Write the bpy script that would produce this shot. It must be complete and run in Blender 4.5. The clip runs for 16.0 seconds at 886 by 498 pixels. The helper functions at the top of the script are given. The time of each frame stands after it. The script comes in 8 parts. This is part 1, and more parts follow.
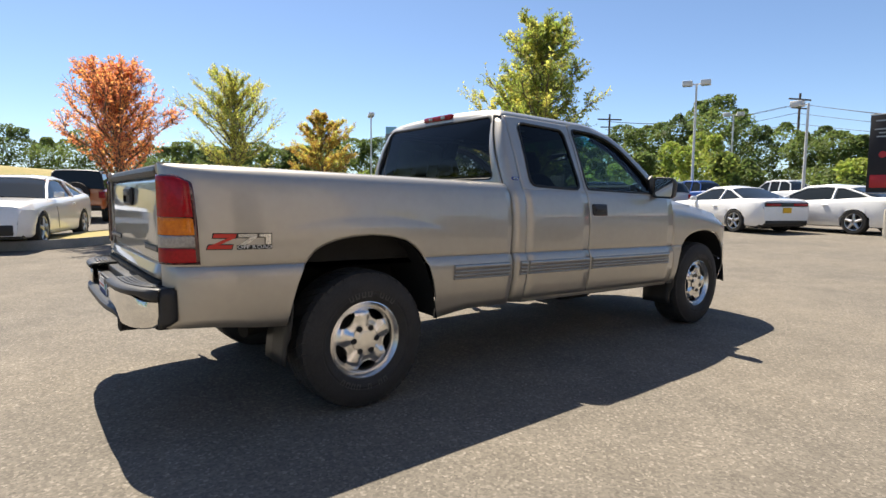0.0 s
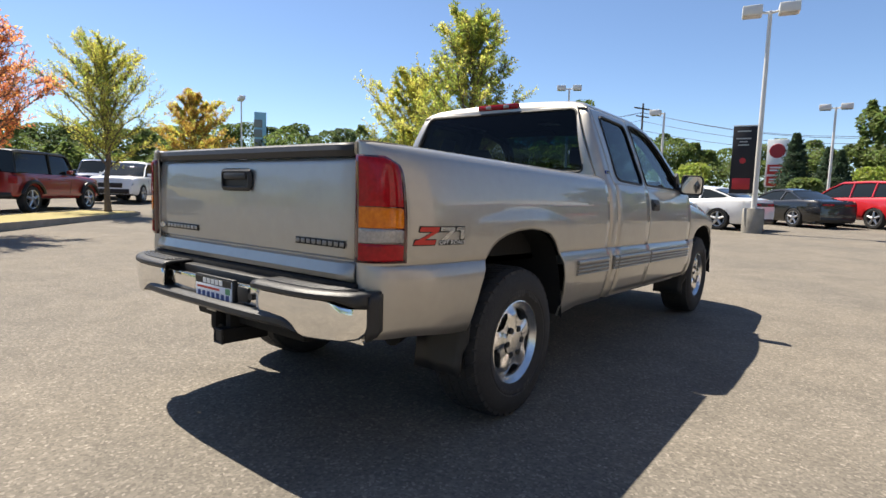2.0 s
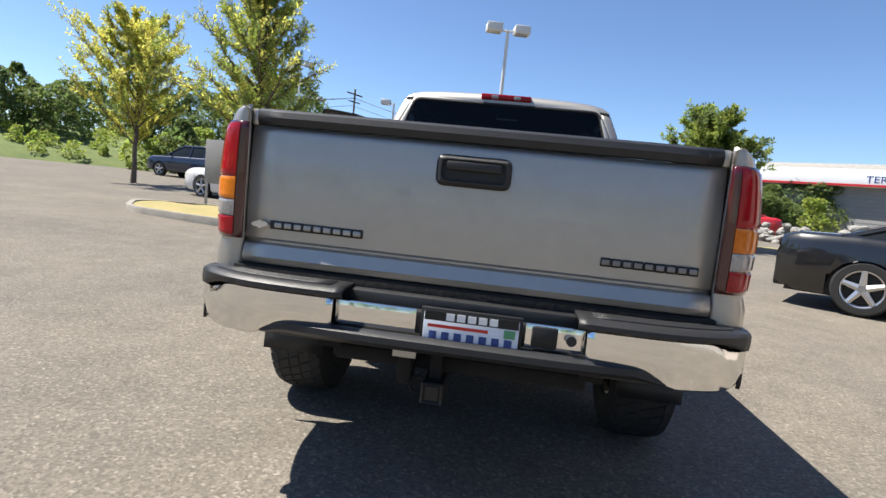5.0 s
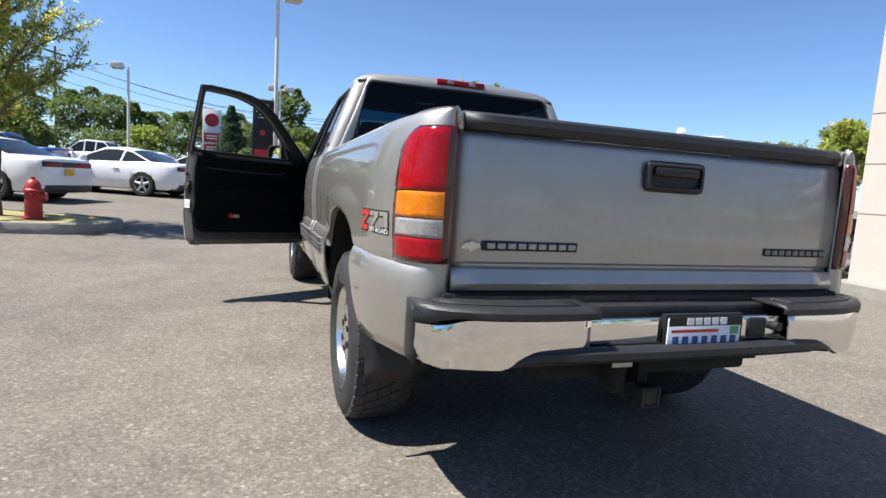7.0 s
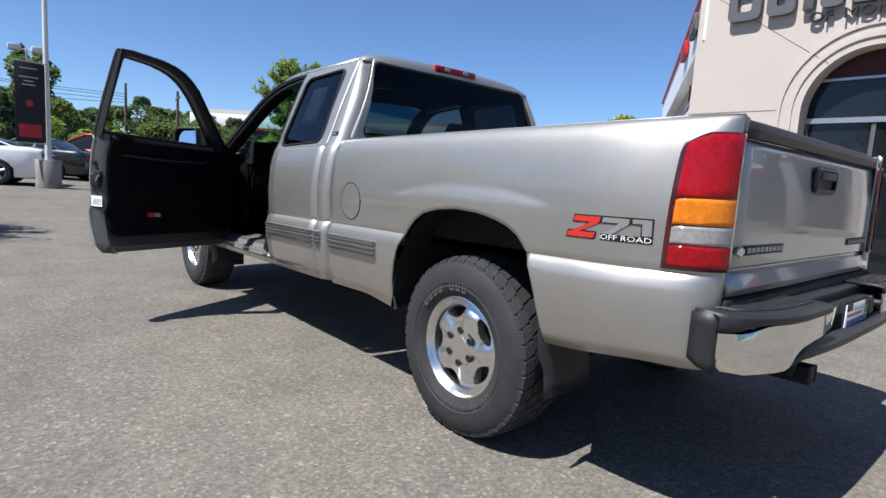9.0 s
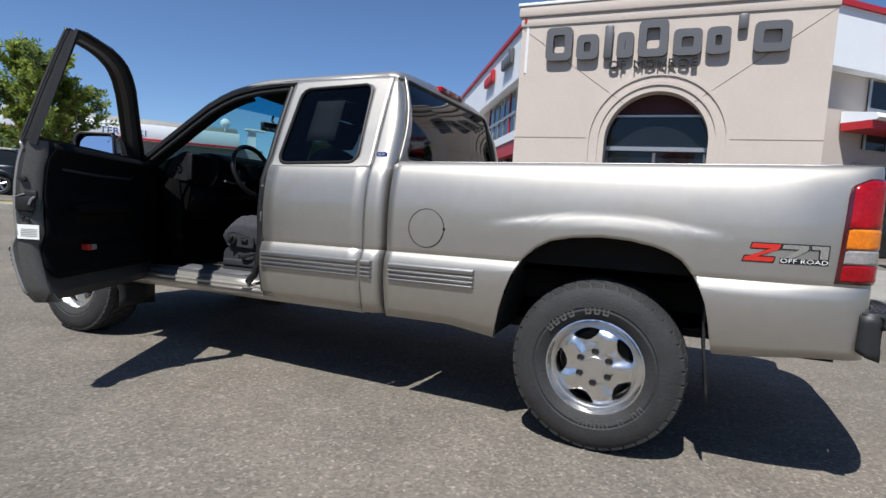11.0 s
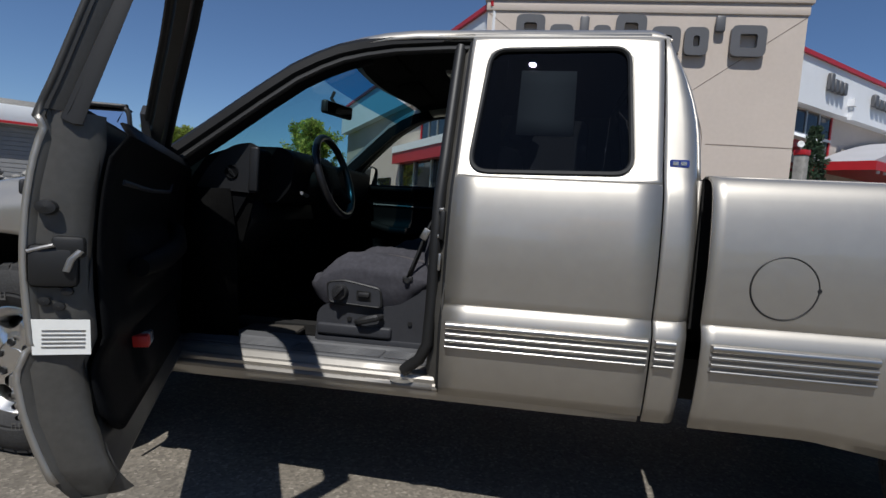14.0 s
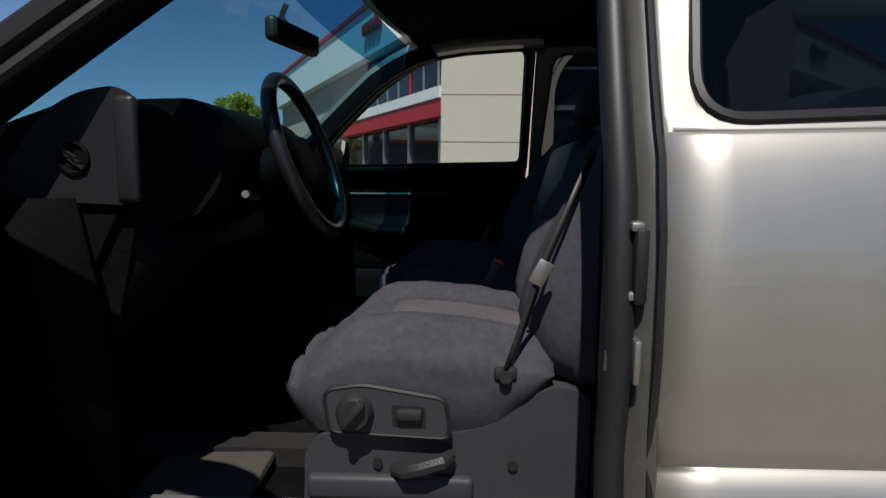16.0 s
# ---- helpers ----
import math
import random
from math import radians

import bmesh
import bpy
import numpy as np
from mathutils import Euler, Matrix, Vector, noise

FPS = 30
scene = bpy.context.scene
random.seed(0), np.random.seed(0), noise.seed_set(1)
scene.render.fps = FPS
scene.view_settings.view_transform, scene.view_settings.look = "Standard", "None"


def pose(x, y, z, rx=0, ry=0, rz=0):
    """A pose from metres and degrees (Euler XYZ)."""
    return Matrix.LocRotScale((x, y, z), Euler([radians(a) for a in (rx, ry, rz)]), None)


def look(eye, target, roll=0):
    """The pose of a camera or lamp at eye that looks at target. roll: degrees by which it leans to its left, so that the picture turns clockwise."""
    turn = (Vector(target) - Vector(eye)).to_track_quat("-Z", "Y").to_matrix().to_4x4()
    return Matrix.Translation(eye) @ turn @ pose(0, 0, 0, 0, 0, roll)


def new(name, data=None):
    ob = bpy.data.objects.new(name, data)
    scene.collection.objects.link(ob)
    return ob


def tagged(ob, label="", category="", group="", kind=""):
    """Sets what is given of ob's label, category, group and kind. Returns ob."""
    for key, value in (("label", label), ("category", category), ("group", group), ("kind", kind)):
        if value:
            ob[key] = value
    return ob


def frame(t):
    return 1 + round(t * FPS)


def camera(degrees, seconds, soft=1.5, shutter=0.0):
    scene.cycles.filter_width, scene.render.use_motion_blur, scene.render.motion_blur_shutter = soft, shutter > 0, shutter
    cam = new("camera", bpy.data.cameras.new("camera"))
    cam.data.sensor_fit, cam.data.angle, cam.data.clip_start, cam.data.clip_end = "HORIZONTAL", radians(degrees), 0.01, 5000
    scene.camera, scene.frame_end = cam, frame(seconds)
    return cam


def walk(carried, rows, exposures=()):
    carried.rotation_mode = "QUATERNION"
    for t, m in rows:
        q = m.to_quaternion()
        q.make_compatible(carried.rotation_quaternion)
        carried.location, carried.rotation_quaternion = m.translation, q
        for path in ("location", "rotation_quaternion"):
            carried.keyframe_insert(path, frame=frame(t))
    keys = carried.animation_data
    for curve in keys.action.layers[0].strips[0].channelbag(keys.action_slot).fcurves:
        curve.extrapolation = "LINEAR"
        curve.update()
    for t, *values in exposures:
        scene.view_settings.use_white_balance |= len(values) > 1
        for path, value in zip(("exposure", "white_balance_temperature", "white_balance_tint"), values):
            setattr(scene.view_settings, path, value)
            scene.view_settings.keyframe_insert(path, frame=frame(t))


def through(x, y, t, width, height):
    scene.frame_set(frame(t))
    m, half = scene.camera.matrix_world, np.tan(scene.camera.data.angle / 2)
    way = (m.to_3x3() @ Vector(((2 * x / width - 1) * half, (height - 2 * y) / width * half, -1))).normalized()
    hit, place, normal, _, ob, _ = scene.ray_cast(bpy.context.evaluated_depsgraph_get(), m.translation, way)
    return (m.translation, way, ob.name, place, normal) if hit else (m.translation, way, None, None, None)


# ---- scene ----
cam = camera(77.4, 16.0)
PATH = [
    (0, (-1.502, -3.613, 1.188), (-0.284, -2.037, 1.004), 0.4),
    (0.5, (-1.752, -3.313, 1.158), (-0.439, -1.82, 0.941), -0.2),
    (1, (-1.968, -3.003, 1.165), (-0.56, -1.596, 0.971), 2.5),
    (1.5, (-2.245, -2.702, 1.177), (-0.738, -1.401, 0.983), 1.5),
    (2, (-2.438, -2.366, 1.151), (-0.869, -1.141, 0.95), 1.7),
    (2.5, (-2.567, -2.025, 1.16), (-0.909, -0.93, 0.934), 2.9),
    (3, (-2.724, -1.655, 1.165), (-0.968, -0.726, 0.933), 1.4),
    (3.5, (-2.792, -1.317, 1.141), (-0.964, -0.534, 0.923), 1.7),
    (4, (-2.811, -0.909, 1.153), (-0.923, -0.286, 0.935), 0.7),
    (4.2, (-2.836, -0.751, 1.138), (-0.931, -0.178, 0.93), 2.1),
    (6.5, (-2.697, 1.002, 1.104), (-0.783, 0.477, 0.855), 4.8),
    (7, (-2.526, 1.359, 1.115), (-0.649, 0.708, 0.883), 3.6),
    (7.5, (-2.372, 1.667, 1.113), (-0.557, 0.857, 0.888), 3.5),
    (8, (-2.196, 1.973, 1.116), (-0.494, 0.954, 0.86), 3.1),
    (8.5, (-1.934, 2.26, 1.097), (-0.314, 1.119, 0.826), 2.8),
    (9, (-1.66, 2.528, 1.098), (-0.163, 1.225, 0.851), 3.6),
    (9.2, (-1.544, 2.677, 1.107), (-0.12, 1.289, 0.89), 2.7),
    (11.3, (-0.065, 3.538, 1.071), (0.639, 1.674, 0.891), 2.7),
    (11.5, (0.097, 3.56, 1.066), (0.744, 1.679, 0.868), 1.5),
    (12, (0.477, 3.553, 1.105), (0.999, 1.627, 0.976), 1.1),
    (12.5, (0.866, 3.543, 1.123), (1.25, 1.585, 0.992), 0.8),
    (13, (1.169, 3.348, 1.111), (1.521, 1.384, 0.986), 0.2),
    (13.5, (1.409, 3.078, 1.141), (1.795, 1.12, 1.019), 3.1),
    (14, (1.645, 2.802, 1.129), (1.965, 0.834, 0.977), 4.3),
    (14.5, (1.801, 2.501, 1.154), (2.131, 0.538, 0.952), 2.2),
    (15, (1.895, 2.172, 1.187), (2.33, 0.229, 1.003), 2.9),
    (15.5, (2.033, 1.902, 1.171), (2.404, -0.052, 0.965), 2.2),
    (16, (2.165, 1.675, 1.173), (2.281, -0.308, 0.929), 0.7),
]
walk(cam, [(t, look(eye, target, roll)) for t, eye, target, roll in PATH], [(0, 1.12, 6850, 10), (2, 1.12, 6700, 10), (4, 1.12, 6400, 10), (7, 1.08, 6050, 10), (9, 0.74, 5700, 10), (11.5, 0.36, 5850, 10), (12.5, 0.10, 5800, 10), (14.5, -0.05, 5950, 10), (15.2, 0.0, 6000, 10), (16, 0.2, 6150, 10)])

# ---- light ----
SUN = Vector((0.04, 0.5, 0.866)).normalized()          # towards the sun
world = bpy.data.worlds.new("sky")
scene.world = world
world.use_nodes = True
wn = world.node_tree.nodes
sky = wn.new("ShaderNodeTexSky")
sky.sky_type, sky.sun_disc = "NISHITA", False
sky.sun_elevation = math.asin(SUN.z)
sky.sun_rotation = math.atan2(SUN.x, SUN.y)
sky.altitude, sky.air_density, sky.dust_density, sky.ozone_density = 1100, 0.9, 0.6, 4.8
world.node_tree.links.new(sky.outputs[0], wn["Background"].inputs[0])
wn["Background"].inputs[1].default_value = 0.08
sun = new("sun", bpy.data.lights.new("sun", "SUN"))
sun.data.energy, sun.data.angle, sun.data.color = 5.0, radians(0.5), (1.0, 0.93, 0.82)
sun.matrix_world = look(SUN * 60, (0, 0, 0))


# ---- materials ----
def mat(name, base, rough=0.5, metal=0.0, vary=0.0, scale=8.0, bump=0.0, bscale=60.0, coat=0.0, spec=0.5, two=None, alpha=None, trans=0.0, ior=1.45, emit=0.0, island=0.0):
    """A surface: base colour, uneven by vary at two scales, with fine relief. two: a second colour that patches mix in."""
    m = bpy.data.materials.new(name)
    m.use_nodes = True
    nt = m.node_tree
    n, l = nt.nodes, nt.links
    b = n["Principled BSDF"]
    b.inputs["Roughness"].default_value, b.inputs["Metallic"].default_value = rough, metal
    b.inputs["Coat Weight"].default_value, b.inputs["Coat Roughness"].default_value = coat, 0.03
    b.inputs["Specular IOR Level"].default_value = spec
    b.inputs["Transmission Weight"].default_value, b.inputs["IOR"].default_value = trans, ior
    b.inputs["Base Color"].default_value = (*base, 1)
    co = n.new("ShaderNodeTexCoord")
    if emit:
        b.inputs["Emission Color"].default_value, b.inputs["Emission Strength"].default_value = (*base, 1), emit
    col = None
    if vary or two:
        big = n.new("ShaderNodeTexNoise")
        big.inputs["Scale"].default_value, big.inputs["Detail"].default_value, big.inputs["Roughness"].default_value = scale, 6, 0.6
        l.new(co.outputs["Object"], big.inputs["Vector"])
        fine = n.new("ShaderNodeTexNoise")
        fine.inputs["Scale"].default_value, fine.inputs["Detail"].default_value = scale * 14, 3
        l.new(co.outputs["Object"], fine.inputs["Vector"])
        mixf = n.new("ShaderNodeMix")
        mixf.data_type = "FLOAT"
        mixf.inputs[0].default_value = 0.4
        l.new(big.outputs[0], mixf.inputs[2]), l.new(fine.outputs[0], mixf.inputs[3])
        ramp = n.new("ShaderNodeMapRange")
        ramp.inputs[1].default_value, ramp.inputs[2].default_value = 0.32, 0.68
        l.new(mixf.outputs[0], ramp.inputs[0])
        mix = n.new("ShaderNodeMix")
        mix.data_type = "RGBA"
        other = two or tuple(c * (1 + vary) for c in base)
        first = base if two else tuple(c * (1 - vary) for c in base)
        mix.inputs[6].default_value, mix.inputs[7].default_value = (*first, 1), (*other, 1)
        l.new(ramp.outputs[0], mix.inputs[0])
        col = mix.outputs[2]
    if island:
        geo = n.new("ShaderNodeNewGeometry")
        hue = n.new("ShaderNodeHueSaturation")
        hue.inputs["Color"].default_value = (*base, 1)
        if col:
            l.new(col, hue.inputs["Color"])
        r1 = n.new("ShaderNodeMapRange")
        r1.inputs[3].default_value, r1.inputs[4].default_value = 1 - island, 1 + island
        l.new(geo.outputs["Random Per Island"], r1.inputs[0]), l.new(r1.outputs[0], hue.inputs["Value"])
        r2 = n.new("ShaderNodeMapRange")
        r2.inputs[3].default_value, r2.inputs[4].default_value = 0.5 - island * 0.07, 0.5 + island * 0.07
        l.new(geo.outputs["Random Per Island"], r2.inputs[0]), l.new(r2.outputs[0], hue.inputs["Hue"])
        col = hue.outputs[0]
    if col:
        l.new(col, b.inputs["Base Color"])
    if bump:
        nz = n.new("ShaderNodeTexNoise")
        nz.inputs["Scale"].default_value, nz.inputs["Detail"].default_value = bscale, 4
        l.new(co.outputs["Object"], nz.inputs["Vector"])
        bp = n.new("ShaderNodeBump")
        bp.inputs["Strength"].default_value, bp.inputs["Distance"].default_value = bump, 0.01
        l.new(nz.outputs[0], bp.inputs["Height"]), l.new(bp.outputs[0], b.inputs["Normal"])
    return m


def carpaint(name, base, metal=0.0, rough=0.4, coat=1.0):
    m = mat(name, base, rough, metal, vary=0.05, scale=1.5, coat=coat)
    m.node_tree.nodes["Principled BSDF"].inputs["Coat IOR"].default_value = 1.5
    return m


def asphalt():
    m = mat("asphalt", (0.15, 0.145, 0.138), 0.85)
    n, l = m.node_tree.nodes, m.node_tree.links
    b = n["Principled BSDF"]
    co = n.new("ShaderNodeTexCoord")

    def tex(kind, scale, detail=4):
        t = n.new(kind)
        t.inputs["Scale"].default_value = scale
        if kind == "ShaderNodeTexNoise":
            t.inputs["Detail"].default_value = detail
        l.new(co.outputs["Object"], t.inputs["Vector"])
        return t
    stones = tex("ShaderNodeTexVoronoi", 80)
    grit = tex("ShaderNodeTexNoise", 240, 2)
    cloud = tex("ShaderNodeTexNoise", 0.55, 6)
    stain = tex("ShaderNodeTexNoise", 2.7, 5)
    ramp = n.new("ShaderNodeValToRGB")
    e = ramp.color_ramp.elements
    e[0].position, e[0].color = 0.0, (0.105, 0.094, 0.079, 1)
    e[1].position, e[1].color = 1.0, (0.30, 0.268, 0.224, 1)
    mid = ramp.color_ramp.elements.new(0.75)
    mid.color = (0.182, 0.162, 0.134, 1)
    l.new(stones.outputs["Color"], ramp.inputs[0])
    hs = n.new("ShaderNodeHueSaturation")
    l.new(ramp.outputs[0], hs.inputs["Color"])
    mr = n.new("ShaderNodeMapRange")
    mr.inputs[1].default_value, mr.inputs[2].default_value, mr.inputs[3].default_value, mr.inputs[4].default_value = 0.3, 0.7, 0.76, 1.2
    add = n.new("ShaderNodeMath")
    add.operation = "MULTIPLY_ADD"
    add.inputs[1].default_value = 0.45
    mul = n.new("ShaderNodeMath")
    mul.operation = "MULTIPLY"
    mul.inputs[1].default_value = 0.55
    l.new(cloud.outputs[0], mul.inputs[0]), l.new(stain.outputs[0], add.inputs[0]), l.new(mul.outputs[0], add.inputs[2])
    l.new(add.outputs[0], mr.inputs[0]), l.new(mr.outputs[0], hs.inputs["Value"])
    sat = n.new("ShaderNodeMapRange")
    sat.inputs[3].default_value, sat.inputs[4].default_value = 0.8, 1.25
    l.new(cloud.outputs[0], sat.inputs[0]), l.new(sat.outputs[0], hs.inputs["Saturation"])
    b.inputs["Diffuse Roughness"].default_value, b.inputs["Specular IOR Level"].default_value = 0.12, 0.2
    l.new(hs.outputs[0], b.inputs["Base Color"])
    hsum = n.new("ShaderNodeMath")
    l.new(stones.outputs["Distance"], hsum.inputs[0]), l.new(grit.outputs[0], hsum.inputs[1])
    bp = n.new("ShaderNodeBump")
    bp.inputs["Strength"].default_value, bp.inputs["Distance"].default_value = 0.22, 0.005
    l.new(hsum.outputs[0], bp.inputs["Height"]), l.new(bp.outputs[0], b.inputs["Normal"])
    return m


def glass(name, tint, dark, face=0.04, slant=0.95):
    """A pane: clear to see through by the tint, with a sharp reflection."""
    m = bpy.data.materials.new(name)
    m.use_nodes = True
    n, l = m.node_tree.nodes, m.node_tree.links
    n.remove(n["Principled BSDF"])
    tr, gl, mx, fr = n.new("ShaderNodeBsdfTransparent"), n.new("ShaderNodeBsdfGlossy"), n.new("ShaderNodeMixShader"), n.new("ShaderNodeLayerWeight")
    tr.inputs[0].default_value = (*[c * dark for c in tint], 1)
    gl.inputs["Roughness"].default_value = 0.0
    fr.inputs[0].default_value = 0.5
    pw, mr = n.new("ShaderNodeMath"), n.new("ShaderNodeMapRange")
    pw.operation, pw.inputs[1].default_value = "POWER", 4.5
    mr.inputs[3].default_value, mr.inputs[4].default_value = face, slant
    l.new(fr.outputs["Facing"], pw.inputs[0]), l.new(pw.outputs[0], mr.inputs[0]), l.new(mr.outputs[0], mx.inputs[0])
    l.new(tr.outputs[0], mx.inputs[1]), l.new(gl.outputs[0], mx.inputs[2])
    l.new(mx.outputs[0], n["Material Output"].inputs[0])
    return m


M_ASPHALT = asphalt()
M_PEWTER = carpaint("pewter metallic paint", (0.43, 0.405, 0.362), metal=0.85, rough=0.5)
# darker copy of the body pewter, for sill, mouldings and badge blocks
M_JAMB = mat("darker pewter paint", (0.25, 0.236, 0.215), 0.45, 0.5, vary=0.08, scale=3)
M_BLACKPL = mat("black textured plastic", (0.02, 0.02, 0.021), 0.45, vary=0.2, scale=20, bump=0.15, bscale=300)
M_RUBBER = mat("tyre rubber", (0.018, 0.0178, 0.0178), 0.75, vary=0.3, scale=7, bump=0.2, bscale=90, two=(0.036, 0.0352, 0.0348))
M_SEAL = mat("rubber seal", (0.012, 0.012, 0.012), 0.5)
M_UNDER = mat("underbody black", (0.009, 0.0085, 0.008), 0.85, vary=0.3, scale=5, bump=0.3, bscale=40)
M_CHROME = mat("chrome", (0.80, 0.79, 0.77), 0.07, 1.0, vary=0.02, scale=2)
M_ALLOY = mat("machined alloy", (0.80, 0.79, 0.77), 0.27, 1.0, vary=0.06, scale=14, bump=0.05, bscale=200)
M_BRIGHT = mat("bright trim strip", (0.46, 0.445, 0.415), 0.32, 1.0)
M_RED = mat("red lens", (0.17, 0.002, 0.005), 0.12, scale=5, two=(0.44, 0.006, 0.013), coat=0.25, spec=0.25)
M_DRED = mat("dark red lens edge", (0.06, 0.004, 0.006), 0.12, coat=1.0)
M_AMBER = mat("amber lens", (0.46, 0.09, 0.004), 0.14, two=(0.80, 0.24, 0.012), scale=5, coat=0.3, spec=0.3)
M_CLEARL = mat("clear reversing lens", (0.20, 0.19, 0.185), 0.14, 0.2, two=(0.44, 0.42, 0.40), scale=7, coat=0.6)
M_GLASS = glass("window glass", (0.80, 0.90, 0.86), 0.92)
M_SHADE = glass("blue shade band", (0.06, 0.30, 0.46), 0.9, 0.03, 0.3)
M_WSCREEN = glass("windscreen glass", (0.52, 0.80, 0.82), 0.8, 0.04, 0.4)
M_TINT = glass("dark tinted glass", (0.125, 0.14, 0.155), 0.9, 0.022)
M_MIRROR = mat("mirror", (0.92, 0.92, 0.92), 0.0, 1.0)
M_CLOTH = mat("grey seat velour", (0.048, 0.047, 0.055), 0.9, vary=0.3, scale=5, bump=0.12, bscale=420, spec=0.2)
M_WORN = mat("worn velour", (0.095, 0.085, 0.085), 0.9, vary=0.3, scale=6, bump=0.12, bscale=420, spec=0.2, two=(0.06, 0.058, 0.066))
M_GREYPL = mat("grey cabin plastic", (0.036, 0.037, 0.042), 0.5, spec=0.3, vary=0.12, scale=9, bump=0.07, bscale=260)
M_CHAR = mat("charcoal dashboard side", (0.016, 0.0165, 0.018), 0.42, spec=0.35, vary=0.1, scale=9, bump=0.05, bscale=320)
M_SILL = mat("grey sill plastic", (0.085, 0.086, 0.09), 0.5, spec=0.35, vary=0.12, scale=9, bump=0.08, bscale=260)
M_DARKPL = mat("charcoal cabin plastic", (0.0052, 0.0055, 0.0062), 0.55, spec=0.05, vary=0.12, scale=9, bump=0.2, bscale=260)
M_CARPET = mat("dark carpet", (0.005, 0.005, 0.005), 0.98, spec=0.0, vary=0.35, scale=14, bump=0.3, bscale=300)
M_MATRUB = mat("tan floor mat", (0.05, 0.044, 0.037), 0.9, vary=0.25, scale=10, bump=0.4, bscale=200)
M_HEADLN = mat("headliner cloth", (0.02, 0.019, 0.018), 0.95, spec=0.05, vary=0.15, scale=6)
M_PAPER = mat("paper sheet", (0.78, 0.78, 0.74), 0.8, vary=0.04, scale=9)
M_WHITE = mat("white enamel", (0.8, 0.8, 0.78), 0.45, vary=0.05, scale=4)
M_REDPL = mat("red plastic", (0.55, 0.03, 0.02), 0.35)
M_BLUEPL = mat("dark blue enamel", (0.03, 0.05, 0.22), 0.3)
M_STEEL = mat("dull steel", (0.4, 0.39, 0.37), 0.4, 0.9, vary=0.15, scale=8)
M_SILVERPL = mat("silver lettering", (0.62, 0.61, 0.59), 0.25, 0.8)
M_PLATE = mat("number plate", (0.62, 0.68, 0.78), 0.4, two=(0.78, 0.80, 0.84), scale=6)
M_GREENTAB = mat("green sticker", (0.10, 0.30, 0.14), 0.5)
M_NAVY = mat("plate blue", (0.03, 0.06, 0.20), 0.5)

# ---- helpers ----
RAKE = 0.022


def join(*geos):
    V, F = [], []
    for v, f in geos:
        k = len(V)
        V += list(v)
        F += [tuple(i + k for i in q) for q in f]
    return V, F


def moved(geo, m):
    return [m @ Vector(v) for v in geo[0]], geo[1]


def mirrored(geo):
    return [Vector((v[0], -v[1], v[2])) for v in geo[0]], [tuple(reversed(q)) for q in geo[1]]


def box(x0, x1, y0, y1, z0, z1, r=0.0, seg=2):
    if not r:
        V = [Vector((x, y, z)) for z in (z0, z1) for y in (y0, y1) for x in (x0, x1)]
        return V, [(0, 2, 3, 1), (4, 5, 7, 6), (0, 1, 5, 4), (2, 6, 7, 3), (0, 4, 6, 2), (1, 3, 7, 5)]
    bm = bmesh.new()
    bmesh.ops.create_cube(bm, size=1)
    for v in bm.verts:
        v.co = Vector(((x0 + x1) / 2 + v.co.x * (x1 - x0), (y0 + y1) / 2 + v.co.y * (y1 - y0), (z0 + z1) / 2 + v.co.z * (z1 - z0)))
    bmesh.ops.bevel(bm, geom=bm.edges[:], offset=r, segments=seg, affect="EDGES", profile=0.5)
    return out(bm)


def out(bm):
    bm.verts.index_update()
    geo = [v.co.copy() for v in bm.verts], [tuple(v.index for v in f.verts) for f in bm.faces]
    bm.free()
    return geo


def frame_of(d):
    d = Vector(d).normalized()
    a = d.cross(Vector((0, 0, 1))) if abs(d.z) < 0.95 else d.cross(Vector((1, 0, 0)))
    a.normalize()
    return a, d.cross(a)


def tube(pts, r, n=10, closed=False, caps=True):
    """A round bar along points; r: one radius or one for each point."""
    pts = [Vector(p) for p in pts]
    rs = r if isinstance(r, (list, tuple)) else [r] * len(pts)
    V, F, k = [], [], len(pts)
    a = None
    for i, p in enumerate(pts):
        d = (pts[(i + 1) % k] - pts[i - 1]) if closed or 0 < i < k - 1 else (pts[1] - pts[0] if i == 0 else pts[-1] - pts[-2])
        d.normalize()
        if a is None:
            a, _ = frame_of(d)
        a = (a - d * a.dot(d)).normalized()
        b = d.cross(a)
        V += [p + (a * math.cos(t) + b * math.sin(t)) * rs[i] for t in (2 * math.pi * j / n for j in range(n))]
    for i in range(k if closed else k - 1):
        for j in range(n):
            p, q = i * n, (i + 1) % k * n
            F.append((p + j, p + (j + 1) % n, q + (j + 1) % n, q + j))
    if caps and not closed:
        F += [tuple(reversed(range(n))), tuple(range((k - 1) * n, k * n))]
    return V, F


def cyl(p0, p1, r0, r1=None, n=16):
    return tube([p0, p1], [r0, r0 if r1 is None else r1], n)


def lathe(prof, n=32, centre=(0, 0, 0), axis="y", caps=False):
    """Turn a profile of (radius, distance along the axis)."""
    V, F, k = [], [], len(prof)
    c = Vector(centre)
    for r, h in prof:
        for j in range(n):
            a = 2 * math.pi * j / n
            u, w = r * math.cos(a), r * math.sin(a)
            V.append(c + Vector({"y": (u, h, w), "x": (h, u, w), "z": (u, w, h)}[axis]))
    for i in range(k - 1):
        for j in range(n):
            F.append((i * n + j, (i + 1) * n + j, (i + 1) * n + (j + 1) % n, i * n + (j + 1) % n))
    if caps:
        F += [tuple(range(n)), tuple(reversed(range((k - 1) * n, k * n)))]
    return V, F


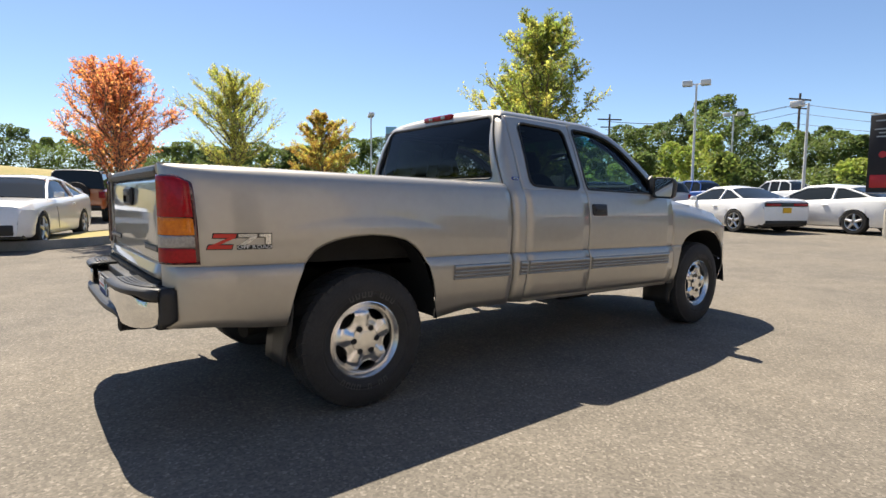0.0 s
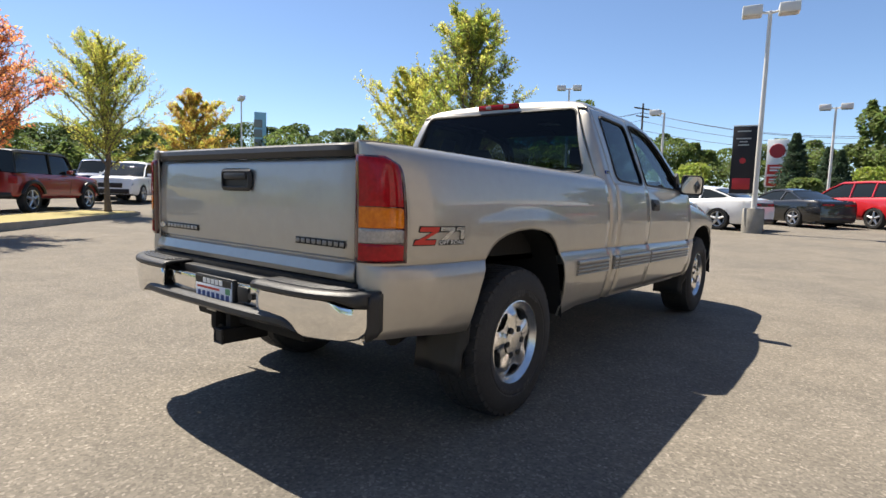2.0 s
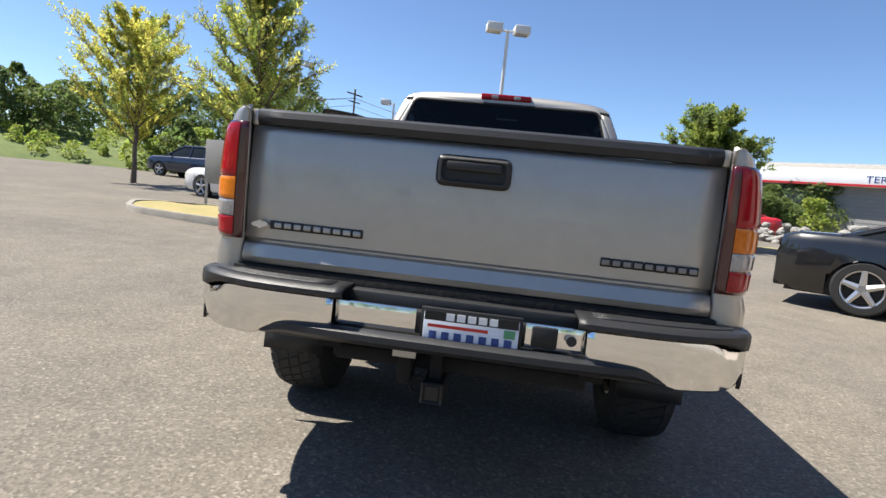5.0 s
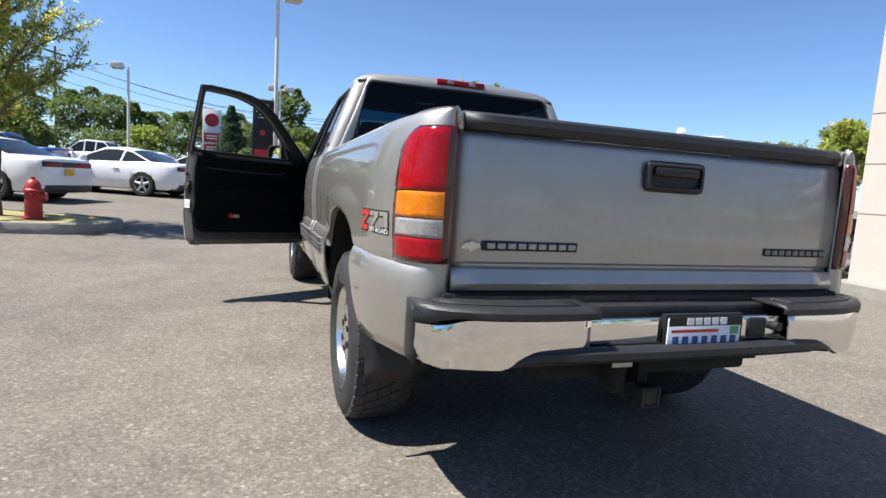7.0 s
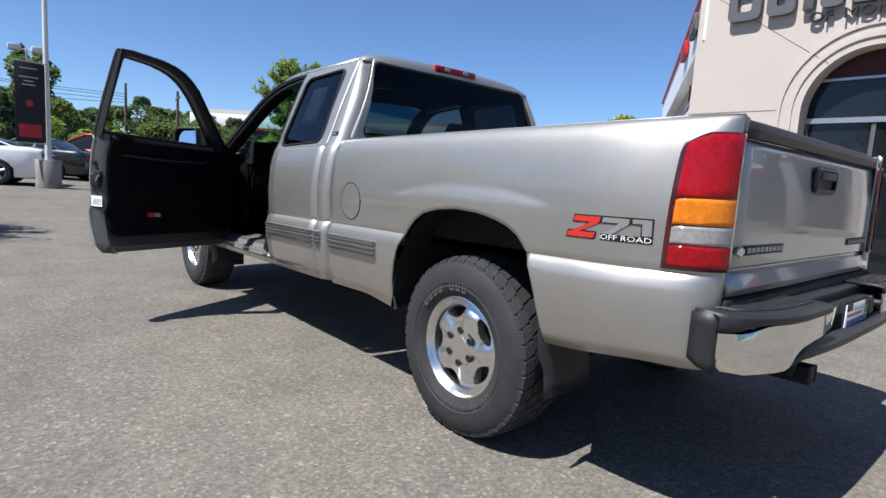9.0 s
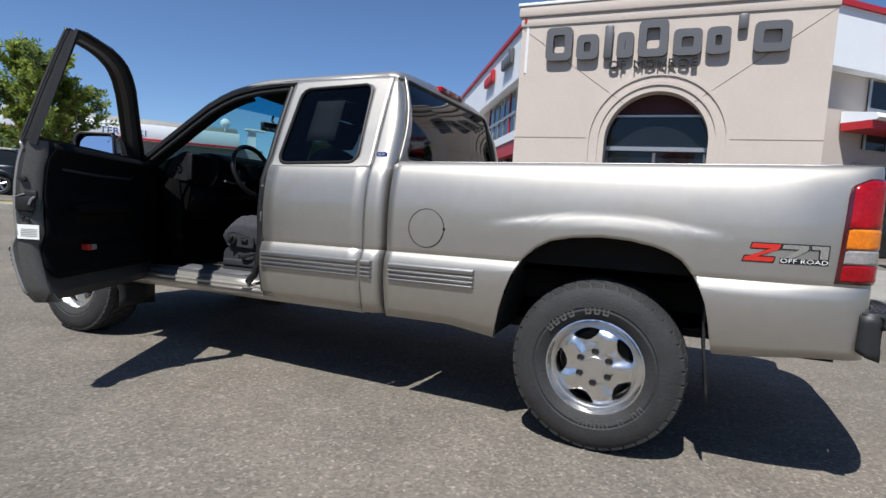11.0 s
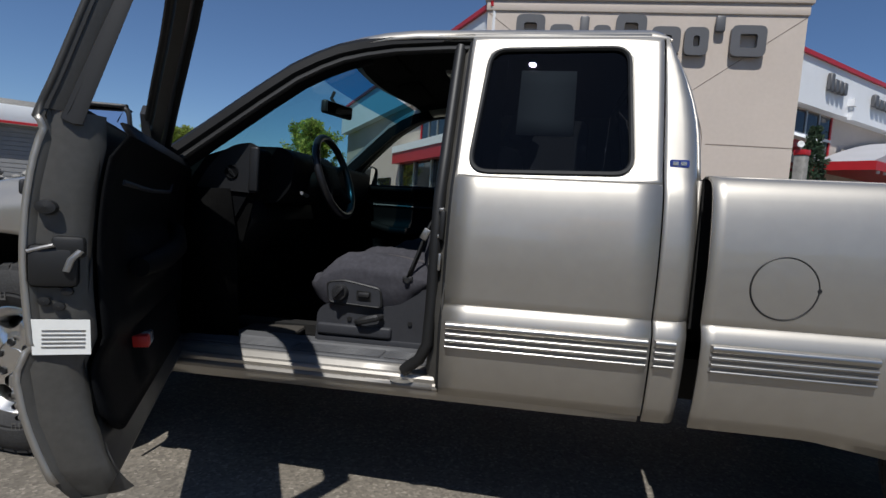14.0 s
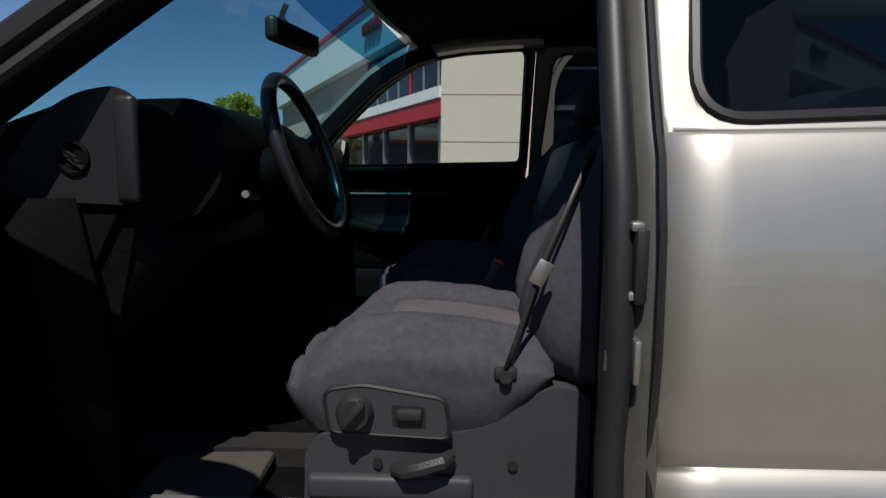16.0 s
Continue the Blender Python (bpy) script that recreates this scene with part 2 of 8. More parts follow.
def prism(poly, plane, a, b):
    """Extrude a 2D outline from a to b along the axis that plane lacks."""
    def at(p, h):
        return Vector({"xz": (p[0], h, p[1]), "xy": (p[0], p[1], h), "yz": (h, p[0], p[1])}[plane])
    n = len(poly)
    V = [at(p, a) for p in poly] + [at(p, b) for p in poly]
    F = [tuple(range(n)), tuple(reversed(range(n, 2 * n)))] + [(i, (i + 1) % n + 0, (i + 1) % n + n, i + n)[::-1] for i in range(n)]
    return V, F


def rounded(poly, r, seg=5):
    """Round the corners of a 2D outline."""
    res, n = [], len(poly)
    rr = r if isinstance(r, (list, tuple)) else [r] * n
    for i in range(n):
        p, a, b = Vector(poly[i]), Vector(poly[i - 1]), Vector(poly[(i + 1) % n])
        k = rr[i]
        u, w = (a - p).normalized(), (b - p).normalized()
        s = min(k, (a - p).length * 0.45, (b - p).length * 0.45)
        p0, p1 = p + u * s, p + w * s
        for j in range(seg + 1):
            t = j / seg
            res.append(tuple(p0 * (1 - t) ** 2 + p * 2 * t * (1 - t) + p1 * t * t))
    return res


def resample(poly, n, start=None):
    """n points at even steps round a closed 2D outline."""
    P = [Vector(p) for p in poly]
    P.append(P[0])
    L = [0]
    for a, b in zip(P, P[1:]):
        L.append(L[-1] + (b - a).length)
    res = []
    for i in range(n):
        s = L[-1] * i / n
        k = max(j for j in range(len(L) - 1) if L[j] <= s + 1e-9)
        t = (s - L[k]) / max(L[k + 1] - L[k], 1e-9)
        res.append(tuple(P[k].lerp(P[k + 1], t)))
    return res


def ray_loop(poly, c, n, phase=0.0):
    """Points where rays from c at even angles leave a 2D outline."""
    res, P = [], [Vector(p) for p in poly]
    for i in range(n):
        a = phase + 2 * math.pi * i / n
        d = Vector((math.cos(a), math.sin(a)))
        best = None
        for p, q in zip(P, P[1:] + P[:1]):
            e = q - p
            den = d.x * e.y - d.y * e.x
            if abs(den) < 1e-12:
                continue
            w = p - Vector(c)
            t, u = (w.x * e.y - w.y * e.x) / den, (w.x * d.y - w.y * d.x) / den
            if t > 0 and -1e-9 <= u <= 1 + 1e-9 and (best is None or t > best):
                best = t
        res.append(tuple(Vector(c) + d * (best or 0)))
    return res


def holed(outer, inner, c, fn, n=72, rings=5, flip=False):
    """A panel between an outer outline and a hole, laid on the surface fn(u, v)."""
    # the corners of the outer outline are kept by adding their angles
    ang = sorted({round(math.atan2(p[1] - c[1], p[0] - c[0]) % (2 * math.pi), 5) for p in outer} | {round(2 * math.pi * i / n, 5) for i in range(n)})
    A, B = [], []
    for a in ang:
        A.append(ray_loop(outer, c, 1, a)[0])
        B.append(ray_loop(inner, c, 1, a)[0])
    V, F, k = [], [], len(ang)
    for j in range(rings + 1):
        t = j / rings
        for p, q in zip(A, B):
            V.append(Vector(fn(p[0] + (q[0] - p[0]) * t, p[1] + (q[1] - p[1]) * t)))
    for j in range(rings):
        for i in range(k):
            q = (j * k + i, j * k + (i + 1) % k, (j + 1) * k + (i + 1) % k, (j + 1) * k + i)
            F.append(q[::-1] if flip else q)
    return V, F


def filled(poly, c, fn, rings=4, flip=False):
    """A curved pane with the given outline."""
    V, F, k = [], [], len(poly)
    for j in range(rings):
        t = j / rings
        V += [Vector(fn(p[0] + (c[0] - p[0]) * t, p[1] + (c[1] - p[1]) * t)) for p in poly]
    V.append(Vector(fn(*c)))
    for j in range(rings - 1):
        for i in range(k):
            F.append((j * k + i, j * k + (i + 1) % k, (j + 1) * k + (i + 1) % k, (j + 1) * k + i))
    for i in range(k):
        F.append(((rings - 1) * k + i, (rings - 1) * k + (i + 1) % k, len(V) - 1))
    return V, [q[::-1] for q in F] if flip else F


def grid(rows, flip=False, closed=False):
    """Faces over rows of points of the same length."""
    n = len(rows[0])
    V = [Vector(p) for r in rows for p in r]
    F = []
    for i in range(len(rows) - 1):
        for j in range(n if closed else n - 1):
            a, b = i * n + j, i * n + (j + 1) % n
            q = (a, b, b + n, a + n)
            F.append(q[::-1] if flip else q)
    return V, F


def mesh_of(name, geo, material, smooth=38, fix=True):
    me = bpy.data.meshes.new(name)
    V, F = geo
    me.from_pydata([tuple(v) for v in V], [], F)
    bm = bmesh.new()
    bm.from_mesh(me)
    bmesh.ops.remove_doubles(bm, verts=bm.verts, dist=0.0004)
    bmesh.ops.dissolve_degenerate(bm, edges=bm.edges, dist=0.0002)
    if fix:
        bmesh.ops.recalc_face_normals(bm, faces=bm.faces)
    bm.to_mesh(me)
    bm.free()
    me.materials.append(material)
    if smooth:
        me.shade_smooth()
        me.set_sharp_from_angle(angle=radians(smooth))
    return me


def part(name, geo, material, parent=None, label="", smooth=38, solid=0.0, rake=False, fix=True):
    """One mesh object, under a thing or a part."""
    if rake:
        geo = [Vector((v[0], v[1], v[2] - RAKE * v[0])) for v in geo[0]], geo[1]
    ob = new(name, mesh_of(name, geo, material, smooth, fix))
    if parent:
        ob.parent = parent
    if label:
        ob["label"] = label
    if solid:
        md = ob.modifiers.new("thick", "SOLIDIFY")
        md.thickness, md.offset = abs(solid), -1 if solid > 0 else 1
    return ob


def thing(name, label, category, m=None, group="", kind=""):
    ob = new(name)
    ob.empty_display_size = 0.2
    if m is not None:
        ob.matrix_world = m
    return tagged(ob, label, category, group, kind)


def text_geo(words, size, depth=0.0):
    """Letters of the built-in font as a mesh in the xy plane, base line at y = 0."""
    cu = bpy.data.curves.new("words", "FONT")
    cu.body, cu.size, cu.extrude, cu.resolution_u = words, size, depth, 2
    ob = bpy.data.objects.new("words", cu)
    scene.collection.objects.link(ob)
    me = bpy.data.meshes.new_from_object(ob.evaluated_get(bpy.context.evaluated_depsgraph_get()))
    geo = [v.co.copy() for v in me.vertices], [tuple(p.vertices) for p in me.polygons]
    bpy.data.objects.remove(ob), bpy.data.curves.remove(cu), bpy.data.meshes.remove(me)
    return geo

# ---- the pickup truck: x ahead from the rear axle, y to its left ----
truck = thing("pickup_truck", "pewter extended-cab pickup truck with its driver's door open", "truck")


CORNER_IN = 0.797


def corner_y(inset, z):
    """The bed side draws in at the rear corner to the edge of the tailgate."""
    return side_y(z) - inset / 0.185 * (side_y(z) - CORNER_IN)


def table(T, x):
    if x <= T[0][0]:
        return T[0][1]
    for (a, p), (b, q) in zip(T, T[1:]):
        if x <= b:
            return p + (q - p) * (x - a) / (b - a)
    return T[-1][1]


def sstep(t):
    t = max(0.0, min(1.0, t))
    return t * t * (3 - 2 * t)


def smooth_levels(T, a, b, n):
    """Heights from a to b with the half widths T eased from knot to knot."""
    res = []
    for i in range(n + 1):
        z = a + (b - a) * i / n
        k = max(0, min(len(T) - 2, sum(1 for p in T if p[0] <= z) - 1))
        (z0, y0), (z1, y1) = T[k], T[k + 1]
        zl, yl = T[k - 1] if k else (2 * z0 - z1, 2 * y0 - y1)
        zr, yr = T[k + 2] if k + 2 < len(T) else (2 * z1 - z0, 2 * y1 - y0)
        m0, m1 = (y1 - yl) / (z1 - zl), (yr - y0) / (zr - z0)
        h, t = z1 - z0, (z - z0) / (z1 - z0)
        res.append((z, y0 * (1 + 2 * t) * (1 - t) ** 2 + m0 * h * t * (1 - t) ** 2 + y1 * t * t * (3 - 2 * t) + m1 * h * t * t * (t - 1)))
    return res


SIDE = smooth_levels([(0.44, 0.920), (0.50, 0.942), (0.56, 0.966), (0.64, 0.985), (0.72, 0.996), (0.78, 0.999), (0.803, 0.9965)], 0.44, 0.80, 30) + [(0.803, 0.9965), (0.841, 0.981), (0.847, 0.972)] + \
    smooth_levels([(0.852, 0.9755), (0.867, 0.9765), (0.93, 0.9815), (1.00, 0.985), (1.07, 0.9835), (1.14, 0.977), (1.20, 0.967), (1.24, 0.957), (1.275, 0.943), (1.298, 0.925), (1.311, 0.905), (1.316, 0.885)], 0.852, 1.316, 60)
LEVELS = [0.44, 0.50, 0.56, 0.60, 0.64, 0.68, 0.72, 0.78, 0.803, 0.822, 0.841, 0.847, 0.852, 0.875, 0.90, 0.93, 0.975, 1.0, 1.02, 1.03, 1.04, 1.05, 1.06, 1.07, 1.08, 1.10, 1.14, 1.18, 1.21, 1.24, 1.258, 1.275, 1.288, 1.298, 1.305, 1.311, 1.316]
ARCH = [(-0.445, 0.53), (-0.43, 0.60), (-0.419, 0.66), (-0.40, 0.74), (-0.375, 0.80), (-0.345, 0.85), (-0.30, 0.905), (-0.25, 0.935), (-0.187, 0.957), (-0.09, 0.976), (0.031, 0.984),
        (0.15, 0.975), (0.254, 0.953), (0.32, 0.915), (0.378, 0.862), (0.42, 0.79), (0.45, 0.71), (0.475, 0.62), (0.495, 0.53), (0.505, 0.46)]


def side_y(z):
    return table(SIDE, z)


def swell(x, z):
    """The raised flare over the rear wheel."""
    u = (x - 0.05) / 0.54
    if abs(u) >= 1:
        return 0.0
    top = 1.078 - 0.055 * u * u
    return 0.015 * (1 - u * u) ** 1.1 * sstep((top - z) / 0.03)


def cab_y(z):
    if z < 1.24:
        return side_y(z)
    return table([(1.24, 0.957), (1.262, 0.949), (1.275, 0.942), (1.281, 0.938), (1.30, 0.927), (1.36, 0.903), (1.50, 0.853), (1.65, 0.794), (1.75, 0.752), (1.80, 0.728)], z)


def level(z, lo):
    """A height of the panel moved up evenly where the lower edge rises; the crease keeps its height."""
    if lo < 0.803:
        return lo + (z - 0.44) / 0.363 * (0.803 - lo) if z < 0.803 else z
    if lo < 0.852:
        return max(z, lo)
    return lo if z < 0.852 else lo + (z - 0.852) / 0.464 * (1.316 - lo)


def sidewall(cols, levels, zlo, zhi, yf, s):
    """A side panel: columns of (x, inset), clipped between zlo and zhi; s: 1 for the left, -1 for the right."""
    rows = []
    for x, inset in cols:
        lo, hi = zlo(x), zhi(x)
        rows.append([(x, s * (yf(x, min(max(z, lo), hi)) - inset), min(max(z, lo), hi)) for z in levels])
    return grid(rows)


def xs(a, b, n):
    return [a + (b - a) * i / n for i in range(n + 1)]


def tp(name, geo, material, parent=None, label="", **k):
    return part(name, geo, material, parent or truck, label, rake=True, **k)


CORNER = [(-0.56, 0.0), (-0.62, 0.0015), (-0.67, 0.005), (-0.71, 0.0095), (-0.75, 0.0165), (-0.79, 0.0255), (-0.825, 0.034), (-0.855, 0.0415), (-0.885, 0.0505), (-0.912, 0.061), (-0.936, 0.074), (-0.957, 0.091), (-0.973, 0.111), (-0.983, 0.134), (-0.985, 0.154), (-0.980, 0.172), (-0.973, 0.185)]
INSETS = [(x, i) for x, i in reversed(CORNER[:14])]


def bed_y(x, z):
    """Half width of the bed side, drawn in towards the rear corner."""
    return corner_y(table(INSETS, x), z)


rear_arch_x = sorted({round(a, 4) for a, _ in ARCH} | {round(x, 4) for x in xs(-0.44, 0.50, 40)})


def wheelhouse(x0, s):
    rows = [[(x0 + a, s * 0.962, z), (x0 + a, s * 0.93, z + 0.012), (x0 + a * 1.02, s * 0.50, z + 0.02)] for a, z in ARCH]
    wall = [(x0 + a * 1.02, z + 0.02) for a, z in ARCH]
    return join(grid(rows), prism(wall, "xz", s * 0.50, s * 0.49))


for s in (1, -1):
    side = "left" if s > 0 else "right"
    # bed side
    cols = [(x, 0.0) for x in xs(1.105, 0.52, 14)] + [(0.506, 0)] + [(x, 0.0) for x in reversed(rear_arch_x)] + [(-0.4455, 0)] + [(x, 0.0) for x in xs(-0.46, -0.54, 3)] + CORNER

    def low(x):
        if -0.445 <= x <= 0.505:
            return table(ARCH, x)
        return 0.50 if x > 0.75 else (0.50 - 0.04 * (0.75 - x) / 0.25 if x > 0.5 else 0.53 + 0.03 * sstep((-0.45 - x) / 0.4))
    bed = tp("bed_side", grid([[(x, s * (corner_y(i, z) + swell(x, z)), z) for z in (level(q, low(x)) for q in LEVELS)] for x, i in cols]), M_PEWTER, label="pewter bed side panel with a flared wheel arch", solid=0.012)
    tp("wheelhouse", wheelhouse(0.0, s), M_UNDER, bed, "black inner wheel arch")
    # rail cap on top of the bed side
    tp("bed_rail", grid([[(x, s * min(y, corner_y(i, 1.316) + 0.003), z) for y, z in ((0.888, 1.3155), (0.87, 1.3185), (0.82, 1.3185), (0.80, 1.31), (0.80, 1.27))] for x, i in [(x, 0.0) for x in xs(1.10, -0.50, 8)] + CORNER]), M_PEWTER, bed, solid=0.006)
    # tail lamp, wrapped round the corner
    lamp = None
    LC = [(-0.842, 0.036), (-0.852, 0.0385), (-0.868, 0.042), (-0.897, 0.050), (-0.926, 0.062), (-0.951, 0.079), (-0.972, 0.101), (-0.987, 0.127), (-0.992, 0.150), (-0.991, 0.172), (-0.984, 0.186)]

    def lamp_x(x, i, z):
        """The front edge of the lamp leans back towards its top."""
        return x - 0.055 * (z - 0.86) * max(0.0, 1 - (i - 0.036) / 0.03)

    def lamp_drop(i, z):
        return 0.03 * max(0.0, (z - 1.2) / 0.06) * max(0.0, 1 - (i - 0.036) / 0.03) ** 2
    edge = grid([[(lamp_x(x, i, z), s * (corner_y(i, z) + 0.002), z - lamp_drop(i, z)) for z in xs(0.857, 1.2635, 16)] for x, i in LC])
    lamp = tp("tail_lamp", edge, M_DRED, label="tail lamp with red, amber and clear lenses", solid=0.02)
    for nm, a, b, m, lab in (("upper_lens", 1.073, 1.2565, M_RED, "red brake lens"), ("turn_lens", 0.992, 1.070, M_AMBER, "amber turn lens"),
                             ("reverse_lens", 0.934, 0.989, M_CLEARL, "clear reversing lens"), ("lower_lens", 0.866, 0.931, M_RED, "red lower lens")):
        zz = [a, a + 0.006] + xs(a + 0.006, b - 0.006, 8)[1:-1] + [b - 0.006, b]
        cut = LC[1:-2]
        tp(nm, grid([[(lamp_x(x, i, z) - 0.003, s * (corner_y(i, z) + 0.006 - (0.006 if z in (a, b) or k in (0, len(cut) - 1) else 0.0)), z - lamp_drop(i, z)) for z in zz] for k, (x, i) in enumerate(cut)]), m, lamp, lab)
    # cab corner behind the rear door
    cc = [(1.25, 0.0), (1.235, 0), (1.215, 0), (1.195, 0.001)] + [(1.195 - 0.06 * math.sin(t), 0.07 * (1 - math.cos(t))) for t in (math.pi / 2 * i / 6 for i in range(1, 7))]
    lv = [z for z in LEVELS if 0.5 <= z <= 1.24] + [1.262, 1.275, 1.281, 1.30, 1.36, 1.43, 1.50, 1.57, 1.65, 1.70, 1.75, 1.80]

    def back(x, z):
        return x + 0.11 * max(0.0, (z - 1.42) / 0.4) ** 2 * max(0.0, (1.25 - x) / 0.115)
    geo = sidewall(cc, lv, lambda x: 0.505, lambda x: 1.80, lambda x, z: cab_y(z), s)
    geo = [Vector((back(v.x, v.z), v.y, v.z)) for v in geo[0]], geo[1]
    corner = tp("cab_corner", geo, M_PEWTER, solid=0.01)
    # rear half door
    lower = sidewall([(x, 0) for x in xs(1.256, 1.926, 8)], lv, lambda x: 0.525, lambda x: 1.281, lambda x, z: cab_y(z), s)
    win = rounded([(1.350, 1.308), (1.884, 1.296), (1.852, 1.748), (1.372, 1.760)], [0.06, 0.07, 0.06, 0.06], 6)
    upper = holed([(1.256, 1.281), (1.926, 1.281), (1.926, 1.80), (1.256, 1.80)], win, (1.62, 1.53), lambda u, v: (u, s * cab_y(v), v), 80, 5)
    rdoor = tp("rear_door", join(lower, upper), M_PEWTER, label="pewter half door with a dark tinted window", solid=0.02)
    wc = [(p[0], p[1]) for p in win]
    tp("window_seal", tube([(p[0], s * (cab_y(p[1]) + 0.001), p[1]) for p in wc], 0.009, 6, closed=True), M_SEAL, rdoor)
    tp("pane", filled(win, (1.62, 1.53), lambda u, v: (u, s * (cab_y(v) - 0.006), v)), M_TINT, rdoor, "dark tinted window pane")
    # mouldings with bright ridges
    PROF = [(0.792, 0.0), (0.789, 0.010), (0.770, 0.012), (0.766, 0.004), (0.759, 0.004), (0.755, 0.011), (0.747, 0.011), (0.743, 0.004), (0.736, 0.004), (0.732, 0.010),
            (0.725, 0.010), (0.721, 0.004), (0.713, 0.004), (0.709, 0.010), (0.703, 0.009), (0.699, 0.0)]

    def moulding(a, b, parent):
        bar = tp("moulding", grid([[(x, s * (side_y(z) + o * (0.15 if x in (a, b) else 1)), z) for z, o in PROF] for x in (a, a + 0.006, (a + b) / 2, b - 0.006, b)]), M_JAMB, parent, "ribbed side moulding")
        arc = [math.pi * k / 8 for k in range(9)]
        tp("bright_strip", grid([[(x, s * (side_y(0.779) + 0.008 + 0.009 * math.sin(q)), 0.779 + 0.0115 * math.cos(q)) for q in arc] for x in (a + 0.004, b - 0.004)]), M_BRIGHT, bar)
        for z in (0.751, 0.7285, 0.7065):
            tp("rib", grid([[(x, s * (side_y(z) + 0.007 + 0.0075 * math.sin(q)), z + 0.0055 * math.cos(q)) for q in arc] for x in (a + 0.004, b - 0.004)]), M_BRIGHT, bar)
    moulding(0.605, 1.078, bed)
    moulding(1.178, 1.246, corner)
    moulding(1.262, 1.912, rdoor)
    # rocker under the doors
    rk = [(0.585, 0.93), (0.582, 0.945), (0.572, 0.951), (0.558, 0.949), (0.552, 0.957), (0.540, 0.957), (0.534, 0.951), (0.515, 0.949), (0.498, 0.935), (0.495, 0.80)]
    tp("rocker", grid([[(x, s * (y - 0.012), z - 0.005) for z, y in rk] for x in xs(1.26, 3.10, 6)]), M_PEWTER, label="ribbed pewter rocker panel", solid=0.01)
    # front wing
    def wing_top(x):
        return table([(3.1, 1.262), (3.4, 1.235), (3.7, 1.195), (4.0, 1.145), (4.25, 1.10), (4.42, 1.06)], x)

    def wing_y(x, z):
        t = wing_top(x)
        return min(side_y(z), 0.985) - 0.10 * sstep((z - (t - 0.14)) / 0.14) ** 1.5
    fx = sorted({round(3.63 + a, 4) for a, _ in ARCH} | {round(x, 4) for x in xs(3.63 - 0.44, 3.63 + 0.50, 30)})
    wcols = [(3.112, 0), (3.15, 0), (3.1845, 0)] + [(x, 0.30 * max(0, (x - 3.95) / 0.5) ** 2) for x in fx] + [(x, 0.30 * max(0, (x - 3.95) / 0.5) ** 2) for x in (4.136, 4.20, 4.28, 4.36, 4.42)]

    def wlow(x):
        if 3.185 <= x <= 4.135:
            return table(ARCH, x - 3.63)
        return 0.505 if x < 3.3 else 0.60
    wl = [z for z in LEVELS if z < 1.24] + [1.25, 1.262]
    wing = tp("front_wing", sidewall(wcols, wl, wlow, wing_top, wing_y, s), M_PEWTER, label="pewter front wing", solid=0.01)
    tp("wheelhouse", wheelhouse(3.63, s), M_UNDER, wing, "black inner wheel arch")

# cab back wall with the rear window
def back_x(z):
    return 1.135 + 0.11 * max(0.0, (z - 1.42) / 0.4) ** 2


rw = rounded([(-0.775, 1.345), (0.775, 1.345), (0.655, 1.795), (-0.655, 1.795)], 0.05, 6)
cabback = tp("cab_back", join(holed([(-0.865, 1.30), (0.865, 1.30), (0.655, 1.812), (0.3, 1.835), (-0.3, 1.835), (-0.655, 1.812)], rw, (0, 1.57), lambda u, v: (back_x(v), u, v), 96, 3),
                              grid([[(1.135, y, z) for z in (0.7, 1.30)] for y in (-0.88, 0, 0.88)])), M_PEWTER, solid=0.012)
tp("window_seal", tube([(back_x(p[1]) - 0.004, p[0], p[1]) for p in rw], 0.011, 6, closed=True), M_SEAL, cabback)
tp("rear_window", filled(rw, (0, 1.57), lambda u, v: (back_x(v) - 0.003, u, v)), M_TINT, cabback, "dark tinted rear window")

# roof
SEC = [(-0.728, 1.80), (-0.712, 1.822), (-0.68, 1.842), (-0.60, 1.860), (-0.45, 1.871), (-0.22, 1.879), (0, 1.882)]
SEC = SEC + [(-y, z) for y, z in reversed(SEC[:-1])]


def roof_row(t):
    r = []
    for y, z in SEC:
        f = 2.44 + 0.11 * (1 - (y / 0.73) ** 2)
        b = 1.226
        x = b + (f - b) * t
        drop = 0.052 * max(0.0, (x - 2.12) / 0.36) ** 2
        drop += min(0.075, z - 1.795) * (1 - math.sqrt(1 - min(1.0, max(0.0, (1.31 - x) / 0.084)) ** 2))
        r.append((x, y * (1 - 0.02 * max(0, (x - 2.2) / 0.3)), z - drop))
    return r


roof = tp("roof", grid([roof_row(t) for t in (0, 0.0008, 0.0025, 0.006, 0.012, 0.022, 0.035, 0.05, 0.065, 0.09, 0.2, 0.4, 0.6, 0.75, 0.85, 0.93, 1)]), M_PEWTER, label="pewter cab roof", solid=0.012)
tp("headliner", grid([[(x, y * 0.96, z - 0.035) for x, y, z in roof_row(t)] for t in (0.02, 0.3, 0.6, 0.8, 0.97)]), M_HEADLN, roof, "grey cloth headliner")
lamp = tp("brake_lamp", join(box(1.216, 1.262, -0.18, 0.18, 1.826, 1.868, 0.012)), M_RED, roof, "high red brake lamp with clear ends")
for y0, y1 in ((-0.105, -0.055), (0.055, 0.105)):
    tp("cargo_lens", box(1.212, 1.24, y0, y1, 1.834, 1.86, 0.006), M_CLEARL, lamp)

# windscreen, pillars
def screen(u, v):
    """u across -1..1, v down 0..1"""
    y = u * (0.70 + (0.835 - 0.70) * v)
    x0, x1 = 2.45 + 0.11 * (1 - u * u), 3.06 + 0.20 * (1 - u * u)
    z0, z1 = 1.770 + 0.055 * (1 - u * u), 1.285 + 0.0 * u
    w = v + 0.06 * v * (1 - v)
    return (x0 + (x1 - x0) * v, y, z0 + (z1 - z0) * w - 0.0)


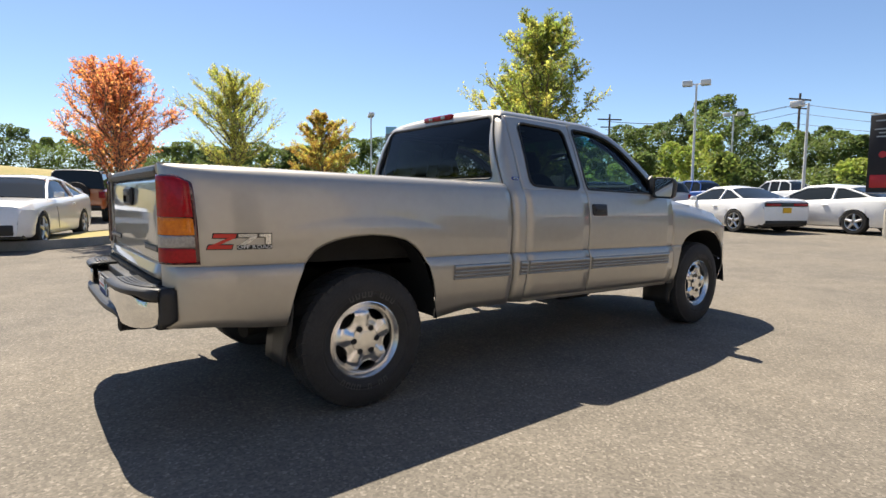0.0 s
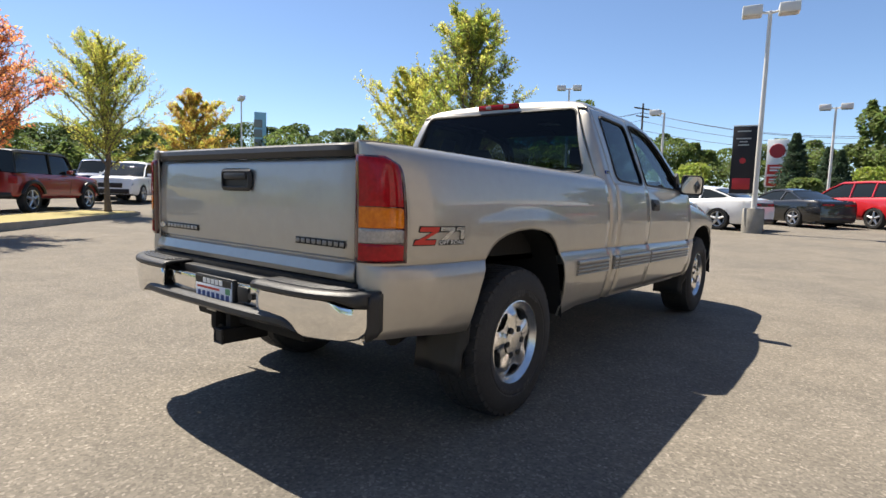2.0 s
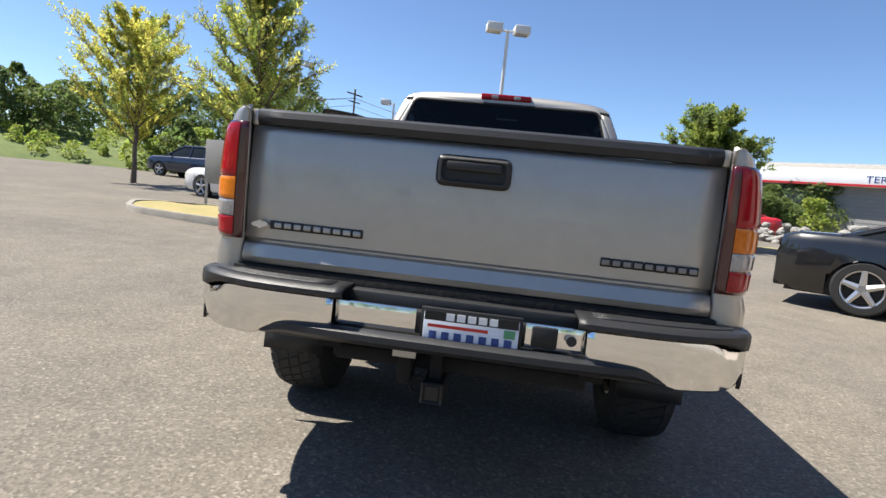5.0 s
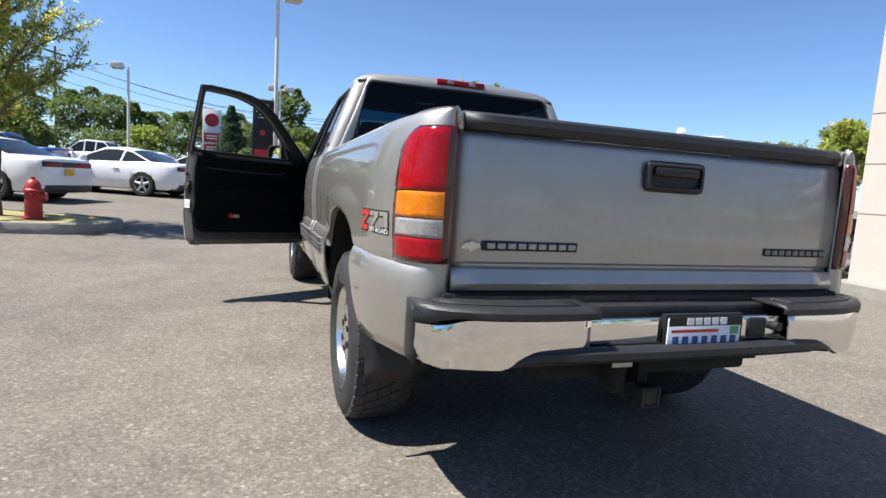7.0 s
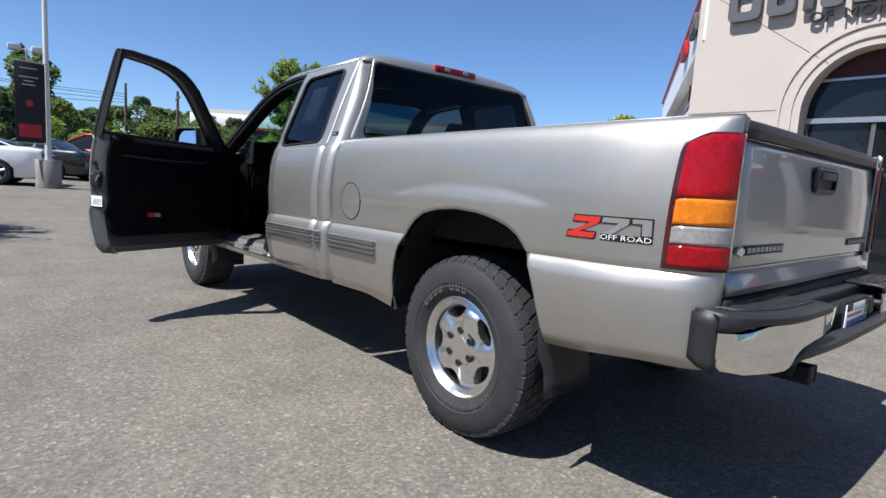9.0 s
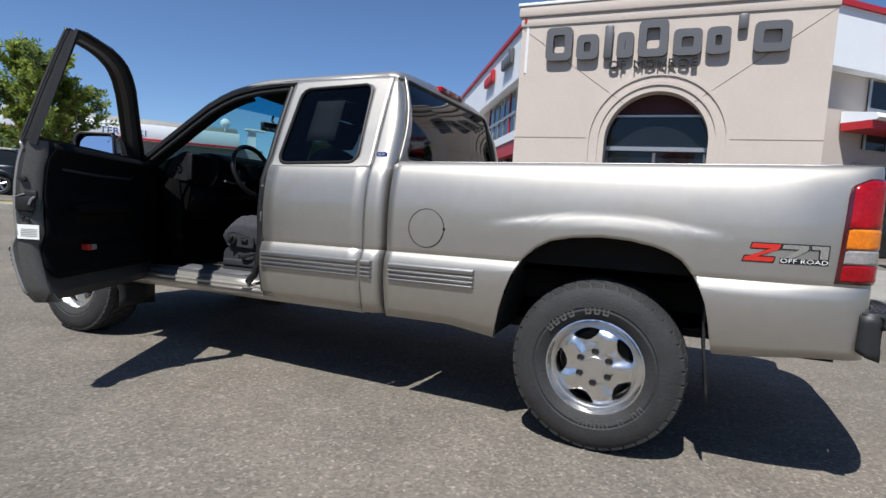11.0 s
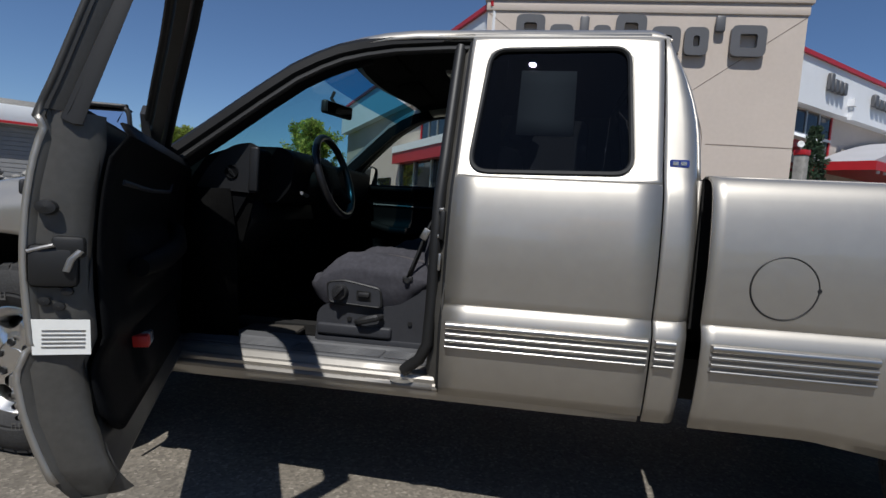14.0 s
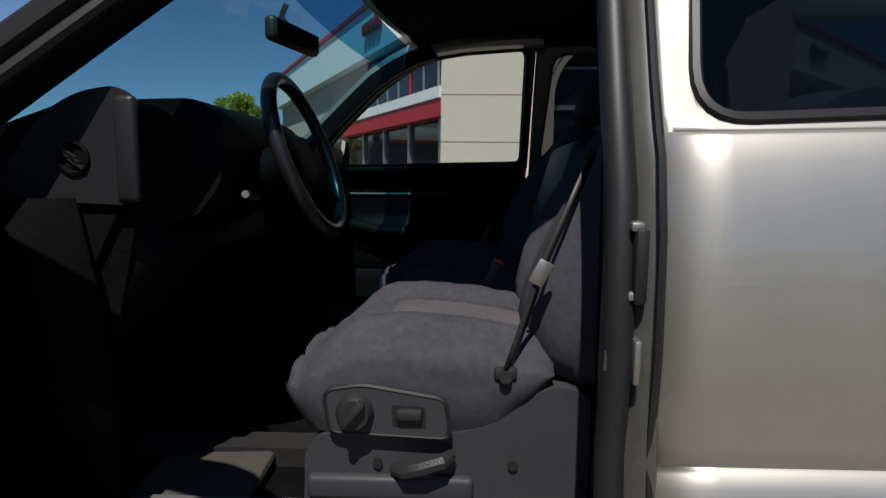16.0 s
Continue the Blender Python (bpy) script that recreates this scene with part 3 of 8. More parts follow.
us = xs(-1, 1, 14)
tp("windscreen", grid([[screen(u, v) for u in us] for v in xs(0.17, 1, 10)]), M_WSCREEN, label="clear windscreen")
tp("shade_band", grid([[screen(u, v) for u in us] for v in xs(0.0, 0.17, 3)]), M_SHADE, label="blue shade band of the windscreen")
# near black stands in for the recessed seal channel of the open doorway
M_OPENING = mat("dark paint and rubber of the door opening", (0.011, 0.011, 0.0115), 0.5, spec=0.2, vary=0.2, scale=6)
APIL = [(3.10, 1.262), (3.05, 1.325), (2.87, 1.475), (2.74, 1.585), (2.62, 1.682), (2.53, 1.733), (2.45, 1.768), (2.36, 1.790), (2.25, 1.805), (2.05, 1.815), (1.80, 1.818), (1.30, 1.818)]
for s in (1, -1):
    def pil(d, e):
        return [(x - e * 0.45, s * (cab_y(min(z, 1.79)) - 0.012 - d), z - e) for x, z in APIL]
    if s > 0:
        APIL_ALL, APIL = APIL, APIL[-3:]
        tp("roof_rail", grid([pil(-0.004, 0.03), pil(0.0, 0.004), pil(0.02, -0.012), pil(0.055, -0.012), pil(0.075, 0.03)]), M_PEWTER, label="pewter roof rail", solid=0.004)
        APIL = APIL_ALL[:-2] + [(1.925, 1.8165)]
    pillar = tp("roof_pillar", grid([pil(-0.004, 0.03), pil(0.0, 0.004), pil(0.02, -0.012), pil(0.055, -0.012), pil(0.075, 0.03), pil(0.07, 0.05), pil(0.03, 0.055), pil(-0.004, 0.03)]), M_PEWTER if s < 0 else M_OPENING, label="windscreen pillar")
    tp("weather_seal", tube([(x - 0.03, s * (cab_y(min(z, 1.79)) - 0.022), z - 0.052) for x, z in APIL], 0.013, 8), M_SEAL, pillar)
    tp("pillar_trim", grid([[(x + 0.012, y - s * 0.0, z + 0.002) for x, y, z in pil(0.078, 0.02)][:8], pil(0.085, 0.07)[:8], pil(0.02, 0.062)[:8]]), M_DARKPL, pillar, solid=0.006)

# bonnet, front end
def hood(u, x):
    e = table([(3.1, 1.262), (3.4, 1.235), (3.7, 1.195), (4.0, 1.145), (4.25, 1.10), (4.42, 1.06)], x)
    w = (0.985 if x < 0 else 0.855) - 0.30 * max(0, (x - 3.95) / 0.5) ** 2
    return (x + 0.10 * (1 - u * u) * sstep((x - 3.9) / 0.5), u * w, e + 0.075 * (1 - u * u) ** 0.6 - 0.06 * sstep((x - 4.2) / 0.25) * (1 - u * u))


tp("bonnet", grid([[hood(u, x) for u in us] for x in xs(3.13, 4.42, 12)]), M_PEWTER, label="pewter bonnet", solid=0.01)
tp("cowl", grid([[(3.10 + 0.17 * (1 - u * u), u * 0.86, 1.272), (3.14 + 0.02 * (1 - u * u), u * 0.86, 1.26)] for u in us]), M_BLACKPL, solid=0.01)
front = tp("front_end", grid([[(4.42 + 0.10 * (1 - u * u), u * 0.62, z) for z in (0.72, 0.85, 0.98, 1.06)] for u in us]), M_BLACKPL, label="black grille opening", solid=0.03)
tp("grille_bar", grid([[(4.45 + 0.10 * (1 - u * u), u * 0.60, z) for z in (0.90, 0.94)] for u in us]), M_CHROME, front, "chrome grille bar", solid=0.02)
for s in (1, -1):
    tp("headlamp", filled(rounded([(0.40, 0.80), (0.66, 0.80), (0.67, 1.04), (0.40, 1.05)], 0.03), (0.53, 0.92), lambda u, v: (4.47 - 0.3 * max(0, u - 0.42) ** 1.0, s * u, v)), M_CLEARL, front, solid=0.01)
bump = [(0.70, 4.48), (0.69, 4.52), (0.62, 4.545), (0.54, 4.53), (0.50, 4.49)]
tp("front_bumper", grid([[(x - 0.42 * abs(u) ** 3.2, u * 0.93, z) for z, x in bump] for u in xs(-1, 1, 24)]), M_CHROME, label="chrome front bumper", solid=0.01)
tp("bumper_cap", grid([[(4.50 - 0.42 * abs(u) ** 3.2, u * 0.925, 0.712), (4.36 - 0.36 * abs(u) ** 3.2, u * 0.90, 0.73)] for u in xs(-1, 1, 24)]), M_BLACKPL, solid=0.012)

# tailgate
TG = [(1.258, -0.964), (1.23, -0.970), (1.10, -0.979), (0.98, -0.981), (0.866, -0.977), (0.857, -0.966), (0.851, -0.966), (0.843, -0.984), (0.80, -1.000), (0.778, -0.992), (0.764, -0.962)]
gate = tp("tailgate", grid([[(x + 0.008 * abs(u) ** 8, u * 0.793, z) for z, x in TG] for u in xs(-1, 1, 16)]), M_PEWTER, label="pewter tailgate with a black top cap and handle", solid=0.03)
CAP = [(1.258, -0.966), (1.262, -0.976), (1.285, -0.985), (1.306, -0.978), (1.316, -0.962), (1.316, -0.90), (1.30, -0.89)]
tp("top_cap", grid([[(x + 0.01 * abs(u) ** 10, u * 0.775, z) for z, x in CAP] for u in xs(-1, 1, 16)]), M_BLACKPL, gate, "black plastic tailgate cap", solid=0.004)
for s in (1, -1):
    tp("cap_end", box(-0.966, -0.90, s * 0.786 - 0.012, s * 0.786 + 0.012, 1.258, 1.312, 0.006), M_PEWTER, gate)
bez = rounded([(-0.118, 1.112), (0.133, 1.112), (0.133, 1.216), (-0.118, 1.216)], 0.03, 5)
hnd = tp("tailgate_handle", holed(bez, rounded([(-0.098, 1.130), (0.113, 1.130), (0.113, 1.200), (-0.098, 1.200)], 0.02, 5), (0.0075, 1.164), lambda u, v: (-0.985 - 0.012 * sstep(min(u + 0.118, 0.133 - u, v - 1.112, 1.216 - v) / 0.016), u, v), 64, 4, True), M_BLACKPL, gate, "black plastic handle", solid=0.01)
tp("recess", box(-0.984, -0.981, -0.10, 0.115, 1.128, 1.202), M_SEAL, hnd)
tp("paddle", box(-1.000, -0.985, -0.085, 0.10, 1.165, 1.197, 0.008), M_BLACKPL, hnd)
# badges as plain blocks
bdg = tp("badge", box(-0.985, -0.980, 0.366, 0.700, 0.901, 0.931, 0.002), M_SEAL, gate, "dark badge with plain silver blocks")
for i in range(9):
    y = 0.67 - 0.0355 * i
    tp("badge_block", box(-0.988, -0.983, y - 0.0135, y + 0.0135, 0.907, 0.925, 0.003), M_STEEL, bdg)
tp("emblem", prism([(0.768, 0.912), (0.755, 0.924), (0.742, 0.924), (0.742, 0.929), (0.728, 0.929), (0.728, 0.924), (0.712, 0.924), (0.705, 0.912), (0.720, 0.905), (0.728, 0.905), (0.728, 0.900), (0.742, 0.900), (0.742, 0.905), (0.760, 0.905)], "yz", -0.988, -0.980), M_SILVERPL, bdg)
for i in range(9):
    y = -0.452 - 0.0345 * i
    bdg = tp("letter_badge", box(-0.9845, -0.980, y - 0.0165, y + 0.0165, 0.902, 0.931, 0.003), M_SEAL, gate, "small dark-edged badge block")
    tp("badge_block", box(-0.9865, -0.982, y - 0.0125, y + 0.0125, 0.908, 0.925, 0.002), M_JAMB, bdg)
# sticker of plain shapes on each bed side
for s in (1, -1):
    x0 = -0.520 if s > 0 else -0.815
    d = -1 if s > 0 else 1

    def sheet(poly, o):
        return filled(resample([(x0 + d * u, v) for u, v in poly], 36), (x0 + d * sum(p[0] for p in poly) / len(poly), sum(p[1] for p in poly) / len(poly)), lambda u, v: (u, s * (bed_y(u, v) + o), v), 4)
    def grown(poly, k=0.0045):
        c = Vector((sum(p[0] for p in poly) / len(poly), sum(p[1] for p in poly) / len(poly)))
        return [tuple(Vector(p) + Vector((math.copysign(k, p[0] - c.x), math.copysign(k, p[1] - c.y)))) for p in poly]
    RED = [[(0.030, 0.998), (0.128, 0.998), (0.122, 0.980), (0.024, 0.980)], [(0.092, 0.980), (0.122, 0.980), (0.050, 0.946), (0.018, 0.946)], [(0.000, 0.928), (0.104, 0.928), (0.110, 0.946), (0.008, 0.946)]]
    SILVER = [[(0.136, 0.998), (0.222, 0.998), (0.222, 0.982), (0.132, 0.982)], [(0.190, 0.982), (0.222, 0.982), (0.170, 0.946), (0.138, 0.946)], [(0.232, 0.998), (0.290, 0.998), (0.290, 0.984), (0.232, 0.984)], [(0.262, 0.986), (0.290, 0.986), (0.290, 0.948), (0.262, 0.948)]]
    dec = tp("sticker", sheet([(0.128, 0.924), (0.294, 0.924), (0.294, 0.945), (0.128, 0.945)], 0.0013), M_SEAL, label="red and silver off-road sticker")
    for k, p in enumerate(RED + SILVER):
        tp("outline", sheet(grown(p), 0.0014 + 0.0001 * k), M_SEAL, dec)
        tp("red_shape" if p in RED else "silver_shape", sheet(p, 0.0030), M_REDPL if p in RED else M_SILVERPL, dec)
    words = text_geo("OFF ROAD", 0.024)
    wide = max(v.x for v in words[0])
    tp("words", ([Vector((x0 + d * (0.128 + v.x * 0.164 / wide), s * (bed_y(x0 + d * (0.128 + v.x * 0.164 / wide), 0.93 + v.y) + 0.0036), 0.9275 + v.y)) for v in words[0]], words[1]), M_WHITE, dec)

# rear bumper
def face_x(y):
    return -1.150 + 0.125 * max(0.0, (abs(y) - 0.42) / 0.487) ** 3.6


bumper = tp("rear_bumper", join(box(-1.10, -1.00, -0.60, 0.60, 0.56, 0.70, 0.01), box(-1.06, -0.98, -0.42, 0.42, 0.66, 0.74, 0.01)), M_BLACKPL, label="chrome and black step bumper")
for s in (1, -1):
    def chrome(t):
        y = 0.40 + 0.507 * t
        lo = table([(0.0, 0.605), (0.36, 0.605), (0.45, 0.585), (0.52, 0.560), (0.85, 0.560), (0.95, 0.572), (1.0, 0.60)], t)
        return [(face_x(y) + d, s * y, z) for z, d in ((0.717 - 0.023 * sstep((y - 0.76) / 0.10), 0.012), (0.713 - 0.023 * sstep((y - 0.76) / 0.10), 0.002), (0.69, 0.0), (0.65, -0.002), (max(lo + 0.03, 0.615), 0.0), (lo + 0.008, 0.006), (lo, 0.016))]
    tp("chrome_face", grid([chrome(t) for t in xs(0, 1, 20)] + [[(-1.005 + 0.003 * k, s * 0.911, z) for k, z in enumerate((0.690, 0.686, 0.675, 0.65, 0.62, 0.60, 0.595))]]), M_CHROME, bumper, "chrome bumper face", solid=0.01)
    tp("end_cap", grid([[(-1.022, s * 0.906, z) for z in (0.565, 0.60, 0.65, 0.70, 0.742)], [(-1.002, s * 0.917, z) for z in (0.572, 0.60, 0.65, 0.71, 0.748)], [(-0.975, s * 0.921, z) for z in (0.58, 0.60, 0.65, 0.71, 0.748)], [(-0.94, s * 0.916, z) for z in (0.60, 0.62, 0.66, 0.71, 0.742)]]), M_BLACKPL, bumper, solid=0.012)
    pad = [[(face_x(y) - 0.004, s * y, 0.717 - 0.025 * sstep((y - 0.80) / 0.10)), (face_x(y) - 0.009, s * y, 0.724 - 0.012 * sstep((y - 0.80) / 0.10)), (face_x(y) - 0.008, s * y, 0.737), (face_x(y) + 0.003, s * y, 0.747), (face_x(y) + 0.03, s * y, 0.751), (-1.01 + 0.06 * sstep((y - 0.7) / 0.2), s * y, 0.753)] for y in xs(0.37, 0.917, 20)]
    tp("step_pad", grid(pad), M_BLACKPL, bumper, "black ribbed step pad", solid=0.012)
    tp("pad_rib", join(*[grid([[(face_x(y) + 0.036 + 0.02 * i, s * y, 0.754), (face_x(y) + 0.046 + 0.02 * i, s * y, 0.757)] for y in xs(0.42, 0.86, 8)]) for i in range(4)]), M_BLACKPL, bumper, solid=0.004)
    tp("inner_chrome", box(-1.125, -1.115, 0.13 if s > 0 else -0.40, 0.40 if s > 0 else -0.215, 0.632, 0.712, 0.004), M_CHROME, bumper)
step = []
for y in xs(-0.665, 0.665, 36):
    k = max(0.0, 1 - (abs(y) / 0.665) ** 4)
    e = sstep((0.665 - abs(y)) / 0.12)
    step.append([(-1.08, y, 0.590 + 0.038 * e), (-1.115 - 0.040 * k, y, 0.590 + 0.038 * e), (-1.128 - 0.047 * k, y, 0.582 + 0.034 * e), (-1.130 - 0.047 * k, y, 0.574 + 0.022 * e), (-1.115 - 0.040 * k, y, 0.568 + 0.012 * e), (-1.06, y, 0.566 + 0.008 * e)])
tp("lower_step", grid(step), M_BLACKPL, bumper, "black lower step", solid=0.01)
tp("key_lock", cyl((-1.122, -0.355, 0.676), (-1.150, -0.355, 0.676), 0.016), M_BLACKPL, bumper)
tp("socket", box(-1.135, -1.105, -0.315, -0.235, 0.638, 0.706, 0.008), M_SEAL, bumper)
plate = tp("number_plate", box(-1.138, -1.132, -0.196, 0.104, 0.582, 0.712, 0.003), M_PLATE, bumper, "pale blue plate in a black holder")
tp("holder", box(-1.133, -1.112, -0.206, 0.114, 0.574, 0.724, 0.004), M_SEAL, plate)
for i in range(7):
    y = 0.072 - 0.0395 * i
    tp("plate_bar", box(-1.1405, -1.137, y - 0.012, y + 0.012, 0.592, 0.652, 0.002), M_NAVY, plate)
tp("caption_back", box(-1.1400, -1.137, -0.194, 0.102, 0.686, 0.7155), M_SEAL, plate)
for i in range(5):
    y = 0.02 - 0.034 * i
    tp("caption_bar", box(-1.142, -1.137, y - 0.013, y + 0.013, 0.690, 0.7125), M_WHITE, plate)
tp("colour_bar", box(-1.1395, -1.137, -0.10, 0.09, 0.664, 0.674), M_REDPL, plate)
tp("colour_tab", box(-1.1397, -1.137, -0.185, -0.150, 0.656, 0.682), M_GREENTAB, plate)
hitch = tp("tow_hitch", join(box(-1.05, -0.80, 0.030, 0.102, 0.380, 0.452, 0.006), box(-0.95, -0.85, -0.45, 0.45, 0.46, 0.52, 0.02), box(-1.0, -0.90, 0.046, 0.086, 0.44, 0.57, 0.004), box(-1.02, -0.92, 0.145, 0.20, 0.42, 0.55, 0.02)), M_UNDER, label="black tow hitch receiver")
tp("receiver_mouth", box(-1.0512, -1.04, 0.043, 0.089, 0.393, 0.439), M_SEAL, hitch)
tp("receiver_rim", tube([(-1.05, y, z) for y, z in ((0.034, 0.384), (0.098, 0.384), (0.098, 0.448), (0.034, 0.448))], 0.007, 6, closed=True), M_BLACKPL, hitch)
tp("bracket_plate", box(-1.025, -1.02, 0.135, 0.215, 0.520, 0.545), M_STEEL, hitch)
tp("safety_loop", tube([(-1.0, 0.12 + 0.03 * math.cos(q), 0.425 + 0.03 * math.sin(q)) for q in xs(0, 2 * math.pi, 14)[:-1]], 0.006, 6, closed=True), M_UNDER, hitch)

# added dark fillers: black behind the bumper, stray sun blocked under the sills
tp("bumper_gap_filler", box(-1.0, -0.93, -0.82, 0.82, 0.66, 0.772, 0.01), M_UNDER, bumper)
for s in (1, -1):
    tp("sill_filler", box(1.30, 3.11, min(s * 0.74, s * 0.935), max(s * 0.74, s * 0.935), 0.505, 0.56, 0.01), M_UNDER)
# unseen, added to stop sun leaking through the slit under the cowl
tp("cowl_filler", box(3.055, 3.14, -0.83, 0.83, 0.55, 1.25), M_UNDER)
# the pillars also close that slit to the sun at each side
for s in (1, -1):
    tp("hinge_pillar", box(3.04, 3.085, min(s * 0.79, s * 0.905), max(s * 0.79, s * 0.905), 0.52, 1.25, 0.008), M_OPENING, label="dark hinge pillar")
# bed box inside, chassis
tp("bed_box", join(box(-0.93, 1.10, -0.80, 0.80, 0.80, 0.83), box(1.06, 1.10, -0.82, 0.82, 0.80, 1.31), box(-0.94, 1.10, 0.78, 0.80, 0.80, 1.27), box(-0.94, 1.10, -0.80, -0.78, 0.80, 1.27)), M_UNDER, label="black bed liner")
ch = tp("chassis", join(box(-0.95, 4.3, 0.42, 0.50, 0.50, 0.62), box(-0.95, 4.3, -0.50, -0.42, 0.50, 0.62), box(1.2, 3.1, -0.75, 0.75, 0.50, 0.56), box(2.2, 2.6, -0.5, 0.5, 0.36, 0.52, 0.03), box(3.2, 4.2, -0.45, 0.45, 0.40, 0.75, 0.05), box(0.5, 1.2, 0.1, 0.42, 0.42, 0.62, 0.04)), M_UNDER, label="black frame and underbody")
part("front_axle", cyl((3.645, -0.75, 0.40), (3.645, 0.75, 0.40), 0.05), M_UNDER, ch)
part("axle", join(cyl((0, -0.75, 0.39), (0, 0.75, 0.39), 0.05), lathe([(0.04, -0.16), (0.14, -0.10), (0.17, 0), (0.14, 0.10), (0.04, 0.16)], 16, (0, 0.05, 0.39), "y", True), cyl((0.1, 0.05, 0.40), (2.4, 0, 0.48), 0.045)), M_UNDER, ch)
part("tail_pipe", join(tube([(0.3, -0.35, 0.48), (-0.35, -0.52, 0.46), (-0.55, -0.60, 0.46)], 0.04, 12)), M_UNDER, ch, "dull exhaust pipe")
for s in (1, -1):
    part("shock_absorber", cyl((-0.12, s * 0.48, 0.30), (0.05, s * 0.42, 0.65), 0.035), M_UNDER, ch)
for x0 in (-0.415, 3.21):
    for s in (1, -1):
        rows = [[(x0 - 0.04 * sstep((0.66 - z) / 0.4) * (1 if x0 < 0 else 0.4), s * y, z - RAKE * x0) for y in (0.66, 0.76, 0.88, 0.955 if z > 0.45 else 0.93)] for z in xs(0.74, 0.31, 8)]
        part("mud_flap", grid(rows), M_BLACKPL, truck, "black rubber mud flap", solid=0.012)


# wheels
def tyre_geo():
    R, r0 = 0.3915, 0.215
    half = 0.132
    prof = [(r0, half - 0.012), (r0 + 0.012, half - 0.002), (0.262, half + 0.012), (0.305, half + 0.014), (0.345, half + 0.006), (0.368, half - 0.010), (0.383, half - 0.024)]
    prof = [(r0 - 0.01, half - 0.03)] + prof + [(0.3855, half - 0.04), (0.386, 0)]
    prof[3:4] = [(0.262, half + 0.012), (0.272, half + 0.009), (0.278, half + 0.0135)]
    prof += [(r, -h) for r, h in reversed(prof[:-1])]
    geo = [lathe(prof, 72)]
    n = 40
    for i in range(n):
        a0, a1 = 2 * math.pi * i / n, 2 * math.pi * (i + 0.78) / n
        for k, (h0, h1, sh) in enumerate(((0.082, 0.126, 0.0), (0.030, 0.076, 0.5), (-0.022, 0.024, 0.15), (-0.076, -0.030, 0.6), (-0.126, -0.082, 0.1))):
            d = 2 * math.pi * sh / n
            tw = 0.35 * 2 * math.pi / n
            V = []
            edge = 0.012 if k in (0, 4) else 0.0
            for r in (0.374, R):
                for a, h in ((a0, h0), (a1, h0), (a1, h1), (a0, h1)):
                    rr = r - (edge if abs(h) > 0.11 else 0)
                    hh = h * (0.965 if r > 0.38 and abs(h) > 0.11 else 1)
                    aa = a + d + tw * (1 if h == h1 else 0)
                    V.append(Vector((rr * math.cos(aa), hh, rr * math.sin(aa))))
            geo.append((V, [(4, 5, 6, 7), (0, 1, 5, 4), (1, 2, 6, 5), (2, 3, 7, 6), (3, 0, 4, 7)]))
    return geo[0], join(*geo[1:])


def rim_geo():
    def dish(r, a):
        spoke = sstep((abs(a) / 0.13 - 0.20) / 0.34)
        return 0.106 - 0.014 * sstep((r - 0.15) / 0.04) + 0.010 * spoke * sstep((0.185 - r) / 0.05) - 0.004 * (1 - spoke) * sstep((r - 0.09) / 0.03) + 0.004 * max(0.0, 1 - r / 0.11)
    geo = []
    for i in range(5):
        a0 = math.pi / 2 + 2 * math.pi * i / 5
        half = math.pi / 5
        sector = [(0.078, -half)] + [(0.190, -half + 2 * half * j / 10) for j in range(11)] + [(0.078, half - 2 * half * j / 6) for j in range(7)]
        # outlines in (radius, angle * 0.13)
        sec = [(r, a * 0.13) for r, a in sector]
        hole = rounded([(0.125, -0.016), (0.148, -0.041), (0.171, -0.051), (0.181, 0.0), (0.171, 0.051), (0.148, 0.041), (0.125, 0.016)], 0.028, 4)
        fn = lambda u, v: (u * math.cos(a0 + v / 0.13), dish(u, v), u * math.sin(a0 + v / 0.13))
        geo.append(holed(sec, hole, (0.155, 0.0), fn, 72, 7))
        H = [fn(*p) for p in resample(hole, 40)]
        geo.append(grid([H + H[:1], [(x * 0.985, y - 0.045, z * 0.985) for x, y, z in H + H[:1]]]))
    geo.append(lathe([(0.186, 0.098), (0.194, 0.092), (0.206, 0.116), (0.213, 0.126), (0.219, 0.124), (0.219, 0.105), (0.21, 0.09), (0.195, 0.05), (0.19, -0.10), (0.21, -0.118)], 64))
    geo.append(lathe([(0.080, 0.1135), (0.066, 0.115), (0.048, 0.1155), (0.046, 0.117), (0.040, 0.1175), (0.001, 0.1175)], 40))
    return join(*geo)


WTYRE, WRIM = tyre_geo(), rim_geo()
M_LETTER = mat("worn white tyre lettering", (0.075, 0.072, 0.068), 0.8, vary=0.3, scale=60)
me_tyre, me_tread, me_rim = mesh_of("tyre", WTYRE[0], M_RUBBER, 30), mesh_of("tread", WTYRE[1], M_RUBBER, 30), mesh_of("rim", WRIM, M_ALLOY, 30)
me_nut = mesh_of("wheel_nut", lathe([(0.0165, 0.112), (0.0165, 0.1195), (0.0145, 0.121), (0.011, 0.118), (0.001, 0.118)], 14), M_SEAL, 30)
me_drum = mesh_of("brake_drum", lathe([(0.001, 0.03), (0.15, 0.03), (0.17, 0.01), (0.185, -0.08), (0.001, -0.09)], 40), M_UNDER, 30)
bars = []
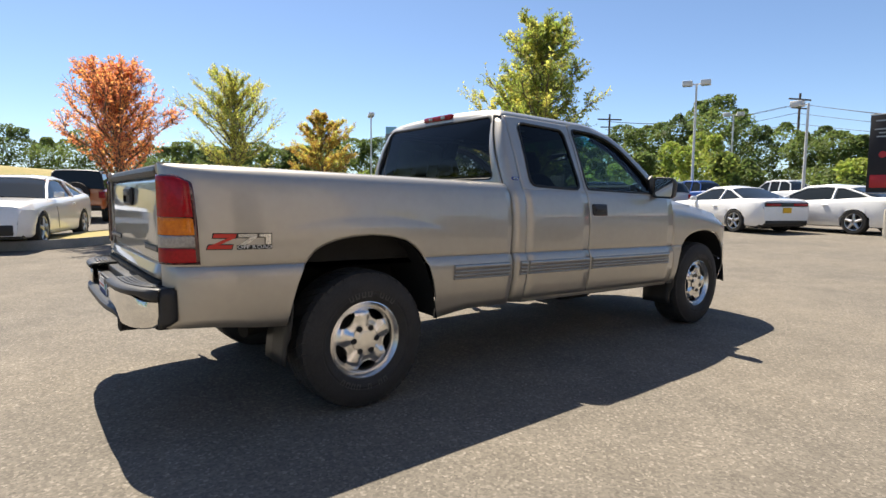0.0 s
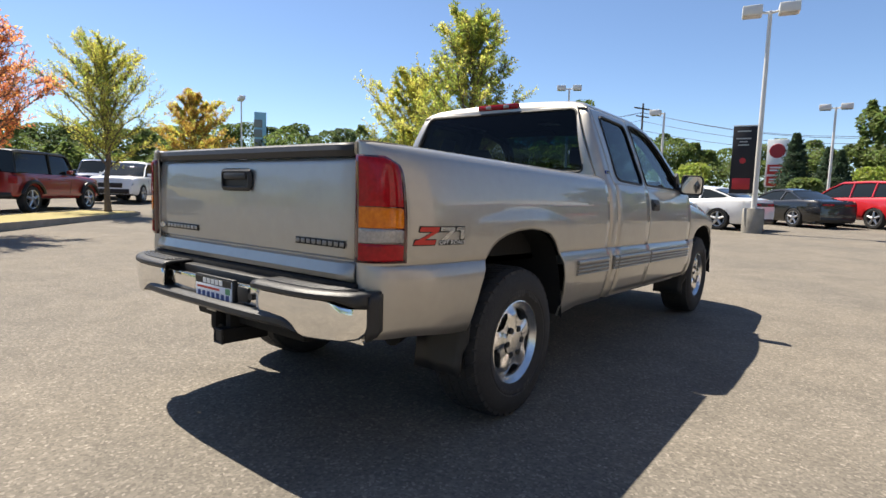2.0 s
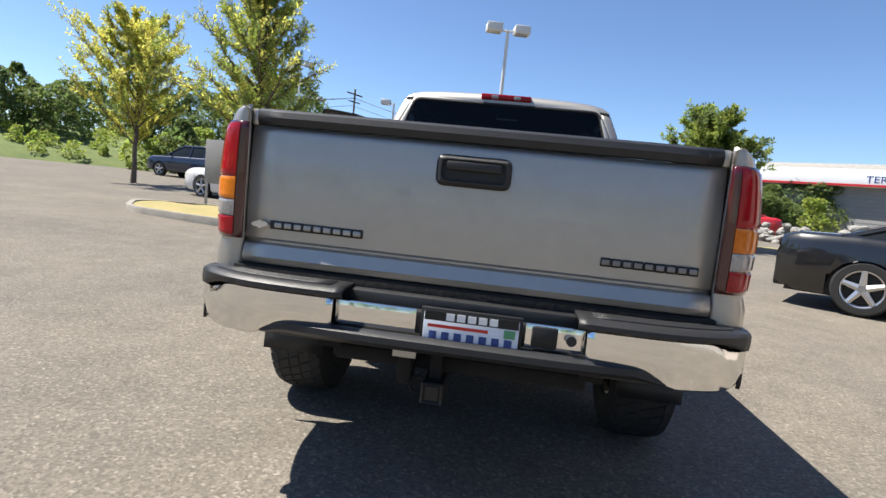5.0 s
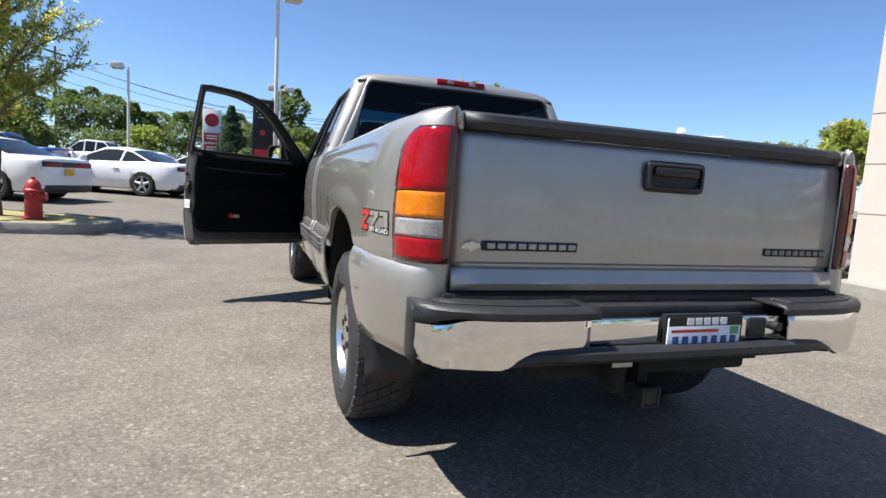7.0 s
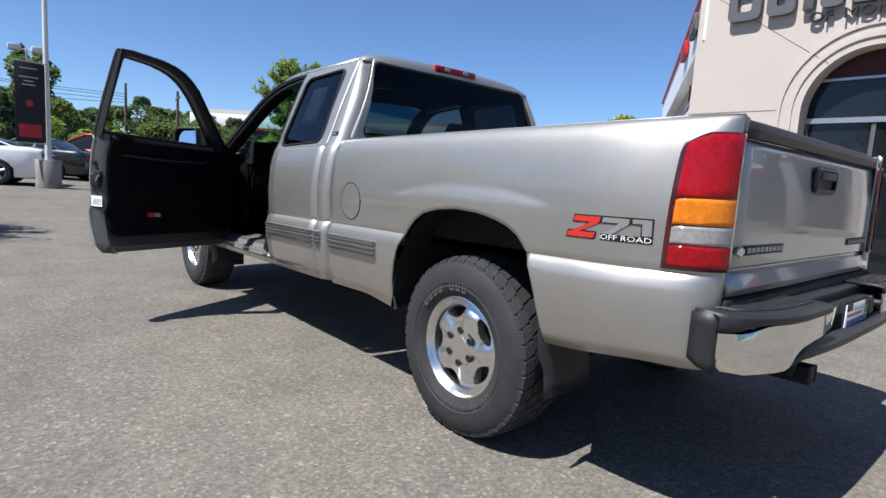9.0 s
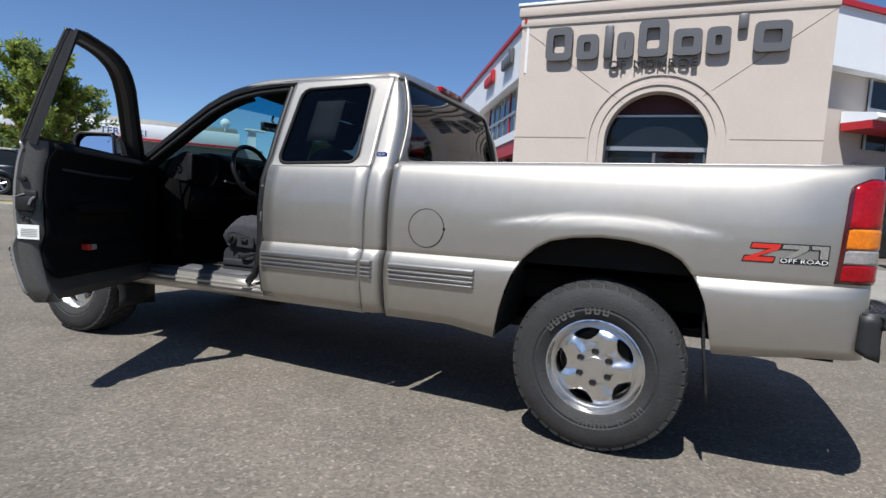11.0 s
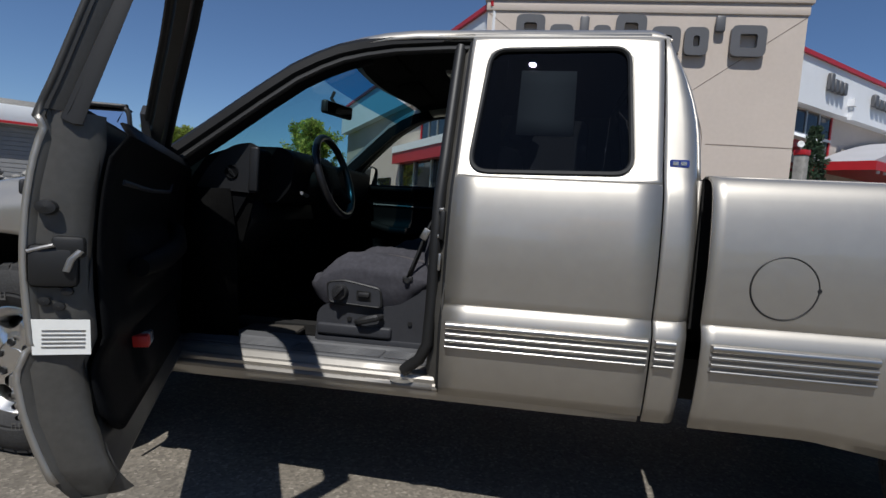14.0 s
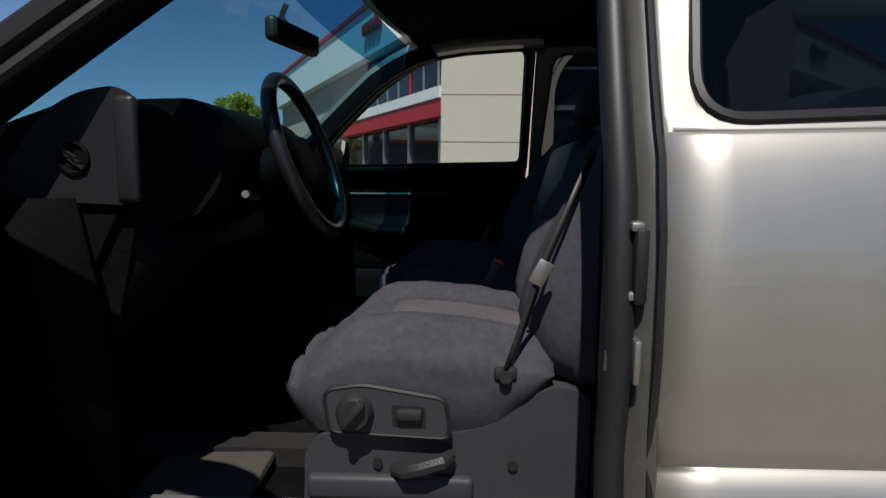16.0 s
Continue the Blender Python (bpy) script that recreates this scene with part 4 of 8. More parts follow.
for a0, a1, n in ((1.78, 0.58, 8), (-1.38, -2.60, 9)):
    for i in range(n):
        a = a0 + (a1 - a0) * (i + 0.5) / n
        if (n, i) in ((8, 3), (9, 4), (9, 6)):
            continue
        w = abs(a1 - a0) / n * 0.34
        R0, R1 = 0.246, 0.284
        outer = [(R0, a - w), (R1, a - w), (R1, a + w), (R0, a + w)]
        inner = [(R0 + 0.008, a - w * 0.5), (R1 - 0.008, a - w * 0.5), (R1 - 0.008, a + w * 0.5), (R0 + 0.008, a + w * 0.5)]
        pt = lambda p: Vector((p[0] * math.cos(p[1]), 0.1450, p[0] * math.sin(p[1])))
        bars.append(([pt(p) for p in outer] + [pt(p) for p in inner], [(j, (j + 1) % 4, (j + 1) % 4 + 4, j + 4) for j in range(4)]))
me_bar = mesh_of("letter_bar", join(*bars), M_LETTER, 30)
for x0, s, turn in ((0.02, 1, 0.0), (0.02, -1, 30.0), (3.645, 1, 14.0), (3.645, -1, 50.0)):
    m = pose(x0, s * 0.822, 0.392, 0, turn if s > 0 else -turn, 0 if s > 0 else 180)
    w = new("wheel")
    w.parent, w.matrix_local = truck, m
    w["label"] = "white-lettered off-road tyre on a five-spoke alloy rim"
    for nm, me in (("tyre", me_tyre), ("tread", me_tread), ("rim", me_rim), ("brake_drum", me_drum), ("tyre_lettering", me_bar)):
        o = new(nm, me)
        o.parent = w
        if nm in ("tread", "tyre_lettering"):
            tagged(o, kind="stuff")
        if nm == "rim" and s > 0 and x0 < 1:
            o.rotation_euler = (0, 0.31, 0)
    for i in range(6):
        o = new("wheel_nut", me_nut)
        o.parent, o.location = w, (0.072 * math.cos(math.pi / 2 + math.pi / 3 * i), 0, 0.072 * math.sin(math.pi / 2 + math.pi / 3 * i))

# ---- front doors ----
HINGE = Vector((3.042, 0.896, 0))
OPEN = Matrix.Translation(HINGE) @ Matrix.Rotation(radians(-61.7), 4, "Z") @ Matrix.Translation(-HINGE)
# body pewter with the shade on door edge and latch post put in
M_EDGE = mat("pewter paint darkened for shade on door edge and latch post", (0.095, 0.091, 0.083), 0.42, 0.4, vary=0.15, scale=5)
# dark frame metal; on the pewter skins it stands in for shade
M_DOORFR = mat("dark door frame, also pewter skin in shade", (0.06, 0.058, 0.054), 0.42, 0.4, vary=0.15, scale=9)


def front_door(s):
    def dp(name, geo, material, parent=None, label="", **k):
        up = 1.06 if s > 0 else 1.0
        if s > 0:
            # the open door is deeper than the closed one shows
            geo = [Vector((v[0], v[1] - 0.35 * max(0.0, min(0.085, cab_y(min(v[2], 1.79)) - v[1])), v[2])) for v in geo[0]], geo[1]
        geo = [Vector((v[0], v[1], (v[2] if v[2] < 1.30 else 1.30 + (v[2] - 1.30) * up) - RAKE * v[0])) for v in geo[0]], geo[1]
        if s > 0:
            # the lower edge turns in under the crease
            geo = [Vector((v.x, v.y - 0.04 * max(0.0, (0.75 - v.z) / 0.275) ** 1.3, v.z)) for v in geo[0]], geo[1]
            geo = [Vector((v.x, v.y + 0.030 * sstep((v.z + RAKE * v.x - 1.262) / 0.03) * (1 - 0.7 * max(0.0, v.z - 1.25)) * (v.y < 0.96), v.z)) for v in geo[0]], geo[1]
            geo = moved(geo, OPEN)
            # the door hangs a little out of true
            geo = [Vector((v.x + 0.061 * (v.z - 1), v.y - 0.022 * (v.z - 1), v.z)) for v in geo[0]], geo[1]
        else:
            geo = mirrored(geo)
        return part(name, geo, material, parent or truck, label, **k)
    lv = [z for z in LEVELS if z <= 1.24] + [1.262, 1.275, 1.281, 1.30]
    lower = sidewall([(x, 0) for x in [1.936, 1.95, 1.97, 2.0] + xs(2.04, 3.103, 11)], lv, lambda x: 0.525 + 0.055 * max(0.0, 1 - (x - 1.936) / 0.1) ** 2 * (s > 0), lambda x: 1.281, lambda x, z: cab_y(z), 1)
    dz = 0.0 if s > 0 else -0.014
    outer = [(1.936, 1.281), (3.07, 1.281), (3.02, 1.34), (2.86, 1.472), (2.61, 1.674), (2.52, 1.725), (2.44, 1.759), (2.35, 1.781), (2.24, 1.795), (2.0, 1.802), (1.936, 1.802)]
    win = rounded([(1.966, 1.318 + dz), (2.93, 1.312 + dz), (2.78, 1.455), (2.572, 1.632), (2.41, 1.725), (2.22, 1.764), (1.966, 1.77)], [0.03, 0.04, 0.1, 0.1, 0.1, 0.1, 0.04], 5)
    c = (2.28, 1.50)
    upper = holed(outer, win, c, lambda u, v: (u, cab_y(min(v, 1.79)), v), 90, 4)
    door = dp("front_door", lower if s > 0 else join(lower, upper), M_PEWTER, label="pewter driver's door standing open" if s > 0 else "pewter front door", solid=0.012)
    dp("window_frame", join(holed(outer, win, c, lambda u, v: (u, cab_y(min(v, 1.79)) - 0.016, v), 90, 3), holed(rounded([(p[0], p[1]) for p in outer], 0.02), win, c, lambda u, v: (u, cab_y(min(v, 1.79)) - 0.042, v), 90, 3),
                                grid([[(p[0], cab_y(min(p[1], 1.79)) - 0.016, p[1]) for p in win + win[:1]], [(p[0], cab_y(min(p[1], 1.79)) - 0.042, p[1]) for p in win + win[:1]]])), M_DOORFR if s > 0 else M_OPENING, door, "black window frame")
    if s > 0:
        # body-coloured frame skin, its shade put into the colour
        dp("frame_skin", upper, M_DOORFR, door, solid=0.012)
    dp("window_seal", tube([(p[0], cab_y(min(p[1], 1.79)) + 0.001, p[1]) for p in win], 0.008, 6, closed=True), M_SEAL, door)
    o2 = [(p[0] + (c[0] - p[0]) * 0.012, p[1] + (c[1] - p[1]) * 0.02) for p in outer]
    dp("weather_seal", tube([(p[0], cab_y(min(p[1], 1.79)) - 0.045, p[1]) for p in o2], 0.011, 6, closed=True), M_SEAL, door)
    if s < 0:
        dp("pane", filled(win, c, lambda u, v: (u, cab_y(min(v, 1.79)) - 0.02, v)), M_GLASS, door, "clear side window")
    # jamb faces round the door
    zz = [0.53, 0.60, 0.70, 0.80, 0.86, 0.95, 1.05, 1.15, 1.24, 1.30]
    rear = [[(1.937 + k, cab_y(z) - 0.004, z), (1.940 + k, cab_y(z) - 0.012, z), (1.946 + k, cab_y(z) - 0.018, z), (1.944 + k, cab_y(z) - 0.030, z), (1.950 + k, cab_y(z) - 0.060, z), (1.958 + k, cab_y(z) - 0.073, z), (1.974 + k, cab_y(z) - 0.082, z)] for z, k in ((z, 0.03 * max(0.0, (0.62 - z) / 0.09) ** 2) for z in [0.53, 0.55, 0.57, 0.59] + zz[1:])]
    upper_edge = [[(1.936, cab_y(z) - 0.003, z), (1.939, cab_y(z) - 0.015, z), (1.943, cab_y(z) - 0.03, z), (1.952, cab_y(z) - 0.044, z)] for z in (1.30, 1.40, 1.60, 1.79)]
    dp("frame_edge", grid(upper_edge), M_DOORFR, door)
    bottom = [[(x, cab_y(0.53) - 0.004, 0.528), (x, cab_y(0.53) - 0.05, 0.532), (x, cab_y(0.58) - 0.082, 0.575)] for x in xs(1.945, 3.09, 6)]
    frontf = [[(3.10, cab_y(z) - 0.004, z), (3.09, cab_y(z) - 0.06, z), (3.05, cab_y(z) - 0.082, z)] for z in zz]
    skin = [[(x, cab_y(z) - 0.081, z) for z in (0.575, 0.62, 0.80, 1.0, 1.2, 1.29)] for x in (1.965, 2.5, 3.07)]
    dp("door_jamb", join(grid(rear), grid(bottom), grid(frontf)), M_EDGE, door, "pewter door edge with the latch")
    # pewter inner skin, darkened in colour for the shade it lies in
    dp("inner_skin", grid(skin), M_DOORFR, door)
    # trim panel
    o = rounded([(1.985, 0.635), (3.04, 0.635), (3.05, 1.29), (1.985, 1.30)], [0.09, 0.05, 0.04, 0.03], 5)

    def trim(u, v):
        bulge = 0.035 * sstep((v - 0.90) / 0.05) * sstep((1.06 - v) / 0.04) * sstep((u - 2.10) / 0.1) * sstep((2.80 - u) / 0.15)
        pocket = 0.022 * sstep((0.82 - v) / 0.03) * sstep((v - 0.66) / 0.03) * sstep((u - 2.25) / 0.06) * sstep((2.98 - u) / 0.06)
        top = 0.02 * sstep((v - 1.22) / 0.05)
        return (u, cab_y(v) - 0.090 - bulge - pocket - top - 0.01 * sstep(min(u - 1.965, 3.05 - u, v - 0.60) / 0.05), v)
    rows = []
    for x in xs(1.97, 3.045, 40):
        e = min(x - 1.965, 3.05 - x)
        lo = 0.64 + (0.09 - math.sqrt(max(0, 0.09 ** 2 - (0.09 - e) ** 2)) if e < 0.09 else 0)
        rows.append([trim(x, lo + (1.29 - lo) * k / 26) for k in range(27)])
    panel = dp("trim_panel", grid(rows), M_DARKPL, door, "charcoal door trim panel", solid=0.006)
    dp("armrest", tube([(2.12, cab_y(1.0) - 0.141, 0.985), (2.3, cab_y(1.0) - 0.161, 0.99), (2.6, cab_y(1.0) - 0.161, 1.0), (2.78, cab_y(1.0) - 0.141, 1.04), (2.84, cab_y(1.0) - 0.106, 1.07)], [0.022, 0.03, 0.03, 0.024, 0.012], 10), M_DARKPL, panel)
    dp("pull_edge", tube([(2.06, cab_y(1.17) - 0.106, 1.175), (2.4, cab_y(1.17) - 0.106, 1.165), (2.75, cab_y(1.17) - 0.106, 1.17), (2.80, cab_y(1.17) - 0.106, 1.20)], 0.007, 6), M_GREYPL, panel)
    rf = dp("reflector", box(2.265, 2.30, cab_y(0.78) - 0.146, cab_y(0.78) - 0.10, 0.764, 0.794, 0.004), M_REDPL, panel, "red and clear door reflector")
    dp("clear_half", box(2.301, 2.35, cab_y(0.78) - 0.146, cab_y(0.78) - 0.10, 0.764, 0.794, 0.004), M_CLEARL, rf)
    # latch, label, bumper stops on the rear edge
    if s > 0:
        lt = dp("latch", join(box(1.925, 1.945, cab_y(1.0) - 0.074, cab_y(1.0) - 0.010, 0.962, 1.045, 0.012), box(1.926, 1.948, cab_y(1.0) - 0.082, cab_y(1.0) - 0.04, 1.02, 1.062, 0.008)), M_SEAL, door, "black door latch")
        dp("latch_fork", join(tube([(1.924, cab_y(1.0) - 0.078, 1.035), (1.921, cab_y(1.0) - 0.066, 1.018), (1.921, cab_y(1.0) - 0.060, 0.995)], 0.005, 8), tube([(1.930, cab_y(1.0) - 0.012, 1.03), (1.925, cab_y(1.0) - 0.03, 1.038), (1.924, cab_y(1.0) - 0.045, 1.044)], 0.004, 8)), M_STEEL, lt, "bright steel latch fork")
        dp("stop", lathe([(0.001, -0.014), (0.013, -0.012), (0.015, 0)], 12, (1.938, cab_y(1.12) - 0.03, 1.115), "x"), M_SEAL, door)
        for dy, z in ((0.030, 0.935), (0.048, 0.925), (0.058, 0.955)):
            dp("screw", lathe([(0.001, -0.006), (0.008, -0.005), (0.009, 0)], 8, (1.940, cab_y(1.0) - dy, z), "x"), M_SEAL, door)
        lab = dp("paper_label", box(1.936, 1.9375, cab_y(0.87) - 0.079, cab_y(0.87) - 0.006, 0.832, 0.900), M_PAPER, door, "white printed label")
        dp("label_line", join(*[box(1.935, 1.9365, cab_y(0.87) - 0.074, cab_y(0.87) - 0.02, z, z + 0.003) for z in (0.845, 0.853, 0.861, 0.869, 0.877)]), M_STEEL, lab)
    # outside handle and moulding
    hb = rounded([(1.965, 1.105), (2.155, 1.105), (2.155, 1.195), (1.965, 1.195)], 0.02, 4)
    h = dp("door_handle", filled(hb, (2.06, 1.15), lambda u, v: (u, cab_y(v) + 0.014 * sstep(min(u - 1.965, 2.155 - u, v - 1.105, 1.195 - v) / 0.012), v), 5), M_BLACKPL, door, "black door handle")
    dp("grip", box(1.985, 2.11, cab_y(1.15) + 0.013, cab_y(1.15) + 0.026, 1.135, 1.165, 0.006), M_BLACKPL, h)
    PROF = [(0.792, 0.0), (0.789, 0.010), (0.770, 0.012), (0.766, 0.004), (0.759, 0.004), (0.755, 0.011), (0.747, 0.011), (0.743, 0.004), (0.736, 0.004), (0.732, 0.010), (0.725, 0.010), (0.721, 0.004), (0.713, 0.004), (0.709, 0.010), (0.703, 0.009), (0.699, 0.0)]
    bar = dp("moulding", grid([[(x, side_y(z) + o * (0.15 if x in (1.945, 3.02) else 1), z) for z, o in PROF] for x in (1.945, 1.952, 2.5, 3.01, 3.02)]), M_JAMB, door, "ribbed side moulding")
    arc = [math.pi * k / 8 for k in range(9)]
    dp("bright_strip", grid([[(x, side_y(0.779) + 0.008 + 0.009 * math.sin(q), 0.779 + 0.0115 * math.cos(q)) for q in arc] for x in (1.95, 3.015)]), M_BRIGHT, bar)
    for z in (0.751, 0.7285, 0.7065):
        dp("rib", grid([[(x, side_y(z) + 0.007 + 0.0075 * math.sin(q), z + 0.0055 * math.cos(q)) for q in arc] for x in (1.95, 3.015)]), M_BRIGHT, bar)
    # mirror
    mo = rounded([(0.940, 1.262), (1.215, 1.250), (1.225, 1.40), (1.195, 1.438), (0.955, 1.444)] if s > 0 else [(0.968, 1.265), (1.155, 1.255), (1.165, 1.40), (1.14, 1.432), (0.98, 1.438)], 0.035, 5)
    shell = dp("door_mirror", join(grid([[(2.816, p[0] - 0.02, p[1]) for p in mo + mo[:1]], [(2.831, p[0] - 0.02, p[1]) for p in mo + mo[:1]], [(2.88, 1.045 + (p[0] - 1.065) * 0.9, 1.345 + (p[1] - 1.345) * 0.9) for p in mo + mo[:1]], [(2.92, 1.045 + (p[0] - 1.065) * 0.5, 1.345 + (p[1] - 1.345) * 0.5) for p in mo + mo[:1]], [(2.925, 1.045, 1.345) for p in mo + mo[:1]]]),
                                   box(2.85, 2.92, 0.90, 0.99, 1.275, 1.33, 0.015)), M_BLACKPL, door, "black door mirror")
    inner = [(1.065 + (p[0] - 1.065) * 0.90, 1.345 + (p[1] - 1.345) * 0.88) for p in mo]
    dp("mirror_rim", holed(mo, inner, (1.065, 1.345), lambda u, v: (2.816, u - 0.02, v), 48, 1), M_BLACKPL, shell, solid=0.006)
    dp("mirror_glass", filled(inner, (1.065, 1.345), lambda u, v: (2.823 + 0.05 * (u - 1.065) + (0.14 if s > 0 else -0.12) * (v - 1.345), u - 0.02, v), 2), M_MIRROR, shell, "mirror glass")
    dp("sail", prism([(2.86, 1.30), (3.03, 1.30), (2.87, 1.455), (2.82, 1.42)], "xz", cab_y(1.36) + 0.004, cab_y(1.36) - 0.02), M_BLACKPL, door)
    return door


front_door(1), front_door(-1)

# fuel flap and badge
ringc = [(0.883 + 0.0965 * math.cos(a), 0.977 + 0.0965 * math.sin(a)) for a in (2 * math.pi * i / 48 for i in range(48))]
flap = tp("fuel_flap", filled([(0.883 + (u - 0.883) * 0.97, 0.977 + (v - 0.977) * 0.97) for u, v in ringc], (0.883, 0.977), lambda u, v: (u, side_y(v) + 0.0022, v), 4), M_PEWTER, label="round fuel flap")
tp("gap", tube([(u, side_y(v) + 0.0004, v) for u, v in ringc], 0.0026, 6, closed=True), M_SEAL, flap)
tp("finger_notch", lathe([(0.001, 0.0), (0.006, 0.001), (0.0085, -0.002)], 12, (0.786, side_y(0.977) + 0.002, 0.977)), M_SEAL, flap)
for s in (1, -1):
    b = tp("trim_badge", prism(rounded([(1.175, 1.338), (1.235, 1.338), (1.235, 1.362), (1.175, 1.362)], 0.006, 3), "xz", s * (cab_y(1.35) - 0.004), s * (cab_y(1.35) + 0.005)), M_BLUEPL, label="small dark blue badge")
    tp("badge_bar", join(*[box(x, x + 0.018, min(s * (cab_y(1.35) + 0.004), s * (cab_y(1.35) + 0.0062)), max(s * (cab_y(1.35) + 0.004), s * (cab_y(1.35) + 0.0062)), 1.344, 1.356) for x in (1.184, 1.208)]), M_SILVERPL, b)


# ---- cab interior ----
def pillow(stations, n=72, power=0.6):
    """A stuffed form: stations of (centre, half axes along two directions, the directions)."""
    rows = []
    for c, a, b, A, B, groove in stations:
        r = []
        for i in range(n):
            t = 2 * math.pi * i / n
            u, v = math.copysign(abs(math.cos(t)) ** power, math.cos(t)), math.copysign(abs(math.sin(t)) ** power, math.sin(t))
            g = 0.0
            if v > 0 and groove:
                g = groove * (1.5 * math.exp(-((abs(u) - 0.52) / 0.09) ** 2) + 0.7 * (abs(u) < 0.52) - 1.1 * math.exp(-((abs(u) - 0.74) / 0.16) ** 2))
            w = 0.004 * noise.noise((c[0] * 26 + u * 5, u * 7, v * 3)) + 0.003 * noise.noise((c[0] * 60, u * 16, v * 9))
            r.append(Vector(c) + A * (a * u) + B * (b * v - g) + (Vector(A) * u + Vector(B) * v) * (w if groove else 0))
        rows.append(r)
    V, F = grid(rows, closed=True)
    m = len(rows)
    return V, F + [tuple(reversed(range(n))), tuple(range((m - 1) * n, m * n))]


def cushion(yc):
    """Seat cushion: raised bolsters, a dished centre with a cross seam, sides that bulge and tuck in below."""
    TOPL = [(2.00, 0.912), (2.06, 0.928), (2.13, 0.942), (2.20, 0.952), (2.28, 0.958), (2.36, 0.954), (2.42, 0.938), (2.46, 0.915), (2.49, 0.885)]
    rows = []
    for i in range(41):
        t = i / 40
        x = 2.02 + 0.495 * t
        w = 0.243 * (1 - 0.22 * max(0.0, (x - 2.40) / 0.115) ** 2.4 - 0.10 * max(0.0, (2.10 - x) / 0.08) ** 2)
        zt = table(TOPL, x)
        zb = 0.765 + 0.10 * max(0.0, (2.16 - x) / 0.14) ** 1.5 + 0.05 * max(0.0, (x - 2.43) / 0.085) ** 2
        row = []
        for j in range(61):
            q = j / 60
            if q < 0.18 or q > 0.82:
                k = q / 0.18 if q < 0.18 else (1 - q) / 0.18
                sg = -1 if q < 0.5 else 1
                a = math.pi / 2 * k
                y = w * (0.90 + 0.10 * math.sin(a * 1.35))
                z = zb + (zt - 0.035 - zb) * k
                y += 0.004 * noise.noise((x * 30, z * 9, 3)) + 0.003 * noise.noise((x * 9, z * 55, 7)) * sstep((2.32 - x) / 0.1)
                row.append((x, yc + sg * y, z))
            else:
                u = (q - 0.5) / 0.32
                bol = 0.032 * math.exp(-((abs(u) - 0.68) / 0.24) ** 2) * sstep((2.47 - x) / 0.1)
                edge = 0.036 * max(0.0, (abs(u) - 0.72) / 0.28) ** 2
                seam = 0.012 * math.exp(-((abs(u) - 0.43) / 0.035) ** 2) + (0.011 * math.exp(-((x - 2.36 + 0.03 * u * u) / 0.011) ** 2) if abs(u) < 0.45 else 0)
                plump = 0.010 * (1 - (u / 0.43) ** 2) if abs(u) < 0.43 else 0
                wr = 0.004 * noise.noise((x * 22, u * 4, 1)) + 0.0022 * noise.noise((x * 60, u * 9, 5))
                row.append((x, yc + u * w * 0.99, zt - 0.012 + bol - edge - seam + plump + wr))
        rows.append(row)
    V, F = grid(rows)
    n = 61
    return V, F + [tuple(range(n)), tuple(reversed(range(40 * n, 41 * n)))] + [(k * n, (k + 1) * n, (k + 2) * n - 1, (k + 1) * n - 1) for k in range(40)]


